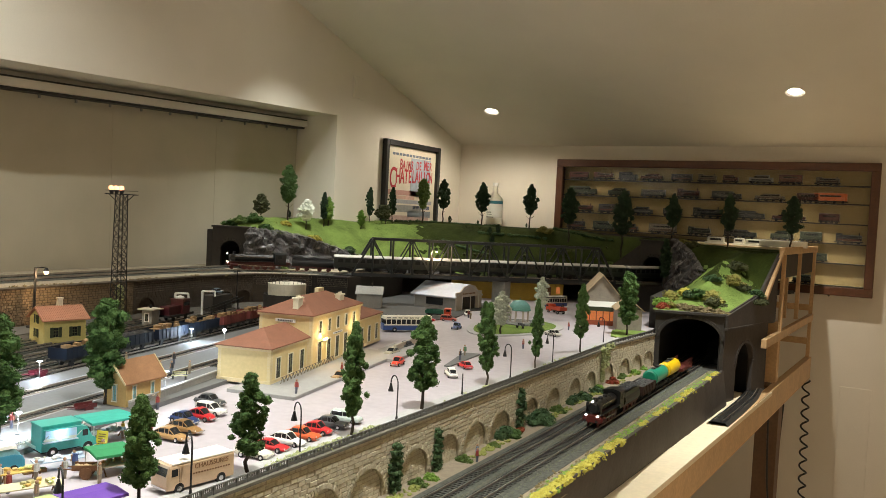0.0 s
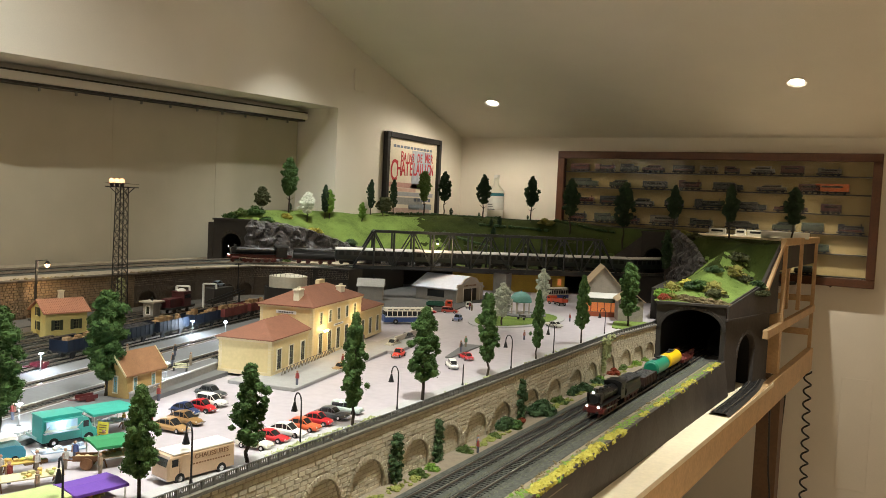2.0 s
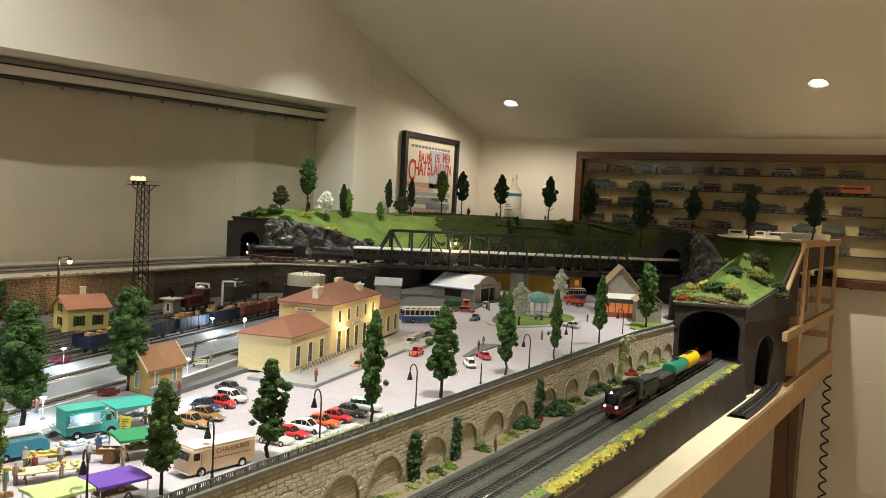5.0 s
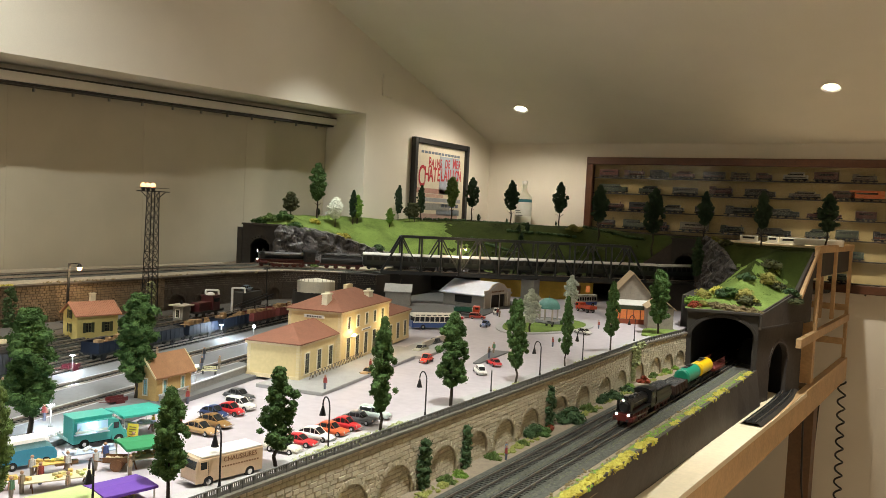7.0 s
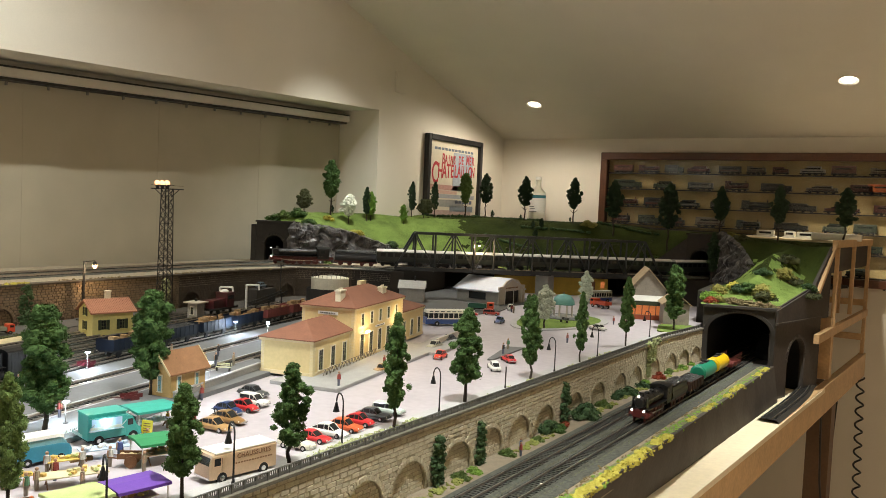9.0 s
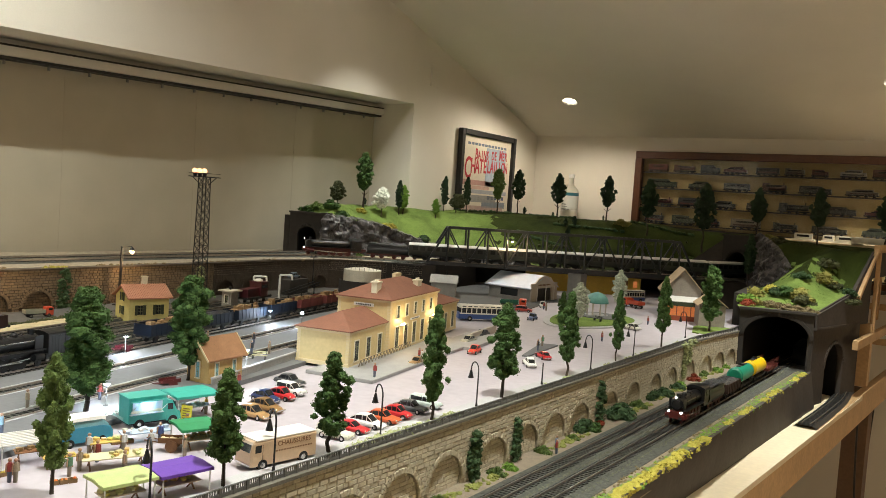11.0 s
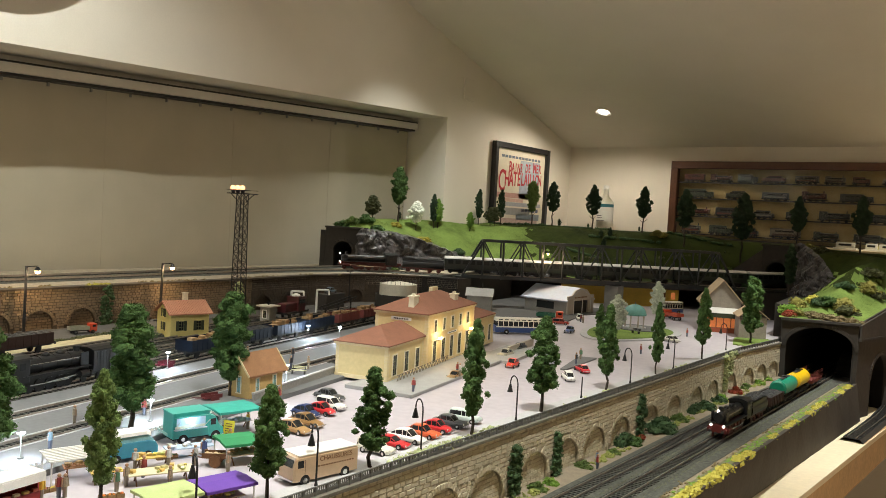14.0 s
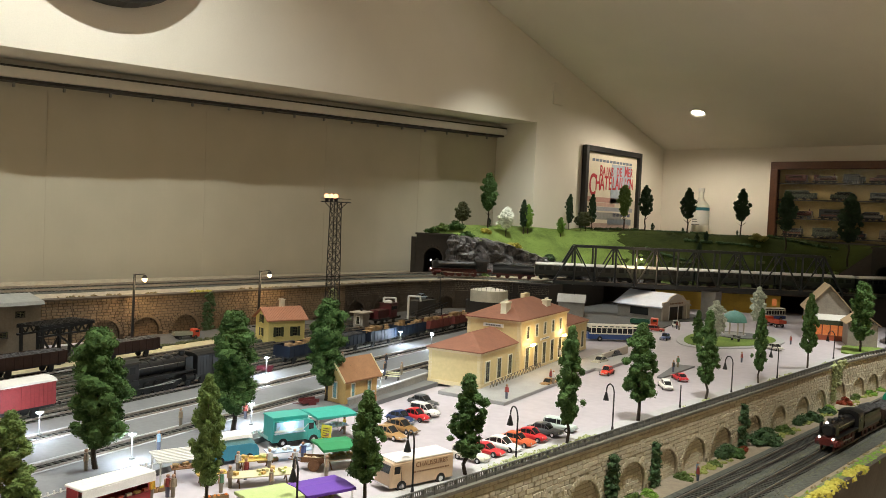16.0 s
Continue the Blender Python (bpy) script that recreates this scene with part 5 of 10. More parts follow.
part("wall_block", boxed((0.045, 0.06, 0.04), (0.09, 0.12, 0.08)), M_CAFEWALL, an)
rf = B()
gable(rf, 0, 0.09, 0, 0.12, 0.08, 0.115, over=0.008, along="y")
part("roof", rf, M_BEIGEROOF, an, "beige shingle roof")
solid("cafe_lawn", lambda bm: prism(bm, [(-0.90, 2.90), (-0.86, 2.76), (-0.815, 2.74), (-0.79, 2.98), (-0.89, 3.03)], 0.0, 0.004, "z"), M_GRASS, "small bright lawn beside the cafe", category="lawn")
ye = thing("yellow_shed", pose(-1.70, 3.55, 0, 0, 0, 30), "long ochre yellow shed under the bridge", "building")
part("wall_block", boxed((0.07, 0.06, 0.05), (0.54, 0.12, 0.1)), M_YELLOWSHED, ye)
part("door", boxed((0.26, -0.001, 0.04), (0.04, 0.003, 0.06)), M_BROWNWOOD, ye)
part("lit_window", boxed((0.315, -0.001, 0.055), (0.018, 0.003, 0.03)), M_WARMGLASS, ye, "small orange lit window")
part("roof", boxed((0.07, 0.06, 0.102), (0.55, 0.13, 0.006)), M_YELLOWSHED, ye)

# grey shed behind the station and the tank
gs = thing("grey_shed", pose(-1.90, 2.70, 0, 0, 0, 30), "small grey shed with a pale sheet roof", "shed")
part("wall_block", boxed((0.05, 0.04, 0.03), (0.10, 0.08, 0.06)), M_GREYWALL, gs)
rf = B()
gable(rf, 0, 0.1, 0, 0.08, 0.06, 0.085, over=0.006)
part("roof", rf, M_GREYWALL, gs)
bm = B()
tube(bm, (0.06, 0.04, 0.08), (0.06, 0.04, 0.105), 0.003, n=8)
part("flue", bm, M_IRON, gs)
tk = thing("oil_tank", pose(-2.035, 2.43, 0.012), "round pale oil tank with a handrail on its lid", "tank")
bm = B()
bmesh.ops.create_cone(bm, cap_ends=True, segments=32, radius1=0.072, radius2=0.072, depth=0.05, matrix=pose(0, 0, 0.065))
bmesh.ops.create_cone(bm, cap_ends=True, segments=32, radius1=0.072, radius2=0.008, depth=0.010, matrix=pose(0, 0, 0.095))
part("shell", bm, M_CREAMTANK, tk, "cream steel shell")
bm = B()
for k in range(24):
    a, b = k * math.tau / 24, (k + 1) * math.tau / 24
    pa, pb = Vector((0.068 * math.cos(a), 0.068 * math.sin(a), 0.103)), Vector((0.068 * math.cos(b), 0.068 * math.sin(b), 0.103))
    bar(bm, pa, pb, 0.0012, 0.0012)
    bar(bm, pa, pa - Vector((0, 0, 0.012)), 0.001, 0.001)
part("handrail", bm, M_IRON, tk)
bm = B()
bmesh.ops.create_cone(bm, cap_ends=False, segments=32, radius1=0.088, radius2=0.088, depth=0.062, matrix=pose(0, 0, 0.019))
part("bund_wall", bm, M_SOOTSTONE, tk, "dark bund wall round the tank").modifiers.new("thick", "SOLIDIFY").thickness = 0.004

# grey goods shed by the upper wall
sh = thing("goods_shed", pose(-2.13, 0.755, 0.002, 0, 0, 97), "grey goods shed with a pale curved roof", "shed")
part("wall_block", boxed((-0.045, 0.04, 0.06), (0.19, 0.13, 0.12)), M_GREYBROWN, sh)
rf = B()
prism(rf, [(-0.035, 0.12), (-0.03, 0.128), (0.04, 0.142), (0.11, 0.128), (0.115, 0.12)], -0.145, 0.055, "x")
part("roof", rf, M_STONEGREY, sh, "pale grey curved roof")
for x, z in ((-0.04, 0.045), (0.0, 0.092), (-0.08, 0.092)):
    window(sh, x, z, 0.018, 0.012, side(0, 0, -0.025, 0), surround=M_SOOTSHADE)
# ---------------------------------------------------------------- vehicles
M_TYRE = mat("black_rubber", (0.015, 0.015, 0.015), 0.8, var=0.2, scale=100)
M_CHROME = mat("chrome", (0.6, 0.6, 0.58), 0.2, 0.9, var=0.05, scale=60, bump=0)
M_LENS = mat("headlamp_lens", (0.7, 0.68, 0.6), 0.15, var=0.1, scale=60, bump=0)
M_COAL = mat("coal", (0.02, 0.02, 0.022), 0.5, var=0.6, scale=140, bump=1.0)
PAINT = {}


def paint(r, g, b):
    key = (r, g, b)
    if key not in PAINT:
        PAINT[key] = plain((r, g, b), "paint", 0.28, 0.1)
    return PAINT[key]


def loft(bm, rings, cap=True):
    """A skin over rings of points, each with the same number of points."""
    vs = [[bm.verts.new(p) for p in r] for r in rings]
    n = len(vs[0])
    fs = []
    for a, b in zip(vs, vs[1:]):
        for i in range(n):
            fs.append(bm.faces.new((a[i], a[(i + 1) % n], b[(i + 1) % n], b[i])))
    if cap:
        fs += [bm.faces.new(vs[0][::-1]), bm.faces.new(vs[-1])]
    bmesh.ops.recalc_face_normals(bm, faces=fs)


def rounded(x, w, z0, z1, r=0.35):
    """A ring across a car at x: half width w, from z0 to z1, rounded on top."""
    h = z1 - z0
    return [(x, -w * 0.9, z0), (x, w * 0.9, z0), (x, w, z0 + h * 0.35), (x, w * 0.97, z0 + h * (1 - r)), (x, w * 0.78, z1 - h * 0.06), (x, w * 0.4, z1), (x, -w * 0.4, z1), (x, -w * 0.78, z1 - h * 0.06), (x, -w * 0.97, z0 + h * (1 - r)), (x, -w, z0 + h * 0.35)]


CAR_SHAPES = {  # bonnet line and cabin line in metres of the real car: (x, half width, top) and (x, half width, top)
    "beetle": ([(-1.95, .45, .55), (-1.7, .62, .80), (-1.1, .74, .92), (0, .76, .90), (1.0, .72, .84), (1.6, .6, .72), (1.95, .4, .52)], [(-1.5, .5, .92), (-1.0, .62, 1.25), (-.3, .64, 1.45), (.3, .62, 1.42), (.8, .56, .95)], 4.0),
    "saloon": ([(-2.2, .6, .62), (-2.0, .76, .80), (-1.2, .80, .86), (0, .82, .88), (1.2, .80, .82), (2.0, .74, .74), (2.2, .6, .58)], [(-1.45, .62, .88), (-.95, .64, 1.34), (-.1, .66, 1.42), (.35, .64, 1.36), (.85, .60, .88)], 4.4),
    "ds": ([(-2.3, .55, .60), (-1.9, .76, .78), (-1.0, .84, .84), (0, .86, .84), (1.2, .82, .78), (2.0, .7, .62), (2.4, .5, .42)], [(-1.8, .5, .84), (-1.1, .62, 1.26), (-.2, .66, 1.44), (.35, .64, 1.38), (1.0, .58, .82)], 4.7),
    "wagon": ([(-2.0, .66, .82), (-1.8, .76, .90), (-1.0, .80, .90), (0, .80, .90), (1.0, .78, .86), (1.8, .72, .78), (2.0, .6, .6)], [(-1.95, .64, .90), (-1.8, .66, 1.42), (-.2, .68, 1.48), (.35, .66, 1.42), (.85, .62, .90)], 4.0),
    "coupe": ([(-2.1, .55, .60), (-1.8, .74, .74), (-1.0, .80, .78), (0, .80, .76), (1.2, .76, .70), (1.9, .66, .60), (2.15, .5, .46)], [(-1.5, .5, .78), (-.9, .60, 1.15), (-.2, .62, 1.22), (.2, .60, 1.14), (.75, .56, .76)], 4.2)}


def car(style, col, m, label, roof=None, group="parked cars"):
    """A small model car that points along +x, with body, glasshouse, roof, wheels, lamps and bumpers."""
    low, cab, length = CAR_SHAPES[style]
    root = thing("model_car", m @ Matrix.Scale(H0 * 0.88, 4), label, "car", group)
    body = paint(*col)

    def mk_body(bm):
        loft(bm, [rounded(x, w, 0.26, t) for x, w, t in low])
    put("body", shared(("body", style, col), mk_body, body), root, Matrix.Identity(4))

    def mk_glass(bm):
        loft(bm, [rounded(x, w, 0.7, t, 0.2) for x, w, t in cab])
    g = put("glasshouse", shared(("glasshouse", style), mk_glass, M_GLASS), root, Matrix.Identity(4), "dark tinted windows")

    def mk_roof(bm):
        mid = [c for c in cab if c[2] > 1.1]
        loft(bm, [[(x, -w * 0.9, t - 0.13), (x, w * 0.9, t - 0.13), (x, w * 0.82, t + 0.0), (x, w * 0.45, t + 0.035), (x, -w * 0.45, t + 0.035), (x, -w * 0.82, t + 0.0)] for x, w, t in mid])
        for x, w, t in mid:
            for s in (-1, 1):
                bar(bm, (x, s * w * 1.0, 0.8), (x, s * w * 0.93, t - 0.08), 0.07, 0.05)
        for (xa, wa, ta), (xb, wb, tb) in ((cab[0], mid[0]), (cab[-1], mid[-1])):
            for s in (-1, 1):
                bar(bm, (xa, s * wa * 0.95, ta), (xb, s * wb * 0.93, tb - 0.05), 0.07, 0.05)
    put("roof_frame", shared(("roof_frame", style, roof or col), mk_roof, paint(*(roof or col))), root, Matrix.Identity(4))
    wheel = shared(("tyre",), lambda bm: bmesh.ops.create_cone(bm, cap_ends=True, segments=14, radius1=0.31, radius2=0.31, depth=0.17, matrix=pose(0, 0, 0, 90)), M_TYRE)
    hub = shared(("hub",), lambda bm: bmesh.ops.create_cone(bm, cap_ends=True, segments=10, radius1=0.19, radius2=0.17, depth=0.19, matrix=pose(0, 0, 0, 90)), M_CHROME)
    for x in (-length * 0.29, length * 0.31):
        for s in (-1, 1):
            w = put("wheel", wheel, root, pose(x, s * 0.70, 0.31))
            put("hubcap", hub, w, Matrix.Identity(4))
    lamp = shared(("headlamp",), lambda bm: ball(bm, (0, 0, 0), 0.13, (0.5, 1, 1), 1), M_LENS)
    for s in (-1, 1):
        put("headlamp", lamp, root, pose(low[-2][0] + 0.12, s * low[-2][1] * 0.72, low[-2][2] - 0.12))
    bump = shared(("bumper",), lambda bm: (box(bm, (0, 0, 0), (0.09, 1.35, 0.11)), box(bm, (0.03, 0, 0.09), (0.05, 0.25, 0.06))), M_CHROME)
    put("bumper", bump, root, pose(low[-1][0] + 0.02, 0, 0.40))
    put("bumper", bump, root, pose(low[0][0] - 0.02, 0, 0.42, 0, 0, 180))
    return root


RED, WHITE_, BLUE_, ORANGE_, BROWN_, GREY_, DARK_, CREAM_, GREEN_ = (0.55, 0.025, 0.03), (0.78, 0.77, 0.73), (0.018, 0.04, 0.13), (0.40, 0.24, 0.10), (0.27, 0.15, 0.05), (0.26, 0.26, 0.25), (0.07, 0.075, 0.08), (0.75, 0.73, 0.60), (0.50, 0.58, 0.54)
for style, col, x, y, turn, label in (
        ("ds", ORANGE_, -1.045, 0.967, 4, "orange model saloon car parked on the square"),
        ("ds", BROWN_, -1.062, 1.013, 4, "golden brown model saloon car parked on the square"),
        ("beetle", BLUE_, -1.105, 1.054, 4, "dark blue rounded model car parked on the square"),
        ("beetle", RED, -1.100, 1.089, 4, "red rounded model car parked on the square"),
        ("wagon", WHITE_, -1.115, 1.129, 4, "white small model car parked on the square"),
        ("saloon", DARK_, -1.170, 1.180, 4, "dark grey model car parked by the station"),
        ("wagon", CREAM_, -0.872, 0.981, 8, "cream model car parked behind the tree"),
        ("coupe", RED, -0.878, 1.026, 8, "bright red model coupe parked in a row"),
        ("ds", WHITE_, -0.880, 1.067, 8, "white model saloon parked in a row"),
        ("saloon", (0.62, 0.12, 0.04), -0.880, 1.108, 8, "orange-red model saloon parked in a row"),
        ("beetle", RED, -0.882, 1.151, 8, "red rounded model car parked in a row"),
        ("saloon", DARK_, -0.888, 1.199, 8, "dark grey model saloon parked in a row"),
        ("wagon", GREEN_, -0.888, 1.248, 8, "pale grey-green small model car parked in a row"),
        ("beetle", (0.72, 0.06, 0.03), -1.12, 1.79, -78, "bright orange-red model car driving over the square"),
        ("saloon", (0.38, 0.36, 0.28), -1.212, 1.905, -84, "olive grey model saloon by the station"),
        ("saloon", DARK_, -1.245, 2.03, -84, "black model saloon by the station"),
        ("ds", WHITE_, -0.948, 1.765, 130, "white model saloon driving over the square"),
        ("coupe", RED, -0.972, 1.885, 140, "red model coupe on the square"),
        ("coupe", BROWN_, -1.128, 1.55, -80, "brown model car beside the station forecourt"),
        ("beetle", (0.10, 0.15, 0.34), -1.33, 2.50, -80, "slate blue model car in front of the garage"),
        ("saloon", (0.55, 0.53, 0.45), -1.02, 2.62, 160, "pale model saloon near the cafe"),
        ("saloon", RED, -1.50, 2.58, 20, "red model car by the garage"),
        ("wagon", (0.42, 0.06, 0.04), -1.45, 2.66, 20, "dark red model van by the garage"),
        ("wagon", (0.6, 0.6, 0.55), -1.47, 2.85, -60, "white small model car in the garage door")):
    car(style, col, pose(x, y, 0.0, 0, 0, turn), label)


def big_wheels(root, xs, w, r=0.45):
    wm = shared(("lorry_tyre", r), lambda bm: bmesh.ops.create_cone(bm, cap_ends=True, segments=16, radius1=r, radius2=r, depth=0.26, matrix=pose(0, 0, 0, 90)), M_TYRE)
    hm = shared(("lorry_hub", r), lambda bm: bmesh.ops.create_cone(bm, cap_ends=True, segments=10, radius1=r * 0.5, radius2=r * 0.4, depth=0.30, matrix=pose(0, 0, 0, 90)), M_CHROME)
    for x in xs:
        for s in (-1, 1):
            o = put("wheel", wm, root, pose(x, s * (w - 0.12), r))
            put("hub", hm, o, Matrix.Identity(4))


def rbox(bm, c, s, r=0.1):
    box(bm, c, s)
    bmesh.ops.bevel(bm, geom=[e for e in bm.edges], offset=r, segments=2, affect="EDGES", profile=0.6)


def lorry_box(name, m, L, W, H_, col, roofcol, label, flat=False):
    """A delivery van with a box body; it points along +x and stands with its middle at the origin."""
    root = thing(name, m @ Matrix.Scale(H0, 4), label, "van", "market vans")
    if flat:
        bm = B()
        loft(bm, [[(x, -w, 0.42), (x, w, 0.42), (x, w, h * 0.93), (x, w * 0.9, h), (x, -w * 0.9, h), (x, -w, h * 0.93)] for x, w, h in ((-0.5 * L, W / 2, H_), (0.40 * L, W / 2, H_), (0.47 * L, W / 2 * 0.98, H_ * 0.97), (0.505 * L, W / 2 * 0.9, H_ * 0.62))])
        part("box_body", bm, paint(*col), root)
        part("roof", boxed((-0.03 * L, 0, H_ + 0.02), (0.92 * L, W * 0.98, 0.12), bev=0.03), paint(*roofcol), root)
        part("windscreen", boxed((0, 0, 0), (0.05, W * 0.80, H_ * 0.26), pose(0.492 * L, 0, H_ * 0.76, 0, -12, 0)), M_GLASS, root)
        for s in (-1, 1):
            part("cab_window", boxed((0.40 * L, s * W * 0.492, H_ * 0.74), (0.09 * L, 0.05, H_ * 0.24)), M_GLASS, root)
            part("door_seam", boxed((0.335 * L, s * W * 0.499, H_ * 0.52), (0.03, 0.02, H_ * 0.68)), M_TYRE, root)
    else:
        bm = B()
        rbox(bm, (-0.15 * L, 0, 0.55 + (H_ - 0.55) / 2), (0.70 * L, W, H_ - 0.55), 0.08)
        part("box_body", bm, paint(*col), root)
        part("roof", boxed((-0.15 * L, 0, H_ + 0.02), (0.70 * L + 0.1, W + 0.08, 0.1)), paint(*roofcol), root)
        bm = B()
        loft(bm, [[(0.20 * L, -W / 2, 0.45), (0.20 * L, W / 2, 0.45), (0.20 * L, W / 2 * 0.96, H_ * 0.84), (0.20 * L, -W / 2 * 0.96, H_ * 0.84)],
                  [(0.34 * L, -W / 2, 0.45), (0.34 * L, W / 2, 0.45), (0.32 * L, W / 2 * 0.93, H_ * 0.80), (0.32 * L, -W / 2 * 0.93, H_ * 0.80)],
                  [(0.46 * L, -W / 2 * 0.97, 0.45), (0.46 * L, W / 2 * 0.97, 0.45), (0.42 * L, W / 2 * 0.9, H_ * 0.46), (0.42 * L, -W / 2 * 0.9, H_ * 0.46)],
                  [(0.50 * L, -W / 2 * 0.9, 0.5), (0.50 * L, W / 2 * 0.9, 0.5), (0.49 * L, W / 2 * 0.85, H_ * 0.40), (0.49 * L, -W / 2 * 0.85, H_ * 0.40)]])
        part("cab", bm, paint(*col), root)
        part("windscreen", boxed((0.385 * L, 0, H_ * 0.62), (0.02 * L, W * 0.84, H_ * 0.22)), M_GLASS, root)
        for s in (-1, 1):
            part("cab_window", boxed((0.28 * L, s * W * 0.478, H_ * 0.62), (0.10 * L, 0.06, H_ * 0.20)), M_GLASS, root)
    part("chassis", boxed((0, 0, 0.48), (0.96 * L, W * 0.8, 0.16)), M_TYRE, root)
    big_wheels(root, (-0.30 * L, 0.33 * L), W / 2)
    part("bumper", boxed((0.505 * L, 0, 0.5), (0.08, W * 0.9, 0.16)), M_CHROME, root)
    for s in (-1, 1):
        bm = B()
        ball(bm, (0.49 * L, s * W * 0.34, 0.85), 0.13, (0.5, 1, 1), 2)
        part("headlamp", bm, M_LENS, root)
    return root


# the long shoe seller's lorry with lettering on its flank
tl = lorry_box("delivery_lorry", pose(-0.852, 0.834, 0, 0, 0, 261), 6.2, 2.3, 2.4, (0.60, 0.43, 0.28), (0.80, 0.76, 0.70), "beige delivery lorry with a white roof and dark lettering", True)
fc = bpy.data.curves.new("lettering", "FONT")
fc.body, fc.size, fc.extrude, fc.align_x = "CHAUSSURES", 0.54, 0.01, "CENTER"
fo = new("lettering", fc)
fo.matrix_basis = pose(-0.9, 1.165, 1.75, 90, 0, 180)
fo.parent = tl
fc.materials.append(M_BROWNWOOD)
sb = B()
for k in range(14):
    box(sb, (-2.6 + 0.26 * k, 1.162, 1.38), (0.16, 0.012, 0.12))
part("small_print", sb, M_BROWNWOOD, tl)

# teal market van with its flap open
tv = lorry_box("market_van", pose(-1.118, 0.822, 0, 0, 0, 78), 4.9, 2.2, 2.8, (0.05, 0.36, 0.32), (0.07, 0.42, 0.36), "teal market van with a side flap open over its counter")
part("counter_opening", boxed((-0.8, -1.16, 1.95), (2.7, 0.04, 0.95)), paint(0.55, 0.68, 0.80), tv, "pale blue lit counter opening")
fl = B()
box(fl, (0, -0.55, 0), (2.9, 1.1, 0.06))
part("flap", fl, paint(0.06, 0.42, 0.38), tv, "raised teal flap", at=pose(-0.9, -1.17, 2.5, -12))
for x in (-2.3, 0.5):
    bm = B()
    bar(bm, (x, -1.17, 1.55), (x, -2.2, 2.3), 0.05, 0.05)
    part("flap_stay", bm, M_WHITE, tv)
part("counter", boxed((-0.9, -1.32, 1.42), (3.0, 0.32, 0.07)), paint(0.55, 0.62, 0.66), tv)
gd = B()
box(gd, (-0.9, -1.2, 1.6), (2.7, 0.1, 0.22))
part("ware", gd, paint(0.75, 0.70, 0.55), tv)
part("rear_band", boxed((-2.93, 0, 1.1), (0.02, 2.2, 0.25)), paint(0.30, 0.50, 0.46), tv)
sl = bpy.data.lights.new("van_light", "POINT")
sl.energy, sl.color, sl.shadow_soft_size = 0.012, (0.65, 0.82, 1.0), 0.003
so = new("van_light", sl)
so.location = (-0.9, -1.6, 2.3)
so.parent = tv

# blue van with white roof
bv = thing("blue_van", pose(-1.10, 0.695, 0, 0, 0, 80) @ Matrix.Scale(H0, 4), "light blue rounded van with a white roof", "van", "market vans")
bm = B()
loft(bm, [[(x, -w, 0.35), (x, w, 0.35), (x, w, t * 0.62), (x, w * 0.98, t * 0.66), (x, -w * 0.98, t * 0.66), (x, -w, t * 0.62)] for x, w, t in ((-2.2, 0.85, 2.3), (-2.0, 0.95, 2.4), (1.4, 0.95, 2.4), (2.0, 0.9, 2.1), (2.25, 0.8, 1.5))])
part("body", bm, paint(0.05, 0.28, 0.42), bv)
bm = B()
loft(bm, [[(x, -w, 1.4), (x, w, 1.4), (x, w * 0.94, t - 0.3), (x, -w * 0.94, t - 0.3)] for x, w, t in ((-2.15, 0.90, 2.3), (1.3, 0.92, 2.4), (1.85, 0.85, 1.9))])
part("window_band", bm, M_BLUEGLASS, bv)
bm = B()
loft(bm, [[(x, -w, t - 0.35), (x, w, t - 0.35), (x, w * 0.9, t - 0.1), (x, w * 0.5, t), (x, -w * 0.5, t), (x, -w * 0.9, t - 0.1)] for x, w, t in ((-2.25, 0.86, 2.35), (-1.9, 0.96, 2.45), (1.2, 0.96, 2.45), (1.6, 0.85, 2.3))])
part("roof", bm, paint(0.8, 0.8, 0.78), bv, "white domed roof")
big_wheels(bv, (-1.3, 1.3), 0.98, 0.36)
part("bumper", boxed((2.28, 0, 0.5), (0.06, 1.5, 0.14)), M_CHROME, bv)


def coach(m, col, label, L=10.0):
    """A coach with panorama roof windows; points along +x."""
    root = thing("model_coach", m @ Matrix.Scale(H0, 4), label, "bus", "coaches")
    bm = B()
    loft(bm, [[(x, -w, 0.4), (x, w, 0.4), (x, w, 1.5), (x, w * 0.98, 1.55), (x, -w * 0.98, 1.55), (x, -w, 1.5)] for x, w in ((-L / 2, 1.05), (-L / 2 + 0.3, 1.22), (L / 2 - 0.5, 1.22), (L / 2, 1.0))])
    part("body", bm, paint(*col), root)
    part("window_band", boxed((0, 0, 2.0), (L - 0.6, 2.36, 0.95)), M_GLASS, root)
    bm = B()
    loft(bm, [[(x, -w, 2.45), (x, w, 2.45), (x, w * 0.86, 2.9), (x, w * 0.5, 3.05), (x, -w * 0.5, 3.05), (x, -w * 0.86, 2.9)] for x, w in ((-L / 2 + 0.1, 1.15), (-L / 2 + 0.4, 1.23), (L / 2 - 0.6, 1.23), (L / 2 - 0.2, 1.1))])
    part("roof", bm, paint(0.72, 0.69, 0.58), root, "cream roof")
    for s in (-1, 1):
        for k in range(10):
            part("window_pillar", boxed((-L / 2 + 0.5 + k * (L - 1.0) / 9, s * 1.20, 2.0), (0.14, 0.06, 1.0)), paint(0.72, 0.69, 0.58), root)
        for k in range(8):
            part("roof_light", boxed((-L / 2 + 1.0 + k * (L - 2.0) / 7, s * 1.05, 2.70), (0.75, 0.20, 0.22), None), M_GLASS, root)
    part("waist_band", boxed((0, 0, 1.42), (L - 0.3, 2.46, 0.22)), paint(0.72, 0.69, 0.58), root)
    big_wheels(root, (-L * 0.28, L * 0.30), 1.24, 0.48)
    return root


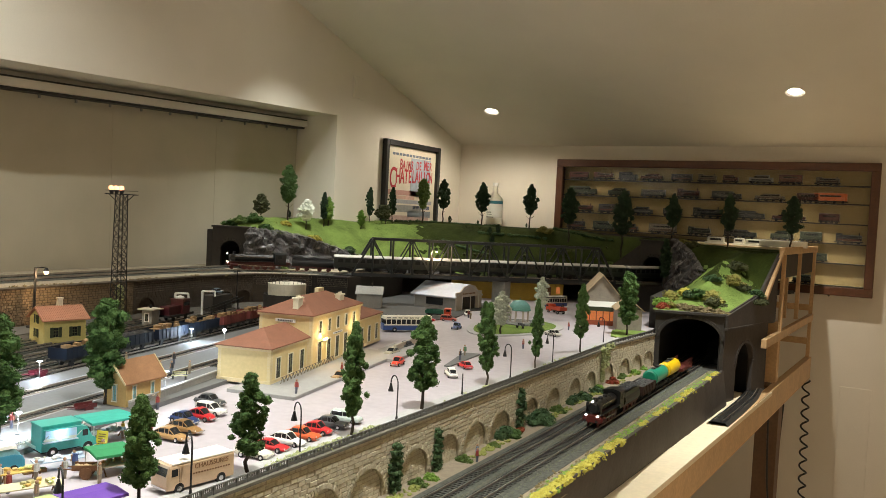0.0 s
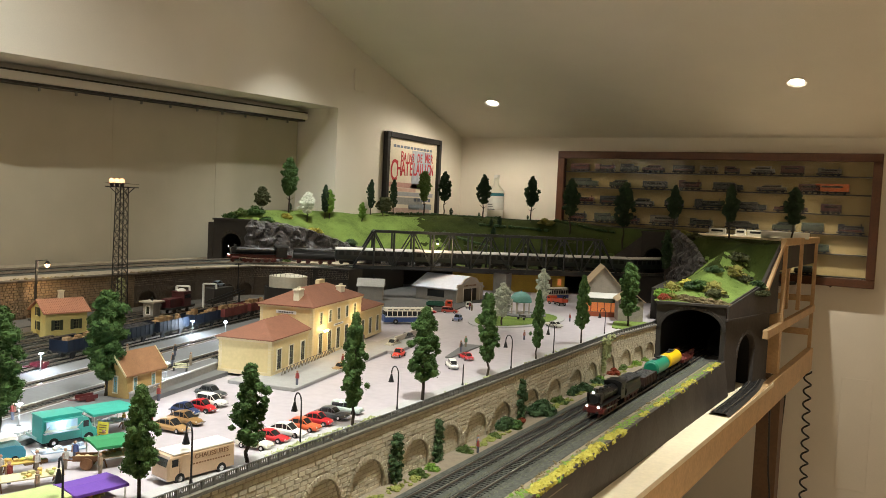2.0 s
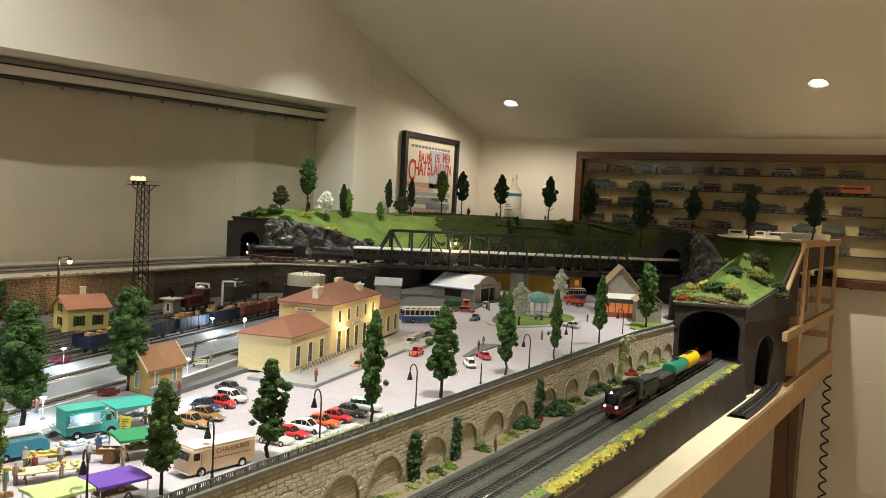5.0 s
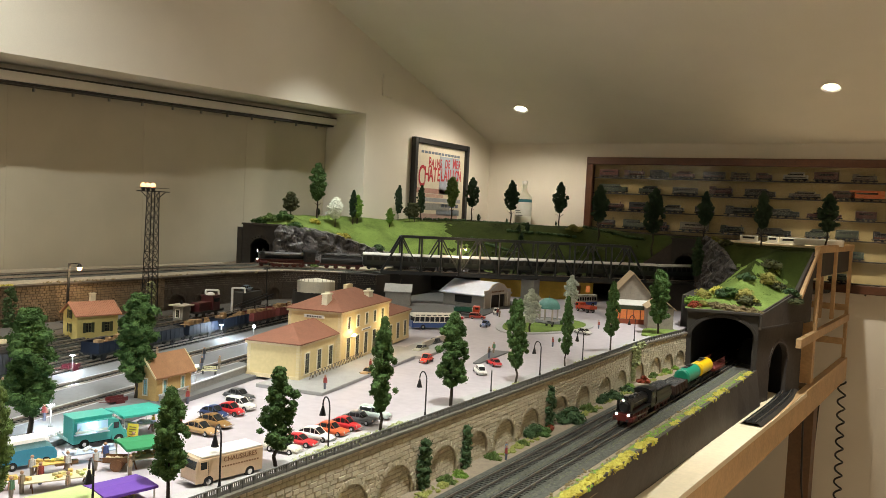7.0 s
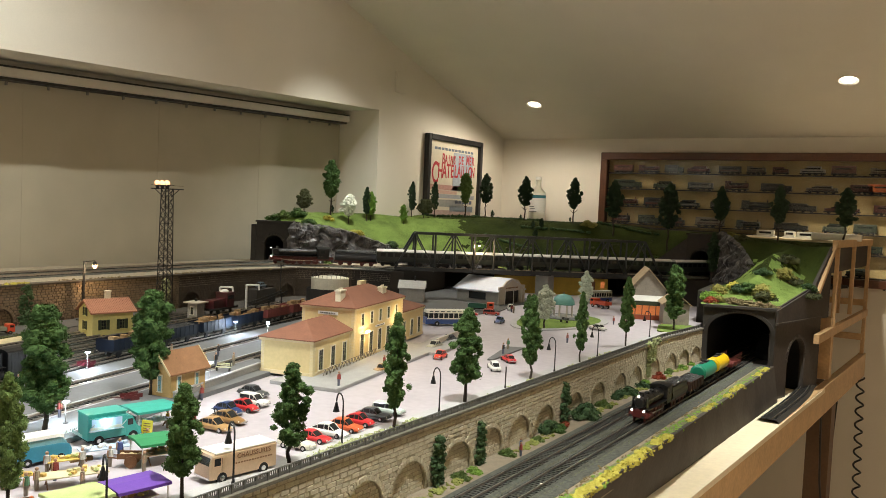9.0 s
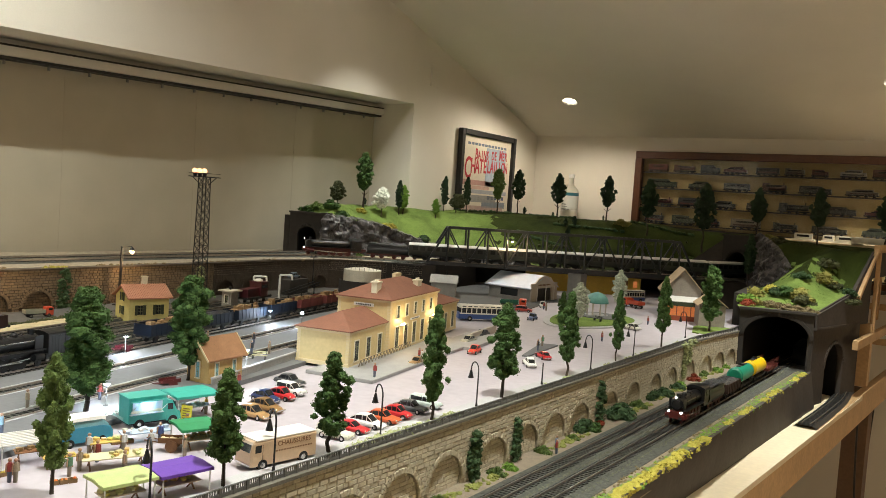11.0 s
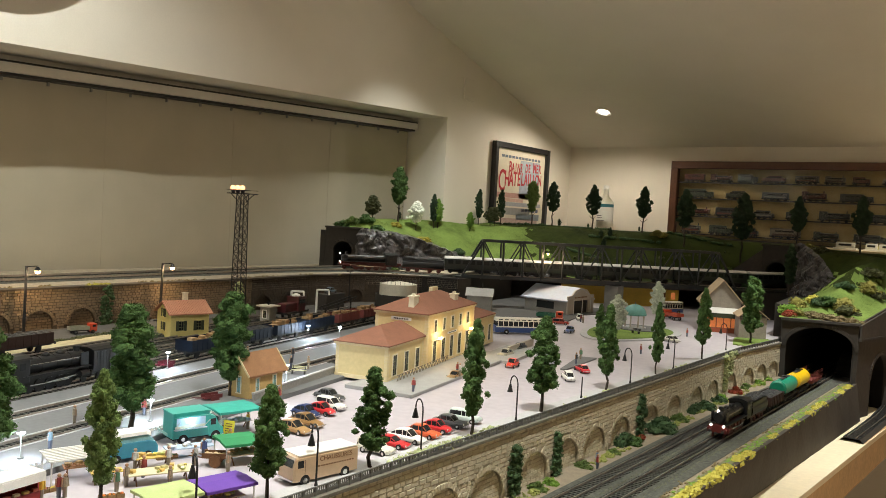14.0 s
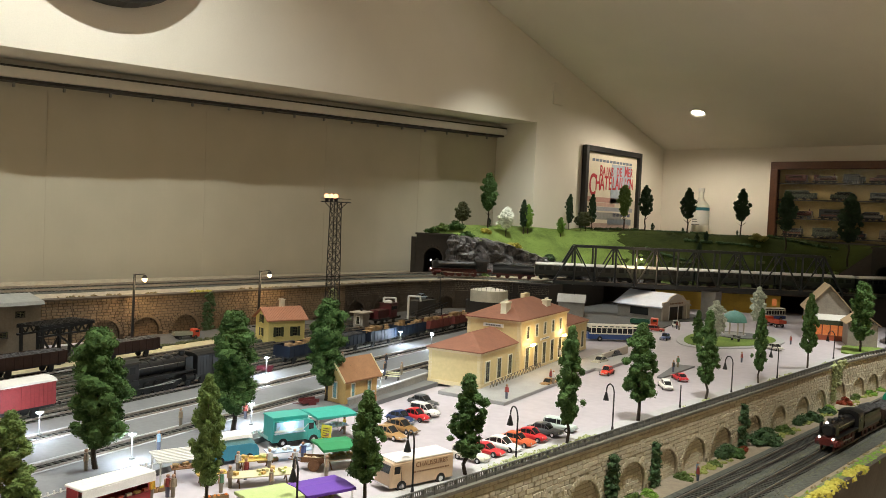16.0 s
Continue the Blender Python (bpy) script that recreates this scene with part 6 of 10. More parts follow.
coach(pose(-1.42, 2.315, 0, 0, 0, 48), (0.03, 0.07, 0.22), "cream and blue model coach with roof windows", 9.8)
coach(pose(-1.35, 3.45, 0, 0, 0, 60), (0.06, 0.10, 0.34), "blue and white model coach under the bridge", 8.0)


def small_lorry(m, cabcol, bodycol, label, tank=False):
    root = thing("model_lorry", m @ Matrix.Scale(H0, 4), label, "lorry", "lorries")
    bm = B()
    rbox(bm, (2.1, 0, 1.3), (1.5, 2.0, 1.7), 0.15)
    part("cab", bm, paint(*cabcol), root)
    part("windscreen", boxed((2.84, 0, 1.7), (0.06, 1.6, 0.5)), M_GLASS, root)
    part("side_window", boxed((2.2, 0, 1.7), (0.8, 2.03, 0.45)), M_GLASS, root)
    bm = B()
    if tank:
        tube(bm, (-2.7, 0, 1.6), (1.2, 0, 1.6), 0.9, n=20)
    else:
        box(bm, (-0.8, 0, 1.0), (4.0, 2.1, 0.16))
        for s in (-1, 1):
            box(bm, (-0.8, s * 1.02, 1.35), (4.0, 0.08, 0.6))
        box(bm, (-2.78, 0, 1.35), (0.08, 2.1, 0.6))
        box(bm, (1.16, 0, 1.35), (0.08, 2.1, 0.6))
    part("load_body", bm, paint(*bodycol), root)
    part("chassis", boxed((0, 0, 0.7), (5.2, 0.9, 0.2)), M_TYRE, root)
    big_wheels(root, (-1.7, 1.9), 1.0, 0.42)
    return root


small_lorry(pose(-2.115, 1.20, 0.004, 0, 0, 82) @ Matrix.Scale(0.72, 4), (0.55, 0.07, 0.03), (0.30, 0.31, 0.24), "small red and grey-green model tipper lorry")
small_lorry(pose(-1.53, 2.72, 0, 0, 0, 25), (0.6, 0.08, 0.03), (0.03, 0.14, 0.09), "red and dark green model lorry by the garage")
small_lorry(pose(-1.255, 3.25, 0, 0, 0, 150), (0.55, 0.08, 0.03), (0.45, 0.08, 0.04), "orange-red model lorry near the cafe")
small_lorry(pose(-1.20, 3.55, 0, 0, 0, 60), (0.6, 0.36, 0.04), (0.62, 0.38, 0.04), "ochre yellow model lorry under the bridge")


# ---------------------------------------------------------------- rolling stock
def along(pts):
    """Lengths along a line of points; gives the place and heading at a distance."""
    P = [Vector(p) for p in pts]
    acc = [0.0]
    for a, b in zip(P, P[1:]):
        acc.append(acc[-1] + (b - a).length)

    def at(s):
        s = max(0.0, min(acc[-1], s))
        for i in range(len(P) - 1):
            if s <= acc[i + 1]:
                return P[i].lerp(P[i + 1], (s - acc[i]) / max(1e-9, acc[i + 1] - acc[i]))
        return P[-1]
    return at, acc[-1]


RAILTOP = 0.0062


def ride(at, s, length, z=RAILTOP, flip=False):
    """The pose of a vehicle of that length with its front at s on a line; it points to growing s, or back if flipped."""
    a, b = at(s - length * 0.2), at(s - length * 0.8)
    d = a - b
    c = (a + b) / 2
    ang = math.degrees(math.atan2(d.y, d.x)) + (180 if flip else 0)
    return pose(c.x, c.y, c.z + z, 0, 0, ang) @ Matrix.Scale(H0, 4)


M_CRATE = mat("pale_crate_wood", (0.27, 0.165, 0.075), 0.8, var=0.3, scale=80, bump=0.2)
M_LOCOBLACK = mat("loco_black", (0.007, 0.007, 0.0075), 0.38, var=0.3, scale=60, bump=0.1)
M_LOCORED = mat("loco_red_frame", (0.075, 0.008, 0.006), 0.5, var=0.3, scale=60, bump=0.1)
M_WAGONRED = mat("oxide_red_boards", (0.13, 0.022, 0.016), 0.7, var=0.25, scale=60, bump=0.2)
M_WAGONBROWN = mat("brown_boards", (0.045, 0.024, 0.018), 0.75, var=0.3, scale=60, bump=0.2, spec=0.25)
M_WAGONBLUE = mat("dark_blue_steel", (0.008, 0.013, 0.025), 0.6, var=0.3, scale=60, bump=0.2, spec=0.2)
M_COACH = mat("coach_dark_green", (0.014, 0.02, 0.017), 0.35, var=0.25, scale=50, bump=0.05)
M_COACHROOF = mat("coach_pale_roof", (0.60, 0.59, 0.56), 0.5, var=0.1, scale=50, bump=0.05)
M_TANKGREEN = mat("tank_green", (0.015, 0.26, 0.16), 0.3, var=0.1, scale=50, bump=0.03)
M_TANKYELLOW = mat("tank_yellow", (0.85, 0.55, 0.01), 0.3, var=0.08, scale=50, bump=0.03)
M_HEADLIGHT = glow("loco_headlight", (1.0, 0.93, 0.8), 25.0)


def rail_wheels(root, xs, r=0.45, spoked=False, m=None):
    wm = shared(("rail_wheel", r, (m or M_TYRE).name), lambda bm: (bmesh.ops.create_cone(bm, cap_ends=True, segments=18, radius1=r, radius2=r, depth=0.13, matrix=pose(0, 0, 0, 90)), bmesh.ops.create_cone(bm, cap_ends=True, segments=12, radius1=r * 0.35, radius2=r * 0.3, depth=0.2, matrix=pose(0, 0, 0, 90))), m or M_TYRE)
    for x in xs:
        for s in (-1, 1):
            put("wheel", wm, root, pose(x, s * 0.74, r))


def buffers(root, L, z=1.05):
    bmsh = shared(("buffer",), lambda bm: (tube(bm, (0, 0, 0), (0.45, 0, 0), 0.08, n=8), tube(bm, (0.42, 0, 0), (0.5, 0, 0), 0.2, n=12)), M_TYRE)
    for e in (-1, 1):
        for s in (-1, 1):
            put("buffer", bmsh, root, pose(e * (L / 2 - 0.1), s * 0.87, z, 0, 0, 0 if e > 0 else 180))


def steam_loco(m, label, frame_mat=M_LOCORED, cab_rear=True, lights=False, L=13.0):
    """A steam engine that points along +x, its middle at the origin."""
    root = thing("steam_locomotive", m, label, "locomotive", "trains")
    bm = B()
    tube(bm, (-L * 0.12, 0, 2.75), (L * 0.44, 0, 2.75), 0.85, n=24)
    tube(bm, (L * 0.44, 0, 2.75), (L * 0.465, 0, 2.75), 0.85, 0.6, n=24)
    for x in (0.02, 0.16, 0.30):
        tube(bm, (L * x, 0, 2.75), (L * x + 0.12, 0, 2.75), 0.89, n=24)
    part("boiler", bm, M_LOCOBLACK, root, "glossy black boiler", smooth=False)
    bm = B()
    tube(bm, (L * 0.40, 0, 3.5), (L * 0.40, 0, 4.15), 0.32, 0.36, n=14)
    part("chimney", bm, M_LOCOBLACK, root)
    for x, r in ((0.24, 0.42), (0.10, 0.38)):
        bm = B()
        ball(bm, (L * x, 0, 3.62), r, (1.2, 1, 0.9), 2)
        part("dome", bm, M_LOCOBLACK, root)
    bm = B()
    rbox(bm, (-L * 0.20, 0, 2.55), (L * 0.15, 2.7, 2.5), 0.08)
    part("cab", bm, M_LOCOBLACK, root)
    bm = B()
    prism(bm, [(-1.45, 3.72), (-1.35, 3.9), (-0.7, 4.12), (0, 4.2), (0.7, 4.12), (1.35, 3.9), (1.45, 3.72)], -L * 0.29, -L * 0.11, "x")
    part("cab_roof", bm, M_LOCOBLACK, root)
    part("cab_window", boxed((-L * 0.19, 0, 3.05), (L * 0.05, 2.74, 0.7)), M_GLASS, root)
    for s in (-1, 1):
        part("running_board", boxed((L * 0.14, s * 1.15, 1.95), (L * 0.66, 0.62, 0.08)), M_LOCOBLACK, root)
        bm = B()
        tube(bm, (L * 0.36, s * 1.12, 1.15), (L * 0.45, s * 1.12, 1.15), 0.42, n=14)
        part("cylinder", bm, frame_mat, root)
        bm = B()
        bar(bm, (-L * 0.1, s * 0.95, 0.85), (L * 0.27, s * 0.95, 0.85), 0.12, 0.1)
        bar(bm, (L * 0.05, s * 1.02, 0.9), (L * 0.38, s * 1.02, 1.15), 0.1, 0.1)
        part("coupling_rod", bm, M_CHROME, root, "steel coupling rod")
        bm = B()
        box(bm, (L * 0.42, s * 1.0, 2.75), (1.1, 0.06, 1.5))
        part("smoke_deflector", bm, M_LOCOBLACK, root)
        bm = B()
        tube(bm, (-L * 0.1, s * 0.9, 3.0), (L * 0.44, s * 0.9, 3.0), 0.035, n=6)
        part("handrail", bm, M_CHROME, root)
    part("frame", boxed((L * 0.08, 0, 1.35), (L * 0.84, 1.3, 0.9)), frame_mat, root, "red frame" if frame_mat is M_LOCORED else "")
    part("buffer_beam", boxed((L * 0.485, 0, 1.1), (0.2, 2.6, 0.55)), frame_mat, root)
    rail_wheels(root, (-L * 0.10, 0.0, L * 0.10, L * 0.20, L * 0.27), 0.68, m=frame_mat)
    rail_wheels(root, (L * 0.43,), 0.42, m=frame_mat)
    buffers(root, L * 0.98)
    if lights:
        for y, z in ((-0.85, 1.75), (0.85, 1.75), (0, 3.75)):
            bm = B()
            ball(bm, (L * 0.485, y, z), 0.16, (0.6, 1, 1), 2)
            part("headlight", bm, M_HEADLIGHT, root, "lit headlight")
    return root


def tender(m, label, frame_mat=M_LOCORED, L=8.0, tub=False):
    root = thing("tender", m, label, "tender", "trains")
    bm = B()
    if tub:
        tube(bm, (-L * 0.46, 0, 1.9), (L * 0.46, 0, 1.9), 1.25, n=20)
        box(bm, (0, 0, 2.6), (L * 0.9, 2.2, 1.1))
    else:
        rbox(bm, (0, 0, 2.3), (L * 0.94, 2.8, 2.2), 0.08)
    part("tank", bm, M_LOCOBLACK, root)
    bm = B()
    ico = bmesh.ops.create_grid(bm, x_segments=24, y_segments=10, size=0.5, matrix=Matrix.Translation((0.2, 0, 3.35)) @ Matrix.Diagonal((L * 0.8, 2.3, 1, 1)))
    for v in bm.verts:
        v.co.z += 0.35 * (1 - (v.co.y / 1.3) ** 2) + 0.16 * noise.noise(v.co * 3)
    part("coal", bm, M_COAL, root, "heap of black coal")
    part("frame", boxed((0, 0, 1.0), (L * 0.94, 1.9, 0.4)), frame_mat, root)
    rail_wheels(root, (-L * 0.34, -L * 0.14, L * 0.14, L * 0.34), 0.48, m=frame_mat)
    buffers(root, L)
    return root


def wagon(m, kind, L, body, label, load=None):
    """A goods wagon of a kind: open, van, tank, flat or stakes."""
    root = thing("goods_wagon", m, label, "wagon", "trains")
    part("underframe", boxed((0, 0, 1.05), (L, 2.3, 0.25)), M_TYRE, root)
    rail_wheels(root, (-L * 0.30, L * 0.30))
    buffers(root, L + 0.8)
    for x in (-L * 0.30, L * 0.30):
        for s in (-1, 1):
            part("axle_guard", boxed((x, s * 0.95, 0.75), (0.7, 0.08, 0.5)), M_TYRE, root)
    if kind in ("open", "stakes"):
        h = 1.45 if kind == "open" else 0.55
        for s in (-1, 1):
            part("side", boxed((0, s * 1.35, 1.17 + h / 2), (L, 0.1, h)), body, root)
            n = 8
            for k in range(n + 1):
                x = -L / 2 + k * L / n
                hh = h if kind == "open" else 2.0
                part("stake", boxed((x, s * 1.42, 1.17 + hh / 2), (0.1, 0.08, hh)), body, root)
        for s in (-1, 1):
            part("end", boxed((s * L / 2, 0, 1.17 + h / 2), (0.1, 2.8, h)), body, root)
        part("floor", boxed((0, 0, 1.2), (L, 2.7, 0.06)), body, root)
        if load == "coal":
            bm = B()
            bmesh.ops.create_grid(bm, x_segments=28, y_segments=12, size=0.5, matrix=Matrix.Translation((0, 0, 2.45)) @ Matrix.Diagonal((L * 0.97, 2.6, 1, 1)))
            for v in bm.verts:
                v.co.z += 0.25 * (1 - (v.co.y / 1.4) ** 2) + 0.2 * noise.noise(v.co * 2.5 + Vector((L, 0, 0)))
            part("coal_load", bm, M_COAL, root, "heap of black coal")
        if load == "crates":
            rng = random.Random(int(L * 10) + len(label))
            for k in range(16):
                bm = B()
                sx, sy, sz = 0.5 + 0.6 * rng.random(), 0.5 + 0.5 * rng.random(), 0.35 + 0.5 * rng.random()
                rbox(bm, (0, 0, sz / 2), (sx, sy, sz), 0.06)
                part("crate", bm, M_CRATE, root, "pale wooden crate", at=pose(-L * 0.44 + k * L * 0.0585, rng.uniform(-0.8, 0.8), 1.9 if k % 3 else 2.3, 0, 0, rng.uniform(-25, 25)))
    if kind == "van":
        bm = B()
        box(bm, (0, 0, 2.35), (L, 2.7, 2.3))
        part("body", bm, body, root)
        bd = B()
        for s in (-1, 1):
            for k in range(int(L / 0.45)):
                box(bd, (-L / 2 + 0.25 + 0.45 * k, s * 1.36, 2.3), (0.40, 0.04, 2.1))
        tagged(part("planking", bd, body, root), kind="stuff")
        for s in (-1, 1):
            part("sliding_door", boxed((0, s * 1.41, 2.3), (1.8, 0.06, 2.1)), body, root)
        bm = B()
        prism(bm, [(-1.45, 3.45), (-1.35, 3.62), (-0.7, 3.82), (0, 3.88), (0.7, 3.82), (1.35, 3.62), (1.45, 3.45)], -L / 2 - 0.1, L / 2 + 0.1, "x")
        part("roof", bm, load or M_WAGONBROWN, root)
    if kind == "tank":
        bm = B()
        tube(bm, (-L * 0.46, 0, 2.6), (L * 0.46, 0, 2.6), 1.35, n=28)
        for e in (-1, 1):
            tube(bm, (e * L * 0.46, 0, 2.6), (e * L * 0.485, 0, 2.6), 1.35, 1.0, n=28)
        part("tank", bm, body, root)
        bm = B()
        box(bm, (0, 0, 4.02), (L * 0.6, 0.7, 0.06))
        tube(bm, (0, 0, 3.9), (0, 0, 4.3), 0.4, n=12)
        bar(bm, (L * 0.42, 0.9, 1.1), (L * 0.42, 0.3, 4.0), 0.06, 0.06)
        part("catwalk", bm, M_TYRE, root)
        for s in (-1, 1):
            part("saddle", boxed((s * L * 0.3, 0, 1.5), (0.3, 2.0, 0.7)), M_TYRE, root)
        if load:
            lb = B()
            for k in range(5):
                box(lb, (-1.3 + 0.65 * k, -1.36, 2.65), (0.42, 0.03, 0.55))
            part("lettering", lb, load, root)
    return root




def coach_car(m, label, L=20.0):
    root = thing("passenger_coach", m, label, "railway coach", "trains")
    part("body", boxed((0, 0, 2.35), (L, 2.85, 2.4), bev=0.08), M_COACH, root)
    bm = B()
    prism(bm, [(-1.48, 3.5), (-1.4, 3.72), (-0.8, 4.0), (0, 4.1), (0.8, 4.0), (1.4, 3.72), (1.48, 3.5)], -L / 2, L / 2, "x")
    part("roof", bm, M_COACHROOF, root, "pale grey roof")
    for s in (-1, 1):
        for k in range(10):
            part("window", boxed((-L * 0.42 + k * L * 0.84 / 9, s * 1.43, 2.75), (1.2, 0.03, 0.85)), M_GLASS, root)
        part("step_board", boxed((0, s * 1.3, 0.9), (L * 0.9, 0.2, 0.08)), M_TYRE, root)
    for e in (-1, 1):
        part("bogie", boxed((e * L * 0.36, 0, 0.7), (3.2, 2.2, 0.5)), M_TYRE, root)
        rail_wheels(root, (e * L * 0.36 - 1.1, e * L * 0.36 + 1.1))
    part("battery_box", boxed((0, 0, 0.75), (3.5, 2.2, 0.6)), M_TYRE, root)
    return root


# goods train on the outer main line; its engine is out of the tunnel
front_line, front_len = along([(main_x(y, 1), y, TRACK_Z + 0.002) for y in (-0.6, 1.0, 2.0, 3.0, 3.85)][::-1])
pos = front_len - 2.535
for kind, L in (("loco", 14.5), ("tender", 8.5), ("coal", 8.5), ("green", 8.8), ("yellow", 8.8), ("stakes", 8.5)):
    mm = ride(front_line, pos, L * H0)
    if kind == "loco":
        steam_loco(mm, "black steam locomotive with red frame and lit headlights", lights=True, L=L)
    elif kind == "tender":
        tender(mm, "black coal tender with red frame", L=L, tub=True)
    elif kind == "coal":
        wagon(mm, "open", L - 1, M_WAGONBROWN, "brown open goods wagon heaped with coal", "coal")
    elif kind == "green":
        wagon(mm, "tank", L - 1, M_TANKGREEN, "bright green tank wagon of the goods train", M_WHITE)
    elif kind == "yellow":
        wagon(mm, "tank", L - 1, M_TANKYELLOW, "yellow tank wagon with red lettering", paint(0.6, 0.03, 0.02))
    else:
        wagon(mm, "stakes", L - 1, M_WAGONRED, "red flat wagon with upright stakes")
    pos -= L * H0 * (0.8 if kind == "loco" else 1.0) + 0.006

# express on the inner upper line: it comes off the bridge and heads along the wall
up_line, up_len = along(UPPER_IN)
pos = 3.08
for kind, L in (("loco", 18.0), ("tender", 11.0)) + (("coach", 18.5),) * 5:
    step = L * H0 * (0.84 if kind == "loco" else 1.0)
    mm = ride(up_line, pos + L * H0, L * H0, flip=True)
    if kind == "loco":
        steam_loco(mm, "black express steam locomotive with red wheels", lights=True, L=L)
    elif kind == "tender":
        tender(mm, "black tender of the express locomotive with a red frame", L=L, tub=True)
    else:
        coach_car(mm, "dark passenger coach with a silver white roof", L)
    pos += step + 0.004


def yard_line(u):
    return along([yard(u - 0.02 * max(0, v - 1.9), v, 0.004).translation for v in (0.1, 0.8, 1.5, 2.2, 2.9)])[0]


M_VANRED = mat("van_red_paint", (0.26, 0.028, 0.03), 0.5, var=0.2, scale=60, bump=0.15)
ln = yard_line(-1.325)
steam_loco(ride(ln, 1.125, 13.5 * H0), "dark weathered black steam locomotive at the platform", M_LOCOBLACK, L=13.5)
wagon(ride(ln, 1.245, 7.5 * H0), "van", 6.5, M_LOCOBLACK, "dark weathered van coupled to the platform locomotive", M_LOCOBLACK)
vn = wagon(ride(ln, 0.805, 9.5 * H0), "van", 9.5, M_VANRED, "oxide red goods van with a white roof", M_COACHROOF)
nb = part("notice_board", boxed((-2.6, -1.44, 2.5), (2.4, 0.05, 1.5)), M_WHITE, vn, "white advertising board")
part("print", boxed((-2.6, -1.475, 2.7), (1.9, 0.02, 0.6)), paint(0.05, 0.16, 0.45), nb, "blue printed band")
nb = part("notice_board", boxed((-2.6, 1.44, 2.5), (2.4, 0.05, 1.5)), M_WHITE, vn, "white advertising board")
part("print", boxed((-2.6, 1.475, 2.7), (1.9, 0.02, 0.6)), paint(0.05, 0.16, 0.45), nb, "blue printed band")
wagon(ride(ln, 0.63, 9.5 * H0), "van", 9.5, M_VANRED, "oxide red goods van with a white roof", M_COACHROOF)
s0 = 1.39
for L, col, load, label in ((9.0, M_WAGONBLUE, "crates", "dark open wagon loaded with crates"), (9.0, M_WAGONBLUE, "coal", "dark open goods wagon"), (8.5, M_WAGONBLUE, "crates", "dark blue open wagon with packed goods"), (8.5, M_WAGONBLUE, "crates", "dark blue open wagon with sacks"), (8.5, M_WAGONRED, "crates", "red open wagon loaded with crates"), (8.5, M_WAGONRED, "crates", "red open wagon loaded high with crates")):
    s0 += L * H0 + 0.012
    wagon(ride(ln, s0, L * H0), "open", L - 0.8, col, label, load)
ln = yard_line(-1.635)
wagon(ride(ln, 1.05, 9.5 * H0), "open", 9.0, M_WAGONBROWN, "dark brown open wagon heaped with coal", "coal")
wagon(ride(ln, 1.30, 9.5 * H0), "open", 9.0, M_WAGONBROWN, "dark brown open wagon heaped with coal", "coal")


M_MAROON = mat("maroon_loco_paint", (0.062, 0.008, 0.012), 0.45, var=0.25, scale=60, bump=0.1)


def shunter(m, label):
    root = thing("diesel_shunter", m, label, "locomotive", "trains")
    bm = B()
    rbox(bm, (-1.8, 0, 1.95), (3.8, 1.9, 1.7), 0.12)
    part("bonnet", bm, M_MAROON, root)
    bm = B()
    rbox(bm, (1.3, 0, 2.4), (2.4, 2.6, 2.6), 0.1)
    part("cab", bm, M_MAROON, root)
    part("cab_window", boxed((1.3, 0, 3.0), (1.9, 2.64, 0.7)), M_GLASS, root)
    part("roof", boxed((1.3, 0, 3.8), (2.7, 2.8, 0.2)), M_MAROON, root)
    bm = B()
    ball(bm, (1.1, 0, 4.0), 0.8, (1.2, 1, 0.6), 2)
    part("roof_sack", bm, M_WHITE, root)
    part("frame", boxed((0, 0, 1.0), (7.6, 2.5, 0.4)), M_TYRE, root)
    rail_wheels(root, (-2, 2), 0.5)
    buffers(root, 7.8)
    return root


shunter(ride(yard_line(-1.555), 2.27, 8 * H0), "dark red diesel shunter in the goods yard")
# ---------------------------------------------------------------- trees and plants
M_LEAFDARK = mat("dark_conifer_foam", (0.018, 0.042, 0.018), 0.95, var=0.5, scale=60, bump=0.8, col2=(0.035, 0.075, 0.028), rand=0.2)
M_LEAFPALE = mat("yellow_green_foam", (0.085, 0.15, 0.036), 0.95, var=0.4, scale=60, bump=0.8, col2=(0.17, 0.25, 0.06), rand=0.2)
M_LEAFLIME = mat("lime_foam", (0.16, 0.31, 0.035), 0.95, var=0.35, scale=60, bump=0.8, col2=(0.22, 0.38, 0.06), rand=0.2)
M_BLOSSOM = mat("white_blossom_foam", (0.84, 0.87, 0.74), 0.95, var=0.1, scale=60, bump=0.3, col2=(0.90, 0.92, 0.84), rand=0.1)
M_LEAFBROWN = mat("brown_green_foam", (0.05, 0.06, 0.025), 0.95, var=0.45, scale=60, bump=0.8, col2=(0.10, 0.11, 0.04), rand=0.2)
M_YELLOWFL = mat("yellow_flower_foam", (0.42, 0.36, 0.04), 0.95, var=0.4, scale=90, bump=0.8, col2=(0.66, 0.60, 0.12), rand=0.2)
M_REDFL = mat("red_flower_foam", (0.28, 0.05, 0.02), 0.95, var=0.4, scale=90, bump=0.8, rand=0.2)
M_STRAW = mat("straw_foam", (0.22, 0.17, 0.085), 0.95, var=0.4, scale=90, bump=0.8, rand=0.2)
M_PALEFL = mat("pale_cream_flowers", (0.40, 0.44, 0.22), 0.95, var=0.35, scale=90, bump=0.8, rand=0.2)
M_IVY = mat("dark_ivy", (0.048, 0.095, 0.034), 0.9, var=0.5, scale=90, bump=0.8, rand=0.2)

_ico = B()
bmesh.ops.create_icosphere(_ico, subdivisions=2, radius=1.0)
ICO_V = [v.co.copy() for v in _ico.verts]
_ico.verts.index_update()
ICO_F = [tuple(v.index for v in f.verts) for f in _ico.faces]
_ico.free()
_ico = B()
bmesh.ops.create_icosphere(_ico, subdivisions=1, radius=1.0)
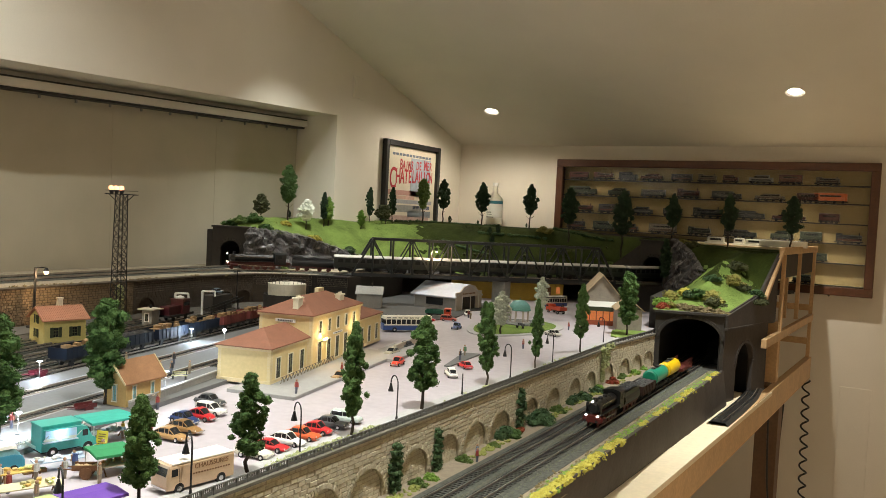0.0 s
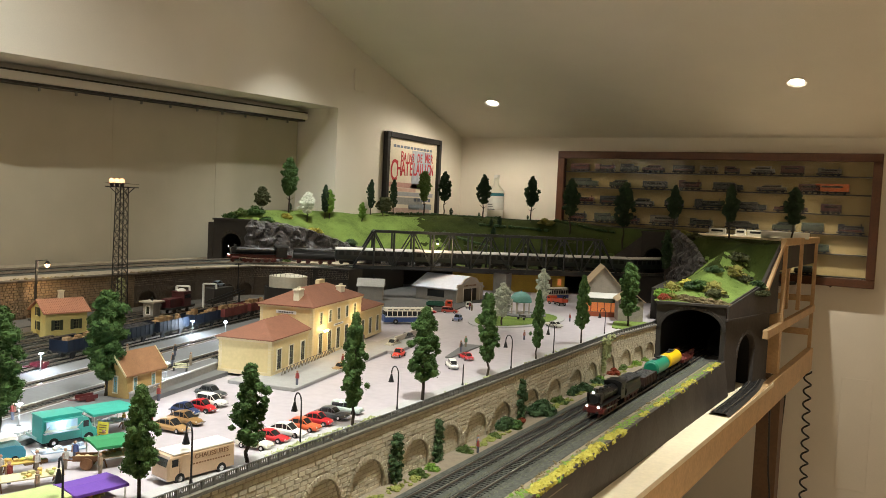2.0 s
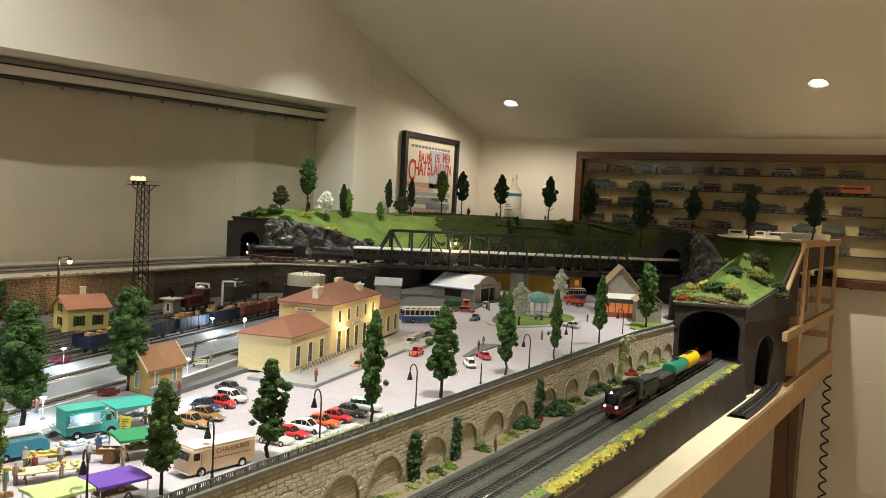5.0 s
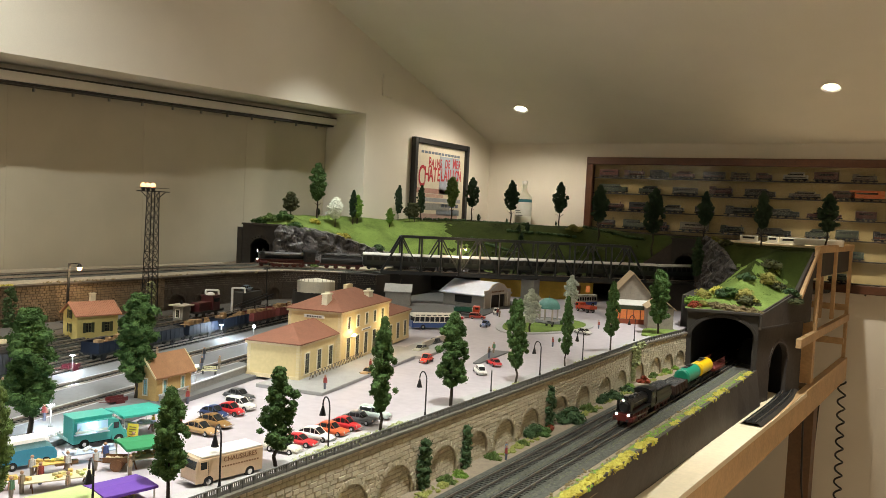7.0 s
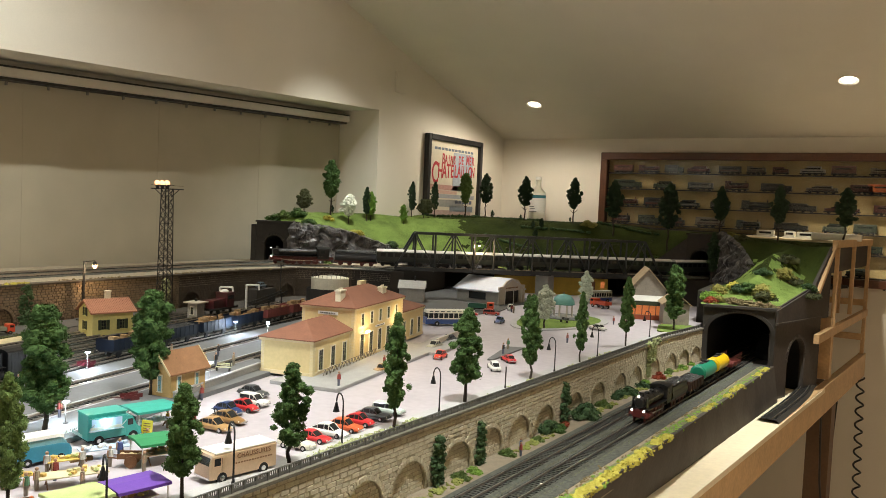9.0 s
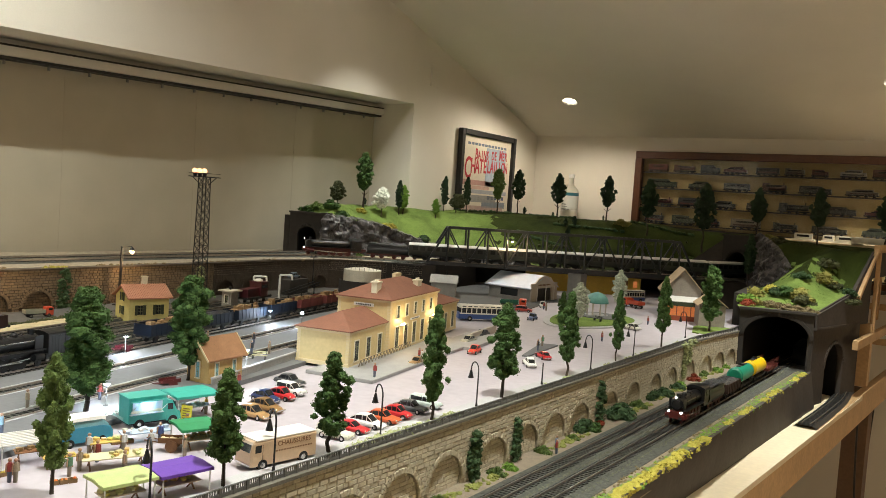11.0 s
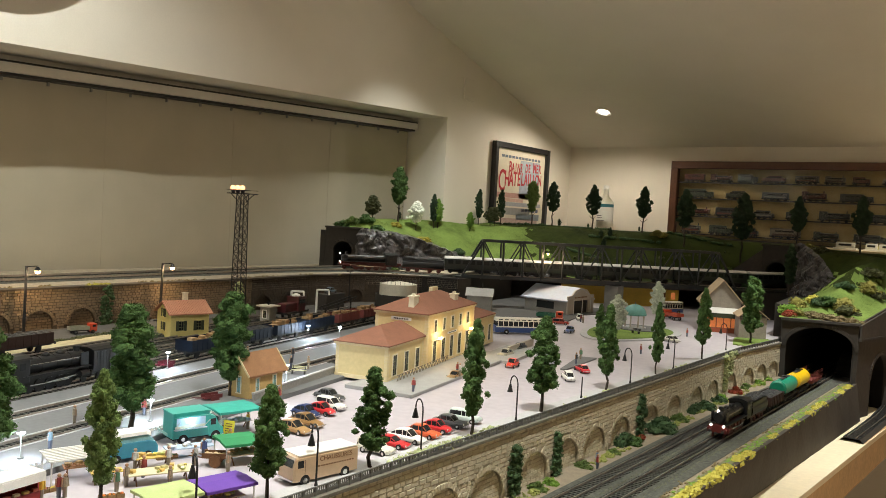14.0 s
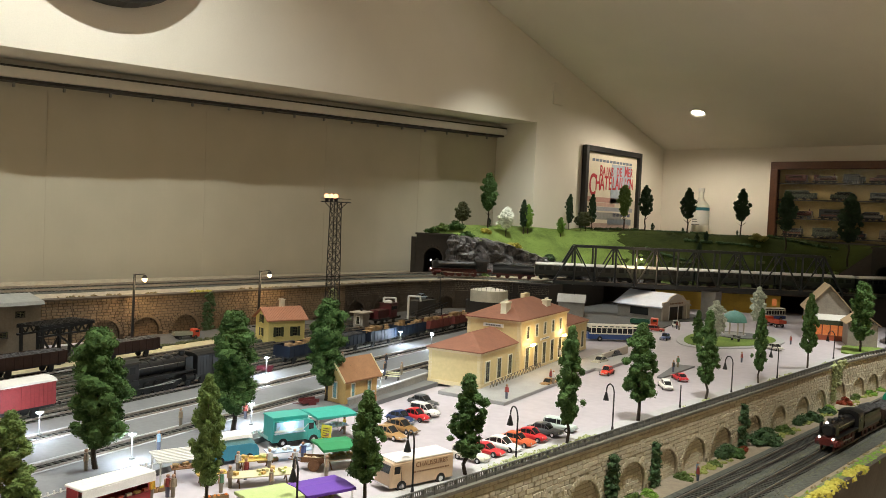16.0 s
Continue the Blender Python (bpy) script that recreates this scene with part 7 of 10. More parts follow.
ICO1_V = [v.co.copy() for v in _ico.verts]
_ico.verts.index_update()
ICO1_F = [tuple(v.index for v in f.verts) for f in _ico.faces]
_ico.free()


def blob(va, fa, c, r, rng, squash=0.85, fine=True, rough=0.45):
    """A lump of foam foliage with a ragged outline."""
    k = len(va)
    off = Vector((rng.random() * 50, rng.random() * 50, rng.random() * 50))
    V, F_ = (ICO_V, ICO_F) if fine else (ICO1_V, ICO1_F)
    for v in V:
        f = 1 + rough * noise.noise(v * 2.2 + off) + rough * 0.7 * noise.noise(v * 5.0 + off)
        va.append(c + Vector((v.x * r * f, v.y * r * f, v.z * r * f * squash)))
    fa.extend((a + k, b + k, d + k) for a, b, d in F_)


def flecks(va, fa, c, r, n, size, rng, squash=0.85):
    """Single small leaves on the skin of a lump."""
    for _ in range(n):
        d = Vector((rng.gauss(0, 1), rng.gauss(0, 1), rng.gauss(0, 1))).normalized()
        p = c + Vector((d.x * r, d.y * r, d.z * r * squash)) * rng.uniform(0.85, 1.25)
        a = Vector((rng.gauss(0, 1), rng.gauss(0, 1), rng.gauss(0, 1))).normalized() * size
        b = a.cross(d).normalized() * size * 0.8
        k = len(va)
        va.extend((p - a, p + b, p + a, p - b))
        fa.append((k, k + 1, k + 2, k + 3))


def crown_mesh(name, seed, profile, n, r0, material, leaf=0.0082, spread=1.0):
    """A crown one unit high: lumps in an uneven envelope; profile gives the radius over the height."""
    rng = random.Random(seed)
    va, fa = [], []
    for i in range(n):
        t = (i + rng.random()) / n
        lo, hi = profile[0][0], profile[-1][0]
        z = lo + (hi - lo) * t
        R = 0
        for (za, ra), (zb, rb) in zip(profile, profile[1:]):
            if za <= z <= zb:
                R = ra + (rb - ra) * (z - za) / (zb - za)
        ang = i * 2.39996 + rng.uniform(-0.5, 0.5)
        d = R * rng.uniform(0.32, 0.94) * max(0.4, min(1.06, 0.92 + 1.2 * noise.noise((seed * 3.1 + math.cos(ang) * 1.5, z * 9, math.sin(ang) * 1.5))))
        r = r0 * rng.uniform(0.6, 1.35) * (0.6 + 0.4 * min(1, R / 0.12))
        c = Vector((d * math.cos(ang) * spread, d * math.sin(ang) * spread, z))
        blob(va, fa, c, r * 0.90, rng, fine=True, rough=0.75)
        flecks(va, fa, c, r * 1.06, 110, leaf * rng.uniform(0.7, 1.3), rng)
    me = bpy.data.meshes.new(name)
    me.from_pydata([tuple(v) for v in va], [], fa)
    me.materials.append(material)
    return me


def trunk_mesh(seed, top, r, lean=0.02):
    rng = random.Random(seed)
    bm = B()
    p = Vector((0, 0, -0.01))
    k = 6
    for i in range(k):
        q = Vector((lean * rng.uniform(-1, 1), lean * rng.uniform(-1, 1), top * (i + 1) / k))
        tube(bm, p, q, r * (1.15 - i / k * 0.9), r * (1.15 - (i + 1) / k * 0.9), n=7)
        if i >= 1:
            for _ in range(3):
                a = rng.uniform(0, math.tau)
                l = rng.uniform(0.05, 0.12)
                tube(bm, q, q + Vector((math.cos(a) * l, math.sin(a) * l, l * 0.8)), r * 0.32, r * 0.1, n=5)
        p = q
    return mesh_of("trunk", bm, M_TRUNK)


COLUMN = ((0.20, 0.06), (0.31, 0.16), (0.43, 0.185), (0.56, 0.145), (0.70, 0.155), (0.86, 0.095), (1.0, 0.02))
OVAL = ((0.24, 0.05), (0.36, 0.16), (0.50, 0.15), (0.66, 0.19), (0.82, 0.13), (1.0, 0.02))
LOBED = ((0.20, 0.05), (0.28, 0.15), (0.37, 0.19), (0.47, 0.155), (0.60, 0.19), (0.74, 0.17), (0.88, 0.13), (1.0, 0.05))
HIGH = ((0.36, 0.05), (0.46, 0.16), (0.70, 0.17), (0.90, 0.10), (1.0, 0.03))
ROUND = ((0.34, 0.10), (0.50, 0.30), (0.75, 0.30), (0.92, 0.16), (1.0, 0.06))
TREE_KINDS = {}


def tree(kind, m, height, label, group="square trees", turn=0.0, wide=1.0):
    key = kind
    if key not in TREE_KINDS:
        prof, n, r0, mm, seed = {
            "col_a": (COLUMN, 104, 0.038, M_LEAF, 1), "col_b": (COLUMN, 104, 0.037, M_LEAF, 2), "col_c": (OVAL, 104, 0.039, M_LEAF, 3), "big_a": (LOBED, 132, 0.045, M_LEAF, 4), "big_b": (LOBED, 132, 0.045, M_LEAF, 24), "big_c": (LOBED, 122, 0.044, M_LEAF, 25),
            "pale": (COLUMN, 118, 0.037, M_LEAFPALE, 5), "dark_a": (HIGH, 133, 0.034, M_LEAFDARK, 6), "dark_b": (OVAL, 133, 0.034, M_LEAFDARK, 7), "high": (HIGH, 160, 0.044, M_LEAF, 8),
            "lime": (OVAL, 133, 0.041, M_LEAFLIME, 9), "white": (ROUND, 133, 0.053, M_BLOSSOM, 10), "brown": (ROUND, 133, 0.053, M_LEAFBROWN, 12), "palehill": (HIGH, 152, 0.037, M_LEAFPALE, 13), "whitecol": (OVAL, 180, 0.040, M_BLOSSOM2, 14)}[kind]
        TREE_KINDS[key] = (trunk_mesh(seed, 0.72, 0.017), crown_mesh("crown", seed, prof, n, r0, mm))
    tr_me, cr_me = TREE_KINDS[key]
    root = thing("model_tree", m @ pose(0, 0, 0, 0, 0, turn) @ Matrix.Diagonal((height * wide * 0.95, height * wide * 0.95, height, 1)), label, "tree", group)
    put("trunk", tr_me, root, Matrix.Identity(4))
    put("crown", cr_me, root, Matrix.Identity(4))
    return root


M_BLOSSOM2 = mat("greenish_white_blossom", (0.50, 0.58, 0.40), 0.95, var=0.4, scale=60, bump=0.6, col2=(0.84, 0.88, 0.76), rand=0.3)
for kind, y, h, wd in (("col_c", 0.717, 0.150, 1.0), ("col_b", 0.915, 0.150, 1.2), ("col_a", 1.176, 0.199, 0.80), ("col_c", 1.418, 0.188, 1.10), ("col_b", 1.711, 0.196, 0.82), ("col_a", 2.006, 0.183, 0.68), ("col_c", 2.351, 0.205, 0.72), ("big_c", 2.83, 0.221, 0.95)):
    tree(kind, pose(-0.825, y, 0.0), h, "green foam model tree with a slim crown beside the wall", turn=y * 200, wide=wd)
for kind, x, y, h, wd, label in (
        ("big_a", -1.160, 0.519, 0.196, 1.18, "large dark green model tree on the platform edge"),
        ("big_b", -1.212, 0.770, 0.202, 1.18, "large dark green model tree on the platform edge"),
        ("big_c", -1.290, 1.030, 0.200, 1.12, "dark green model tree beside the platform hut"),
        ("pale", -0.944, 0.560, 0.165, 0.85, "yellow-green model tree among the market stalls"),
        ("pale", -1.06, 0.372, 0.125, 1.3, "yellow-green model tree at the market's end"),
        ("pale", -0.985, 0.36, 0.075, 1.6, "low yellow-green model tree at the market's end"),
        ("whitecol", -1.153, 2.484, 0.143, 1.3, "white blossoming model tree on the island"),
        ("col_b", -1.138, 2.33, 0.123, 1.0, "green model tree at the island's edge"),
        ("whitecol", -1.23, 3.02, 0.16, 1.05, "pale flecked model tree behind the bandstand")):
    tree(kind, pose(x, y, 0.004), h, label, turn=x * 300, wide=wd)
for kind, x, y, zt, wd, label in (
        ("brown", -2.505, 2.79, 0.442, 1.12, "brownish round model tree over the tunnel"),
        ("high", -2.527, 3.0, 0.583, 0.98, "tall green model tree on the hill"),
        ("white", -2.456, 3.05, 0.428, 1.15, "white blossoming model tree on the hill"),
        ("dark_b", -2.468, 3.2, 0.471, 0.85, "slim dark conifer on the hill"),
        ("lime", -2.461, 3.226, 0.45, 1.1, "bright lime green model tree on the hill"),
        ("dark_b", -2.384, 3.469, 0.512, 0.75, "slim dark conifer on the hill"),
        ("lime", -2.365, 3.37, 0.395, 1.3, "small lime green model tree on the slope"),
        ("brown", -2.367, 3.553, 0.425, 1.3, "brownish model tree on the slope"),
        ("brown", -2.33, 3.54, 0.425, 1.2, "brownish model tree on the slope"),
        ("dark_b", -2.425, 3.745, 0.525, 0.8, "slim dark conifer on the hill"),
        ("palehill", -2.324, 3.9, 0.580, 1.05, "olive green model tree before the poster"),
        ("dark_a", -2.28, 4.05, 0.588, 0.9, "dark model tree with a bare trunk on the hill"),
        ("dark_a", -2.005, 4.0, 0.574, 1.0, "dark model tree with a bare trunk on the hill"),
        ("dark_a", -1.721, 4.0, 0.572, 1.0, "dark model tree with a bare trunk on the hill"),
        ("dark_a", -1.50, 4.0, 0.563, 0.95, "dark model tree before the display case"),
        ("dark_a", -1.216, 4.0, 0.552, 0.92, "dark model tree before the display case"),
        ("dark_a", -0.97, 4.0, 0.546, 0.92, "dark model tree before the display case"),
        ("dark_a", -0.66, 3.72, 0.543, 0.92, "dark model tree before the display case"),
        ("dark_a", -0.425, 3.92, 0.548, 1.1, "dark model tree at the table's corner")):
    z = hill_z(x, y) - 0.004
    tree(kind, pose(x, y, z), zt - z, label, "hill trees", turn=x * 500, wide=wd)
for x, y, h in ((-2.20, 3.99, 0.05), (-2.08, 4.1, 0.035), (-1.82, 3.83, 0.06), (-1.80, 3.72, 0.07), (-1.855, 3.80, 0.05), (-1.76, 4.05, 0.03), (-2.56, 3.05, 0.04), (-1.30, 3.86, 0.05)):
    tree("dark_b", pose(x, y, hill_z(x, y) - 0.004), h, "tiny dark conifer on the hill", "hill trees", turn=x * 500, wide=1.4)

tree("dark_b", pose(-0.895, 3.60, 0.118), 0.215, "dark slim tree beside the far portal", "hill trees", wide=0.85)
M_GOLD = mat("golden_olive_foam", (0.20, 0.19, 0.04), 0.95, var=0.45, scale=60, bump=0.8, col2=(0.36, 0.33, 0.08), rand=0.2)
BUSHES = {}


def bush(x, y, z, r, m, label, flat=0.8):
    key = (m.name, int(x * 77) % 3)
    if key not in BUSHES:
        rng = random.Random(len(BUSHES) + 31)
        va, fa = [], []
        for _ in range(16):
            a, d = rng.uniform(0, math.tau), rng.uniform(0, 0.75)
            c = Vector((d * math.cos(a), d * math.sin(a), rng.uniform(0.1, 0.75) * (1.1 - d)))
            rr = rng.uniform(0.22, 0.40)
            blob(va, fa, c, rr * 0.85, rng, fine=False, rough=0.8)
            flecks(va, fa, c, rr, 70, 0.085, rng)
        me = bpy.data.meshes.new("shrub")
        me.from_pydata([tuple(v) for v in va], [], fa)
        me.materials.append(m)
        BUSHES[key] = me
    o = new("shrub", BUSHES[key])
    o.matrix_basis = pose(x, y, z - r * 0.1, 0, 0, x * 900) @ Matrix.Diagonal((r, r, r * flat, 1))
    return tagged(o, label, "shrub", "shrubs")


for x, y, r, m, label in (
        (-2.56, 2.72, 0.035, M_LEAFPALE, "olive shrub over the tunnel mouth"), (-2.50, 2.74, 0.035, M_LEAF, "green shrub over the tunnel mouth"), (-2.45, 2.76, 0.03, M_LEAF, "green shrub over the tunnel mouth"),
        (-2.60, 2.70, 0.03, M_LEAF, "green shrub over the tunnel mouth"), (-2.50, 2.95, 0.025, M_YELLOWFL, "yellow flowering shrub on the hill"), (-2.38, 3.02, 0.03, M_YELLOWFL, "yellow flowering shrub on the hill"),
        (-2.27, 3.15, 0.03, M_IVY, "dark green shrub above the rocks"), (-2.18, 3.25, 0.025, M_LEAF, "green shrub on the slope"), (-2.12, 3.30, 0.025, M_LEAFPALE, "olive shrub on the slope"),
        (-1.64, 4.02, 0.035, M_GOLD, "round olive shrub on the hill"), (-1.25, 3.92, 0.035, M_LEAFPALE, "olive shrub by the case"), (-1.13, 3.83, 0.03, M_LEAFPALE, "yellowish shrub by the bridge end"),
        (-1.16, 3.78, 0.045, M_IVY, "dark shrub by the bridge end"), (-0.669, 4.25, 0.038, M_YELLOWFL, "bright yellow round shrub on the table"), (-0.92, 3.80, 0.026, M_GOLD, "olive shrub over the far portal"),
        (-0.86, 3.78, 0.03, M_GOLD, "yellowish shrub over the far portal"), (-0.80, 3.70, 0.028, M_LEAFBROWN, "brownish shrub above the dark rock"), (-0.56, 3.33, 0.034, M_GOLD, "large olive yellow shrub on the steep slope"), (-0.575, 3.42, 0.034, M_LEAFBROWN, "brownish shrub on the steep slope"), (-0.53, 3.34, 0.026, M_LEAFBROWN, "brownish shrub on the steep slope"),
        (-0.474, 3.34, 0.024, M_IVY, "dark green shrub at the slope's edge"), (-0.464, 3.30, 0.022, M_LEAFBROWN, "brown-green shrub at the slope's edge"), (-0.455, 3.34, 0.02, M_LEAFBROWN, "brown-green shrub at the slope's edge"), (-0.62, 3.254, 0.024, M_IVY, "dark green low shrub on the slope"),
        (-0.772, 3.12, 0.03, M_LEAFLIME, "yellow-green shrub over the tunnel"), (-0.765, 3.19, 0.034, M_GOLD, "olive yellow shrub over the tunnel"), (-0.72, 3.22, 0.026, M_YELLOWFL, "yellow shrub over the tunnel"), (-0.66, 3.17, 0.028, M_LEAF, "blue-green shrub over the tunnel"), (-0.69, 3.15, 0.024, M_IVY, "dark green shrub over the tunnel"), (-0.603, 3.158, 0.036, M_GOLD, "large olive shrub over the tunnel"), (-0.59, 3.14, 0.03, M_LEAFBROWN, "brown-olive shrub over the tunnel"),
        (-0.757, 3.045, 0.022, M_REDFL, "rust red shrub at the tunnel's rim"), (-0.731, 3.053, 0.024, M_GOLD, "olive yellow shrub at the tunnel's rim"), (-0.69, 3.07, 0.022, M_STRAW, "straw coloured tuft at the tunnel's rim"), (-0.66, 3.065, 0.022, M_STRAW, "straw coloured tuft at the tunnel's rim"), (-0.625, 3.07, 0.022, M_STRAW, "straw coloured tuft at the tunnel's rim"), (-0.59, 3.075, 0.022, M_STRAW, "straw coloured tuft at the tunnel's rim"), (-0.555, 3.085, 0.02, M_STRAW, "straw coloured tuft at the tunnel's rim"),
        (-2.30, 2.96, 0.022, M_STRAW, "straw tuft at the foot of the rocks"), (-2.37, 2.80, 0.02, M_LEAFPALE, "olive tuft at the foot of the rocks"), (-2.20, 3.02, 0.02, M_STRAW, "straw tuft beside the track")):
    bush(x, y, hill_z(x, y) if hill_height(x, y) else DECK_Z, r * (1.35 if x < -0.85 else 1.55), m, label)
rngp = random.Random(5)
for y, r, m, label in (
        (1.02, 0.02, M_YELLOWFL, "yellow autumn shrub at the wall's foot"), (1.14, 0.016, M_LEAFPALE, "olive tuft at the wall's foot"), (1.33, 0.02, M_LEAFPALE, "olive tuft at the wall's foot"), (1.38, 0.018, M_LEAFLIME, "lime green tuft in the arch"), (1.52, 0.02, M_LEAFPALE, "yellow-green tuft at the wall's foot"),
        (1.66, 0.016, M_LEAFPALE, "yellow-green tuft at the wall's foot"), (1.74, 0.036, M_IVY, "dark green bush against the wall"), (1.765, 0.03, M_LEAF, "green bush against the wall"), (1.80, 0.02, M_REDFL, "orange-red flowering shrub at the wall's foot"),
        (1.82, 0.016, M_REDFL, "orange-red flowering shrub at the wall's foot"), (1.92, 0.042, M_IVY, "dark green bush against the wall"), (1.97, 0.035, M_IVY, "dark green bush against the wall"), (2.07, 0.025, M_LEAFPALE, "yellow-green tuft in the arch"), (2.19, 0.030, M_IVY, "dark green bush in the arch"),
        (2.26, 0.03, M_IVY, "dark green bush in the arch"), (2.38, 0.024, M_IVY, "dark green bush at the wall's foot"), (2.43, 0.02, M_LEAFLIME, "lime green tuft at the wall's foot"), (2.56, 0.026, M_REDFL, "rust red shrub at the wall's foot"), (2.66, 0.02, M_LEAFPALE, "olive tuft at the wall's foot"), (2.78, 0.022, M_LEAFLIME, "lime green tuft at the wall's foot"), (2.88, 0.022, M_LEAFLIME, "lime green tuft at the wall's foot")):
    bush(-0.778 + rngp.uniform(-0.006, 0.006), y, TRACK_Z, r, m, label, 1.0)


def ivy(y, z0, z1, w, m, x=-0.793, label="dark ivy climbing the stone wall"):
    rng = random.Random(int(y * 1000))
    va, fa = [], []
    n = int((z1 - z0) / 0.004)
    for i in range(n):
        z = z0 + (z1 - z0) * i / n
        ww = w * (0.6 + 0.4 * math.sin(math.pi * min(1, (i + 2) / n)))
        for _ in range(3):
            c = Vector((x + rng.uniform(0, 0.006), y + rng.uniform(-ww, ww), z + rng.uniform(-0.003, 0.003)))
            blob(va, fa, c, rng.uniform(0.004, 0.007), rng, fine=False, rough=0.7)
            flecks(va, fa, c, 0.007, 9, 0.0018, rng)
    me = bpy.data.meshes.new("ivy")
    me.from_pydata([tuple(v) for v in va], [], fa)
    me.materials.append(m)
    tagged(new("ivy", me), label, "ivy", "wall plants")


ivy(1.275, TRACK_Z, -0.028, 0.020, M_IVY)
ivy(1.432, TRACK_Z, -0.035, 0.013, M_IVY)
ivy(1.845, TRACK_Z, -0.02, 0.020, M_IVY)
ivy(2.475, TRACK_Z + 0.02, 0.008, 0.005, M_PALEFL, label="thin pale creeper hanging down the wall")
ivy(2.515, -0.055, 0.004, 0.006, M_PALEFL, label="thin pale creeper hanging down the wall")
ivy(2.52, -0.010, 0.012, 0.075, M_PALEFL, label="pale flowering creeper along the wall top")
ivy(1.335, 0.0, DECK_Z, 0.02, M_IVY, -2.225, "dark ivy on the upper wall")
ivy(1.83, 0.0, DECK_Z - 0.01, 0.018, M_PALEFL, -2.245, "grey lichen creeper on the upper wall")


def strip(name, pts, width, dens, r, m, label, gate=None, seed=3):
    """A ribbon of many small plants along a line; stuff that nobody could count."""
    rng = random.Random(seed)
    va, fa = [], []
    for a, b in zip(pts, pts[1:]):
        a, b = Vector(a), Vector(b)
        n = int((b - a).length * dens)
        side_ = Vector((-(b - a).y, (b - a).x, 0)).normalized()
        for i in range(n):
            p = a.lerp(b, rng.random())
            if gate is not None and noise.noise((p.x * 3, p.y * 11, seed)) < gate:
                continue
            c = p + side_ * rng.gauss(0, width * 0.4)
            blob(va, fa, c, r * rng.uniform(0.5, 1.2), rng, fine=False, rough=0.7)
            flecks(va, fa, c, r, 6, r * 0.35, rng)
    me = bpy.data.meshes.new(name)
    me.from_pydata([tuple(v) for v in va], [], fa)
    me.materials.append(m)
    tagged(new(name, me), label, "plants", kind="stuff")


edge_pts = [(fascia_x(y) - 0.010, y, TRACK_Z + 0.001) for y in (0.3, 1.0, 1.5, 2.0, 2.5, 3.02)]
solid("verge", lambda bm: prism(bm, [(fascia_x(0.2) - 0.022, 0.2), (fascia_x(1.4) - 0.022, 1.4), (fascia_x(3.03) - 0.032, 3.03), (fascia_x(3.03), 3.03), (fascia_x(1.4), 1.4), (fascia_x(0.2), 0.2)], TRACK_Z, TRACK_Z + 0.003, "z"), M_VERGE, "bright green grass verge along the front edge", category="verge")
strip("verge_grass", edge_pts, 0.020, 230, 0.0048, M_LEAFLIME, "bright green grass tufts along the front edge", seed=4)
strip("yellow_flowers", [(x + 0.006, y, z) for x, y, z in edge_pts[:4]], 0.010, 620, 0.0085, M_YELLOWFL, "yellow flowers hanging over the front edge", gate=-0.16, seed=8)
strip("yellow_flowers", [(x + 0.006, y, z) for x, y, z in edge_pts[3:]], 0.009, 420, 0.0075, M_YELLOWFL, "yellow flowers along the front edge", gate=0.06, seed=9)
strip("dry_weeds", [(x - 0.018, y, z) for x, y, z in edge_pts], 0.012, 110, 0.0035, M_STRAW, "dry weeds between ballast and verge", gate=-0.05, seed=10)
M_FOOTGRASS = mat("fresh_foot_grass", (0.20, 0.24, 0.05), 0.95, var=0.4, scale=90, bump=0.8, col2=(0.36, 0.38, 0.10), rand=0.3)
strip("wall_foot_grass", [(-0.772, y, TRACK_Z) for y in (0.4, 1.0, 1.5, 2.0, 2.5, 2.95)], 0.014, 260, 0.0058, M_FOOTGRASS, "yellow-green grass along the wall's foot", gate=0.0, seed=11)
M_TRACKWEED = mat("greenish_gravel", (0.10, 0.11, 0.065), 0.95, var=0.5, scale=200, bump=0.5, col2=(0.24, 0.24, 0.17), rand=0.3)
strip("track_gravel", [(main_x(y, 0.5), y, TRACK_Z + 0.001) for y in (0.3, 1.5, 3.0)], 0.009, 900, 0.0016, M_TRACKWEED, "mossy gravel between the two tracks", seed=30)
strip("track_gravel", [(main_x(y, 1.5) - 0.004, y, TRACK_Z + 0.001) for y in (0.3, 1.5, 3.0)], 0.010, 700, 0.0016, M_TRACKWEED, "mossy gravel beside the track", seed=31)
strip("promenade_flowers", [(-0.815, y, 0.003) for y in (0.95, 1.25)], 0.012, 260, 0.006, M_PALEFL, "pale flower bed on the wall top", seed=12)
strip("promenade_flowers", [(-0.815, y, 0.003) for y in (1.5, 1.72)], 0.010, 260, 0.005, M_PALEFL, "pale flower bed on the wall top", gate=-0.1, seed=13)
strip("promenade_flowers", [(-0.815, y, 0.003) for y in (1.9, 2.5)], 0.010, 200, 0.005, M_PALEFL, "pale flower bed on the wall top", gate=0.0, seed=14)
strip("deck_weeds", [(-2.25, 0.5, DECK_Z), (-2.27, 1.6, DECK_Z), (-2.31, 2.2, DECK_Z), (-2.2, 2.62, DECK_Z)], 0.02, 90, 0.005, M_STRAW, "dry weeds along the upper line", gate=0.0, seed=15)
strip("deck_weeds", [(-2.25, 1.28, DECK_Z), (-2.255, 1.36, DECK_Z)], 0.012, 300, 0.006, M_YELLOWFL, "yellow weeds along the upper line", seed=16)
strip("yard_hedge", [tuple(yard(-1.742, v, 0.004).translation) for v in (0.9, 1.72)], 0.012, 200, 0.006, M_LEAFBROWN, "low dull hedge beside the sand road", seed=17)
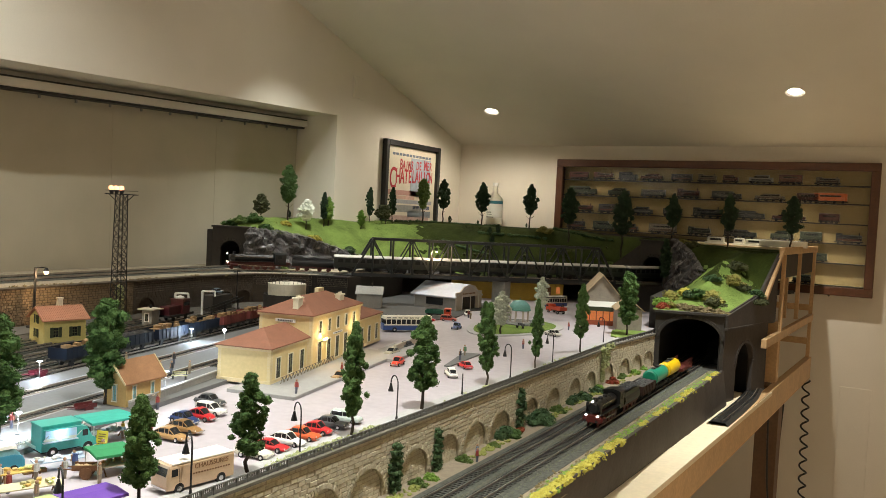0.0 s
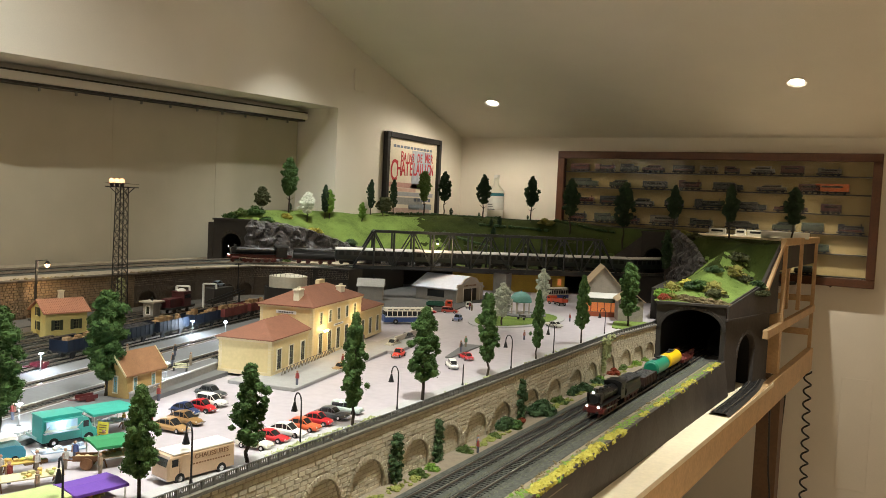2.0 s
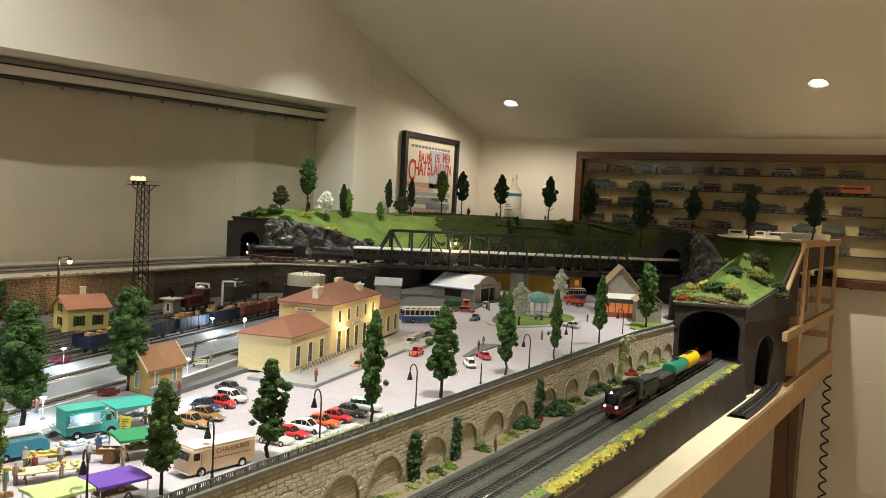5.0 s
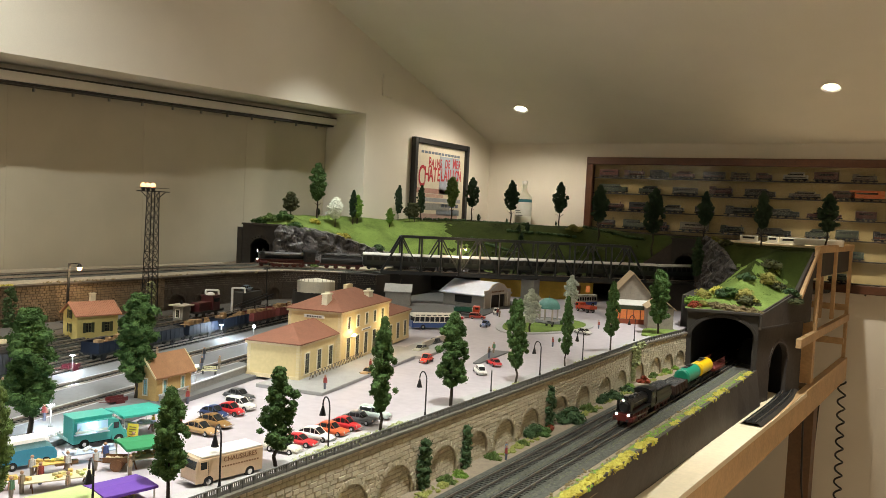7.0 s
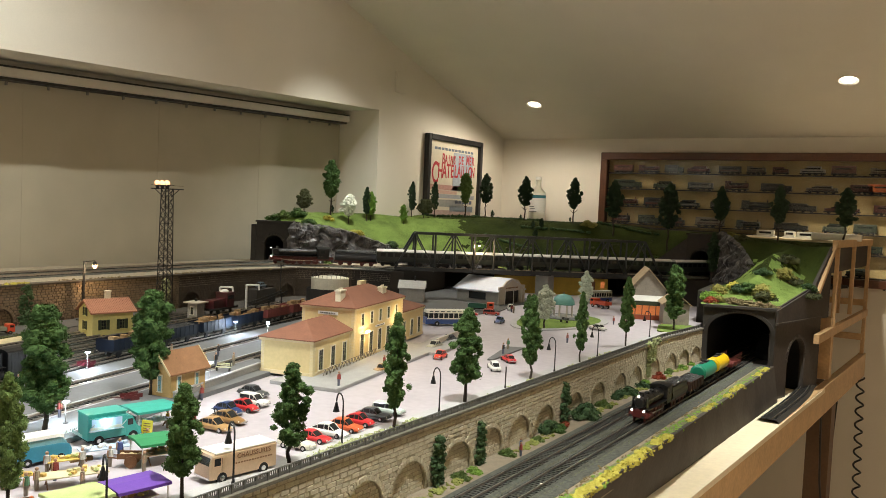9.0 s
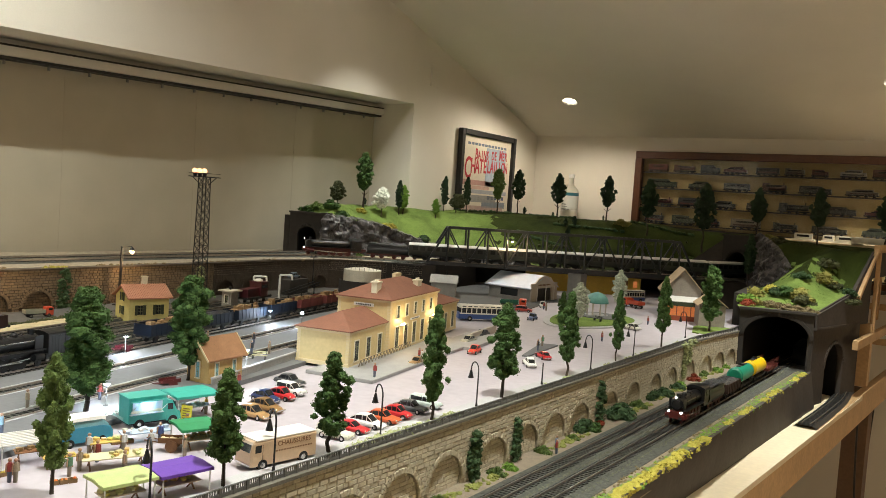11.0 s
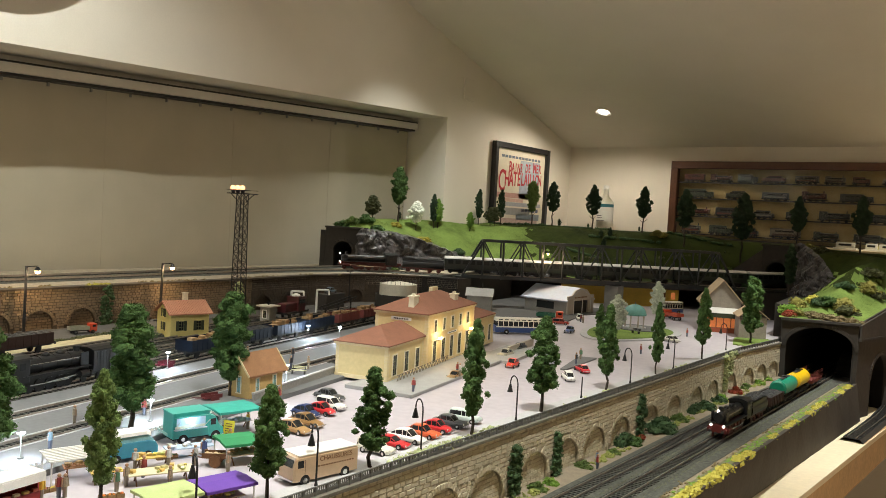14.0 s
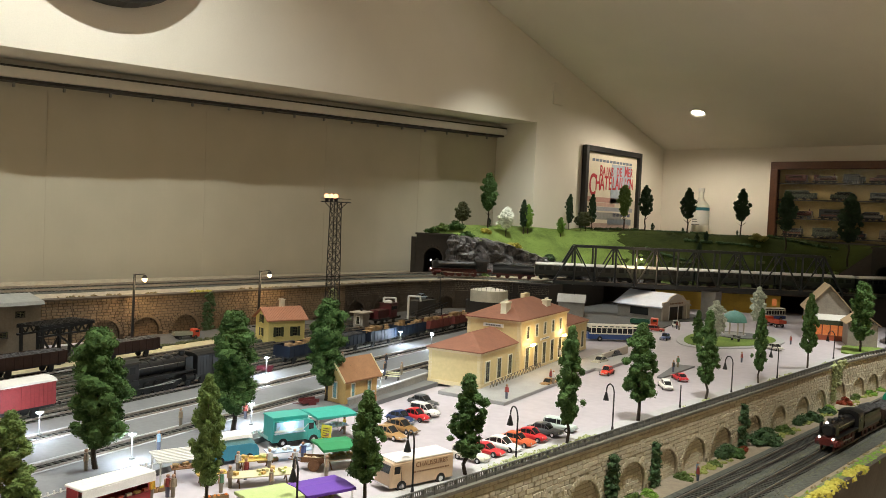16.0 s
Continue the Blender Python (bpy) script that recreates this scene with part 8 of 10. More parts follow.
strip("hill_scrub", [(-2.0, 3.55, 0.20), (-1.6, 3.75, 0.21), (-1.3, 4.0, 0.27)], 0.05, 40, 0.008, M_LEAFBROWN, "low scrub on the hill", seed=18)

# low clipped hedges between the meadows on the hill
for k, (x0, y0, x1, y1) in enumerate(((-2.50, 3.75, -2.28, 3.98), (-2.15, 3.95, -1.93, 4.05), (-1.92, 3.78, -1.60, 3.95), (-2.02, 3.60, -1.78, 3.66), (-1.62, 4.1, -1.30, 4.12), (-1.70, 3.62, -1.48, 3.78))):
    pts = [(x0 + (x1 - x0) * i / 6, y0 + (y1 - y0) * i / 6) for i in range(7)]
    strip("hill_hedge", [(x, y, hill_z(x, y) + 0.005) for x, y in pts], 0.006, 200, 0.0085, M_IVY, "low dark green hedge on the hill meadow", seed=40 + k)

# grass blades over the hill
rng = random.Random(21)
blades = {False: ([], []), True: ([], [])}
while len(blades[False][1]) + len(blades[True][1]) < 46000:
    x, y = rng.uniform(-2.7, -0.4), rng.uniform(2.7, 4.4)
    g = hill_height(x, y)
    if g and not g[1]:
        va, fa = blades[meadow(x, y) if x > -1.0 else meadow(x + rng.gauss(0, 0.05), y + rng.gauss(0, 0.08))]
        k = len(va)
        a = rng.uniform(0, math.tau)
        w = 0.0012
        h = rng.uniform(0.0012, 0.0035)
        va += [(x - w * math.cos(a), y - w * math.sin(a), g[0] - 0.002), (x + w * math.cos(a), y + w * math.sin(a), g[0] - 0.002), (x + rng.gauss(0, 0.003), y + rng.gauss(0, 0.003), g[0] + h)]
        fa.append((k, k + 1, k + 2))
# blades take the lit or the shaded grass colour of their ground
for dimmed, m, label in ((False, M_GRASS, "short bright static grass on the hill"), (True, M_SHADEGRASS, "short olive static grass on the hill")):
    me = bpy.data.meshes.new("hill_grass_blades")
    me.from_pydata(blades[dimmed][0], [], blades[dimmed][1])
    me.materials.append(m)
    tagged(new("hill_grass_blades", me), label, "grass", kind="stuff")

# ---------------------------------------------------------------- lamps


def sweep(bm, pts, r, n=6):
    """One round bar bent along points in a plane y = constant."""
    rings = []
    for i, p in enumerate(pts):
        t = (pts[min(i + 1, len(pts) - 1)] - pts[max(i - 1, 0)]).normalized()
        u, w = Vector((0, 1, 0)), t.cross(Vector((0, 1, 0)))
        rings.append([bm.verts.new(p + (u * math.cos(a) + w * math.sin(a)) * r) for a in [math.tau * k / n for k in range(n)]])
    for a, b in zip(rings, rings[1:]):
        for k in range(n):
            bm.faces.new((a[k], a[(k + 1) % n], b[(k + 1) % n], b[k]))


def street_lamp(x, y, turn, label="black cast iron street lamp with a curved neck", h=0.078, neck=True):
    root = thing("street_lamp", pose(x, y, 0.003, 0, 0, turn), label, "street lamp", "street lamps")
    bm = B()
    tube(bm, (0, 0, 0), (0, 0, 0.006), 0.0028, 0.0018, n=8)
    tube(bm, (0, 0, 0.006), (0, 0, h * 0.84), 0.0015, 0.0013, n=8)
    part("pole", bm, M_IRON, root)
    if neck:
        bm = B()
        c, r = Vector((-0.0125, 0, h * 0.84)), 0.0125
        pts = [c + Vector((r * math.cos(a), 0, r * 1.25 * math.sin(a))) for a in [math.pi * k / 10 for k in range(11)]]
        sweep(bm, pts, 0.0013)
        part("neck", bm, M_IRON, root)
        bm = B()
        tube(bm, (-0.025, 0, h * 0.84 - 0.017), (-0.025, 0, h * 0.84 - 0.001), 0.0056, 0.0014, n=12)
        part("shade", bm, M_IRON, root, "black bell shade")
    return root


for y in (0.606, 0.801, 1.031, 1.319, 1.84, 2.12):
    street_lamp(-0.822, y, -25)
street_lamp(-0.826, 1.593, 0, "plain black lamp pole without a shade", 0.055, False)
street_lamp(-0.832, 2.595, -25)


def platform_lamp(x, y, globe=False, power=0.19):
    root = thing("platform_lamp", pose(x, y, 0.009), "white platform lamp glowing cool white", "street lamp", "platform lamps")
    bm = B()
    tube(bm, (0, 0, 0), (0, 0, 0.002), 0.004, n=10)
    tube(bm, (0, 0, 0.002), (0, 0, 0.034), 0.0008, n=8)
    part("pole", bm, M_FENCE, root)
    bm = B()
    if globe:
        ball(bm, (0, 0, 0.037), 0.005, sub=2)
        part("globe", bm, M_LAMPCOOL, root, "glowing white globe")
    else:
        tube(bm, (0, 0, 0.034), (0, 0, 0.0362), 0.003, 0.006, n=16)
        part("head", bm, M_LAMPCOOL, root, "glowing white mushroom head")
    la = bpy.data.lights.new("platform_lamp_light", "POINT")
    la.energy, la.color, la.shadow_soft_size = power, (0.75, 0.88, 1.0), 0.003
    lo = new("platform_lamp_light", la)
    lo.location = (0.010, -0.008, 0.030)
    lo.parent = root
    return root


for x, y, gl in ((-1.371, 0.524, False), (-1.171, 0.576, False), (-1.699, 1.632, False), (-1.312, 1.196, False), (-1.225, 0.815, False), (-1.571, 1.088, False), (-1.618, 1.675, True)):
    platform_lamp(x, y, gl)


def yard_lamp(x, y, z=0.004, tall=1.0):
    root = thing("yard_lamp", pose(x, y, z, 0, 0, 30) @ Matrix.Scale(tall, 4), "tall dark wooden yard lamp glowing amber", "street lamp", "yard lamps")
    bm = B()
    tube(bm, (0, 0, 0), (0.003, 0, 0.178), 0.0048, 0.0038, n=4)
    part("pole", bm, M_IRON, root)
    part("foot", boxed((0, 0, 0.002), (0.03, 0.02, 0.004)), M_IRON, root)
    bm = B()
    bar(bm, (0.003, 0, 0.176), (0.034, 0, 0.180), 0.0022, 0.0022)
    part("arm", bm, M_IRON, root)
    bm = B()
    tube(bm, (0.034, 0, 0.168), (0.034, 0, 0.178), 0.009, 0.003, n=14)
    part("shade", bm, M_IRON, root)
    bm = B()
    ball(bm, (0.034, 0, 0.166), 0.0075, sub=2)
    part("bulb", bm, M_LAMPAMBER, root, "glowing amber bulb")
    la = bpy.data.lights.new("yard_lamp_light", "POINT")
    la.energy, la.color, la.shadow_soft_size = 0.30, (1.0, 0.68, 0.36), 0.004
    lo = new("yard_lamp_light", la)
    lo.location = (0.034, 0, 0.156)
    lo.parent = root


yard_lamp(-2.195, 1.083)
yard_lamp(-2.205, 1.50)
yard_lamp(-1.717, 2.966, 0.122, 0.70)


def lattice_mast(x, y, h):
    """A floodlight mast of four angle irons with lattice, a platform and three lamps."""
    root = thing("floodlight_mast", pose(x, y, 0.002, 0, 0, 20), "tall dark lattice floodlight mast with amber lamps", "mast")
    w0, w1 = 0.018, 0.013
    for sx in (-1, 1):
        for sy in (-1, 1):
            bm = B()
            bar(bm, (sx * w0, sy * w0, 0), (sx * w1, sy * w1, h), 0.0026, 0.0026)
            part("leg", bm, M_IRON, root)
    n = 15
    for k in range(n):
        z0, z1 = h * k / n, h * (k + 1) / n
        wa, wb = w0 + (w1 - w0) * k / n, w0 + (w1 - w0) * (k + 1) / n
        bm = B()
        for (ax, ay), (bx, by) in (((-1, -1), (1, -1)), ((1, -1), (1, 1)), ((1, 1), (-1, 1)), ((-1, 1), (-1, -1))):
            bar(bm, (ax * wa, ay * wa, z0), (bx * wb, by * wb, z1), 0.0013, 0.0013)
            bar(bm, (bx * wa, by * wa, z0), (ax * wb, ay * wb, z1), 0.0013, 0.0013)
            bar(bm, (ax * wb, ay * wb, z1), (bx * wb, by * wb, z1), 0.0013, 0.0013)
        part("lattice", bm, M_IRON, root)
    part("platform", boxed((0, 0, h + 0.001), (0.085, 0.05, 0.003)), M_IRON, root)
    bm = B()
    for s in (-1, 1):
        bar(bm, (s * 0.013, 0, h - 0.025), (s * 0.042, 0, h), 0.002, 0.002)
        bar(bm, (-0.042, s * 0.024, h + 0.012), (0.042, s * 0.024, h + 0.012), 0.001, 0.001)
    part("bracket", bm, M_IRON, root)
    for k in (-1, 0, 1):
        bm = B()
        tube(bm, (k * 0.017 - 0.01, -0.012, h + 0.002), (k * 0.017 - 0.01, -0.012, h + 0.014), 0.005, 0.008, n=10)
        hd = part("lamp_housing", bm, M_IRON, root)
        bm = B()
        ball(bm, (k * 0.017 - 0.01, -0.014, h + 0.019), 0.0086, sub=2)
        part("bulb", bm, M_LAMPMAST, hd, "glowing amber bulb")


lattice_mast(-2.13, 1.735, 0.405)


def yard_crane(x, y, turn):
    root = thing("water_crane", pose(x, y, 0.004, 0, 0, turn), "white bent pipe of a yard water crane", "crane", "water cranes")
    bm = B()
    tube(bm, (0, 0, 0), (0, 0, 0.085), 0.004, n=10)
    part("column", bm, M_WHITE, root)
    bm = B()
    tube(bm, (0, 0, 0.085), (0.045, 0, 0.087), 0.0034, n=10)
    tube(bm, (0.045, 0, 0.088), (0.047, 0, 0.070), 0.0034, n=10)
    part("spout", bm, M_WHITE, root)


yard_crane(-2.09, 1.93, 20)
yard_crane(-2.09, 2.05, 20)
# ---------------------------------------------------------------- market, figurines and clutter
FIG = {}


def figurine(x, y, z, col, label="tiny painted figurine standing", turn=0.0, s=1.0):
    """A plain peg of a figure: one mesh."""
    if "peg" not in FIG:
        bm = B()
        tube(bm, (0, 0, 0), (0, 0, 0.8), 0.15, 0.18, n=8)
        for f in bm.faces:
            f.material_index = 1
        k = len(bm.faces)
        tube(bm, (0, 0, 0.8), (0, 0, 1.42), 0.21, 0.16, n=8)
        tube(bm, (0.0, -0.24, 0.78), (0, -0.19, 1.36), 0.06, 0.07, n=6)
        tube(bm, (0.0, 0.24, 0.78), (0, 0.19, 1.36), 0.06, 0.07, n=6)
        bm.faces.ensure_lookup_table()
        k = len(bm.faces)
        ball(bm, (0, 0, 1.60), 0.145, sub=2)
        bm.faces.ensure_lookup_table()
        for f in bm.faces[k:]:
            f.material_index = 2
        FIG["peg"] = bm
    key = col
    if key not in FIG:
        FIG[key] = mesh_of("figurine", FIG["peg"].copy(), (plain(col, "figurine_paint", 0.6, 0.3), paint(*((0.09, 0.10, 0.14) if len(FIG) % 2 else (0.22, 0.18, 0.13))), paint(0.40, 0.24, 0.15)))
    o = new("figurine", FIG[key])
    o.matrix_basis = pose(x, y, z, 0, 0, turn) @ Matrix.Scale(H0 * s, 4)
    return tagged(o, label, "figurine", "figurines")


FR, FB, FW, FY, FG, FK, FT = (0.30, 0.05, 0.045), (0.08, 0.12, 0.32), (0.6, 0.6, 0.58), (0.65, 0.42, 0.04), (0.10, 0.22, 0.12), (0.04, 0.04, 0.045), (0.34, 0.27, 0.18)
for x, y, z, c, label in (
        (-1.395, 0.475, 0.009, FR, "tiny red painted figurine on the platform"), (-1.16, 0.505, 0.009, FT, "tiny brown painted figurine on the platform"), (-1.29, 0.72, 0.009, FT, "tiny brown figurine with a grey case on the platform"),
        (-1.185, 0.625, 0.009, (0.25, 0.38, 0.5), "tiny pale blue figurine on the platform"), (-1.265, 0.83, 0.009, FR, "tiny red painted figurine on the platform"), (-1.275, 0.815, 0.009, FW, "tiny white painted figurine on the platform"),
        (-1.41, 1.30, 0.009, FK, "tiny dark figurine on the platform"), (-1.43, 1.285, 0.009, FT, "tiny brown figurine on the platform"), (-1.56, 1.30, 0.009, FT, "tiny grey-brown figurine on the platform"), (-1.385, 1.33, 0.009, FT, "tiny brown figurine by the bench"),
        (-1.49, 1.38, 0.009, FK, "tiny dark figurine on the platform"), (-1.50, 0.92, 0.009, FY, "tiny yellow figurine by the locomotive"), (-1.49, 0.89, 0.009, FW, "tiny pale figurine by the locomotive"),
        (-1.215, 1.09, 0.0, FR, "tiny dark red figurine by the wall"), (-1.085, 1.34, 0.008, FR, "tiny red figurine on the forecourt"), (-1.13, 1.56, 0.008, FR, "tiny red figurine at the station door"), (-1.115, 1.55, 0.008, FW, "tiny white figurine at the station door"),
        (-1.045, 0.835, 0.0, FY, "tiny figurine in yellow and blue at the market"), (-1.03, 0.775, 0.0, FB, "tiny blue figurine at the market"), (-1.03, 0.715, 0.0, FW, "tiny white figurine at the market"), (-1.01, 0.745, 0.0, FW, "tiny white figurine at the market"),
        (-1.05, 0.675, 0.0, FW, "tiny white figurine behind a stall"), (-1.015, 0.665, 0.0, FR, "tiny figurine in red at the market"), (-0.955, 0.665, 0.0, FT, "tiny brown figurine at a stall"), (-0.99, 0.61, 0.0, FG, "tiny green figurine at the market"),
        (-0.955, 0.76, 0.0, FT, "tiny straw coloured figurine by the cart"), (-1.11, 0.925, 0.0, FY, "tiny yellow figurine under the awning"), (-1.075, 0.95, 0.0, FR, "tiny red figurine under the awning"), (-1.04, 0.50, 0.0, FB, "tiny blue figurine by the red stall"),
        (-1.025, 0.53, 0.0, FY, "tiny yellow figurine by the red stall"), (-1.02, 0.55, 0.0, FR, "tiny red figurine by the red stall"), (-1.015, 0.555, 0.0, FT, "tiny brown figurine by the red stall"), (-1.0, 0.63, 0.0, FT, "tiny brown figurine at the market"),
        (-1.025, 1.955, 0.004, FK, "tiny dark figurine on the crossing island"), (-1.05, 2.03, 0.004, FG, "tiny green figurine on the crossing island"), (-0.985, 2.29, 0.0, FR, "tiny red scooter rider figurine"),
        (-1.42, 2.78, 0.0, FT, "tiny brown figurine before the garage"), (-1.44, 2.80, 0.0, FR, "tiny red figurine before the garage"), (-1.03, 2.80, 0.0, FR, "tiny red figurine by the cafe"), (-1.0, 2.84, 0.0, FW, "tiny white figurine by the cafe"),
        (-0.765, 1.56, TRACK_Z, (0.16, 0.22, 0.34), "tiny blue figurine tending plants below the wall"), (-0.752, 1.535, TRACK_Z, FR, "tiny red flower pot figure below the wall"), (-1.275, 1.85, 0.008, FK, "tiny dark figurine by the station wall"), (-1.29, 1.83, 0.008, FW, "tiny white figurine by the station wall")):
    figurine(x, y, z, c, label, turn=x * 900)


def awning(x, y, turn, lx, ly, col, label, h=0.034, slope=0.0022):
    """A market awning: canopy with a scalloped edge on four poles."""
    root = thing("market_awning", pose(x, y, 0, 0, 0, turn), label, "awning", "market awnings")
    bm = B()
    n = 8
    top = []
    for i in range(n + 1):
        row = []
        for j in range(n + 1):
            px, py = (i / n - 0.5) * lx, (j / n - 0.5) * ly
            sag = slope * (1 - abs(2 * j / n - 1)) - 0.0002 * math.sin(math.pi * i / n)
            row.append(bm.verts.new((px, py, h + sag)))
        top.append(row)
    for i in range(n):
        for j in range(n):
            bm.faces.new((top[i][j], top[i + 1][j], top[i + 1][j + 1], top[i][j + 1]))
    edge = [top[i][0] for i in range(n + 1)] + [top[n][j] for j in range(1, n + 1)] + [top[i][n] for i in range(n - 1, -1, -1)] + [top[0][j] for j in range(n - 1, -1, -1)]
    low = [bm.verts.new(v.co + Vector((0, 0, -0.0036))) for k, v in enumerate(edge)]
    for k in range(len(edge) - 1):
        bm.faces.new((edge[k], edge[k + 1], low[k + 1], low[k]))
    c = part("canopy", bm, plain(col, "awning_cloth", 0.7, 0.15), root, smooth=False)
    c.modifiers.new("thick", "SOLIDIFY").thickness = 0.0006
    for sx in (-1, 1):
        for sy in (-1, 1):
            bm = B()
            tube(bm, (sx * lx * 0.45, sy * ly * 0.45, 0), (sx * lx * 0.45, sy * ly * 0.45, h), 0.0009, n=6)
            part("pole", bm, M_WHITE, root)
    return root


awning(-1.122, 0.90, 78, 0.075, 0.065, (0.03, 0.34, 0.27), "teal green market awning on thin poles", h=0.040)
awning(-0.985, 0.80, 70, 0.056, 0.060, (0.02, 0.22, 0.08), "green market awning on thin poles")
awning(-0.852, 0.667, 80, 0.068, 0.055, (0.12, 0.04, 0.33), "purple market awning on thin poles")
awning(-0.868, 0.60, 80, 0.066, 0.055, (0.42, 0.50, 0.20), "pale green market awning on thin poles")


def stall(x, y, turn, lx, ly, topcol, label, goods, seed, bench=False):
    root = thing("market_stall", pose(x, y, 0, 0, 0, turn), label, "market stall", "market stalls")
    h = 0.015
    part("table_top", boxed((0, 0, h), (lx, ly, 0.0015)), plain(topcol, "stall_top", 0.7), root)
    for sx in (-1, 1):
        bm = B()
        bar(bm, (sx * lx * 0.38, -ly * 0.4, 0), (sx * lx * 0.38, ly * 0.2, h), 0.0015, 0.0015)
        bar(bm, (sx * lx * 0.38, ly * 0.4, 0), (sx * lx * 0.38, -ly * 0.2, h), 0.0015, 0.0015)
        part("trestle", bm, M_BROWNWOOD, root)
    rng_ = random.Random(seed)
    for k in range(14):
        c = goods[k % len(goods)]
        bm = B()
        r = rng_.uniform(0.0018, 0.004)
        if k % 2:
            box(bm, (0, 0, r * 0.6), (r * 2.4, r * 1.8, r * 1.2), bev=r * 0.15)
        else:
            ball(bm, (0, 0, r * 0.6), r, (1.3, 1, 0.7), 1)
        part("ware", bm, paint(*c), root, at=pose(rng_.uniform(-0.44, 0.44) * lx, rng_.uniform(-0.4, 0.4) * ly, h + 0.001, 0, 0, rng_.uniform(0, 180)))
    return root


YG = ((0.65, 0.55, 0.12), (0.55, 0.50, 0.25), (0.40, 0.46, 0.15), (0.6, 0.4, 0.12))
WG = ((0.7, 0.72, 0.75), (0.4, 0.5, 0.65), (0.65, 0.62, 0.55))
stall(-0.985, 0.672, 65, 0.085, 0.03, (0.62, 0.55, 0.35), "market stall table spread with yellow goods", YG, 1)
stall(-1.045, 0.70, 70, 0.05, 0.02, (0.62, 0.45, 0.12), "small yellow market table with goods", YG, 2)
stall(-1.052, 0.765, 70, 0.07, 0.024, (0.42, 0.52, 0.66), "market stall with a pale blue cloth and wares", WG, 3)
stall(-0.975, 0.805, 70, 0.05, 0.03, (0.45, 0.36, 0.25), "market stall under the green awning", ((0.5, 0.3, 0.1), (0.3, 0.2, 0.1)), 4)
stall(-1.12, 0.905, 78, 0.055, 0.022, (0.5, 0.5, 0.5), "market stall under the teal awning", WG, 5)
stall(-0.852, 0.668, 80, 0.05, 0.026, (0.45, 0.36, 0.25), "market stall under the purple awning", YG, 6)
stall(-0.868, 0.60, 80, 0.05, 0.026, (0.5, 0.4, 0.3), "market stall under the pale green awning", YG, 7)
stall(-1.03, 0.62, 70, 0.04, 0.018, (0.65, 0.45, 0.10), "small market table with yellow cheeses", YG, 8)
stall(-1.075, 0.61, 70, 0.045, 0.02, (0.30, 0.14, 0.06), "brown wooden market counter", ((0.3, 0.15, 0.06), (0.4, 0.25, 0.1)), 9)


def handcart(x, y, turn, label, wood=M_BROWNWOOD, sacks=5):
    root = thing("handcart", pose(x, y, 0, 0, 0, turn) @ Matrix.Scale(H0, 4), label, "cart")
    bm = B()
    box(bm, (0, 0, 0.75), (2.0, 1.0, 0.08))
    for s in (-1, 1):
        box(bm, (0, s * 0.5, 0.95), (2.0, 0.06, 0.4))
    part("tray", bm, wood, root)
    for s in (-1, 1):
        bm = B()
        tube(bm, (0.1, s * 0.6, 0.5), (0.1, s * 0.66, 0.5), 0.5, n=16)
        part("wheel", bm, wood, root)
        bm = B()
        bar(bm, (-0.9, s * 0.4, 0.75), (-2.1, s * 0.35, 0.9), 0.07, 0.07)
        part("shaft", bm, wood, root)
    for k in range(sacks):
        bm = B()
        ball(bm, (-0.7 + 0.35 * k, 0.1 * (-1) ** k, 0.95), 0.24, (1.1, 1, 0.8), 1)
        part("sack", bm, paint(0.55, 0.42, 0.22), root)
    return root


handcart(-0.99, 0.765, 40, "brown wooden handcart laden with sacks")
handcart(-1.60, 1.105, 100, "dark red platform luggage trolley", paint(0.09, 0.012, 0.02), 0)
handcart(-1.285, 0.985, 80, "dark red luggage trolley beside the hut", paint(0.10, 0.02, 0.02), 0)


def bench(x, y, z, turn, label="pale cream platform bench", col=(0.50, 0.47, 0.28)):
    root = thing("platform_bench", pose(x, y, z, 0, 0, turn) @ Matrix.Scale(H0, 4), label, "bench")
    for k in range(3):
        part("slat", boxed((0, -0.2 + 0.2 * k, 0.5), (1.9, 0.14, 0.05)), paint(*col), root)
    for k in range(2):
        part("back_slat", boxed((0, 0.32, 0.72 + 0.2 * k), (1.9, 0.05, 0.13)), paint(*col), root)
    for s in (-1, 1):
        bm = B()
        box(bm, (s * 0.8, 0, 0.25), (0.07, 0.55, 0.5))
        box(bm, (s * 0.8, 0.32, 0.7), (0.07, 0.06, 0.6))
        part("leg", bm, M_IRON, root)


bench(-1.355, 1.272, 0.009, 30)
for x, y, t in ((-1.25, 2.62, 20), (-1.16, 2.66, -20)):
    bench(x, y, 0.006, t, "dark park bench on the island", (0.03, 0.03, 0.03))


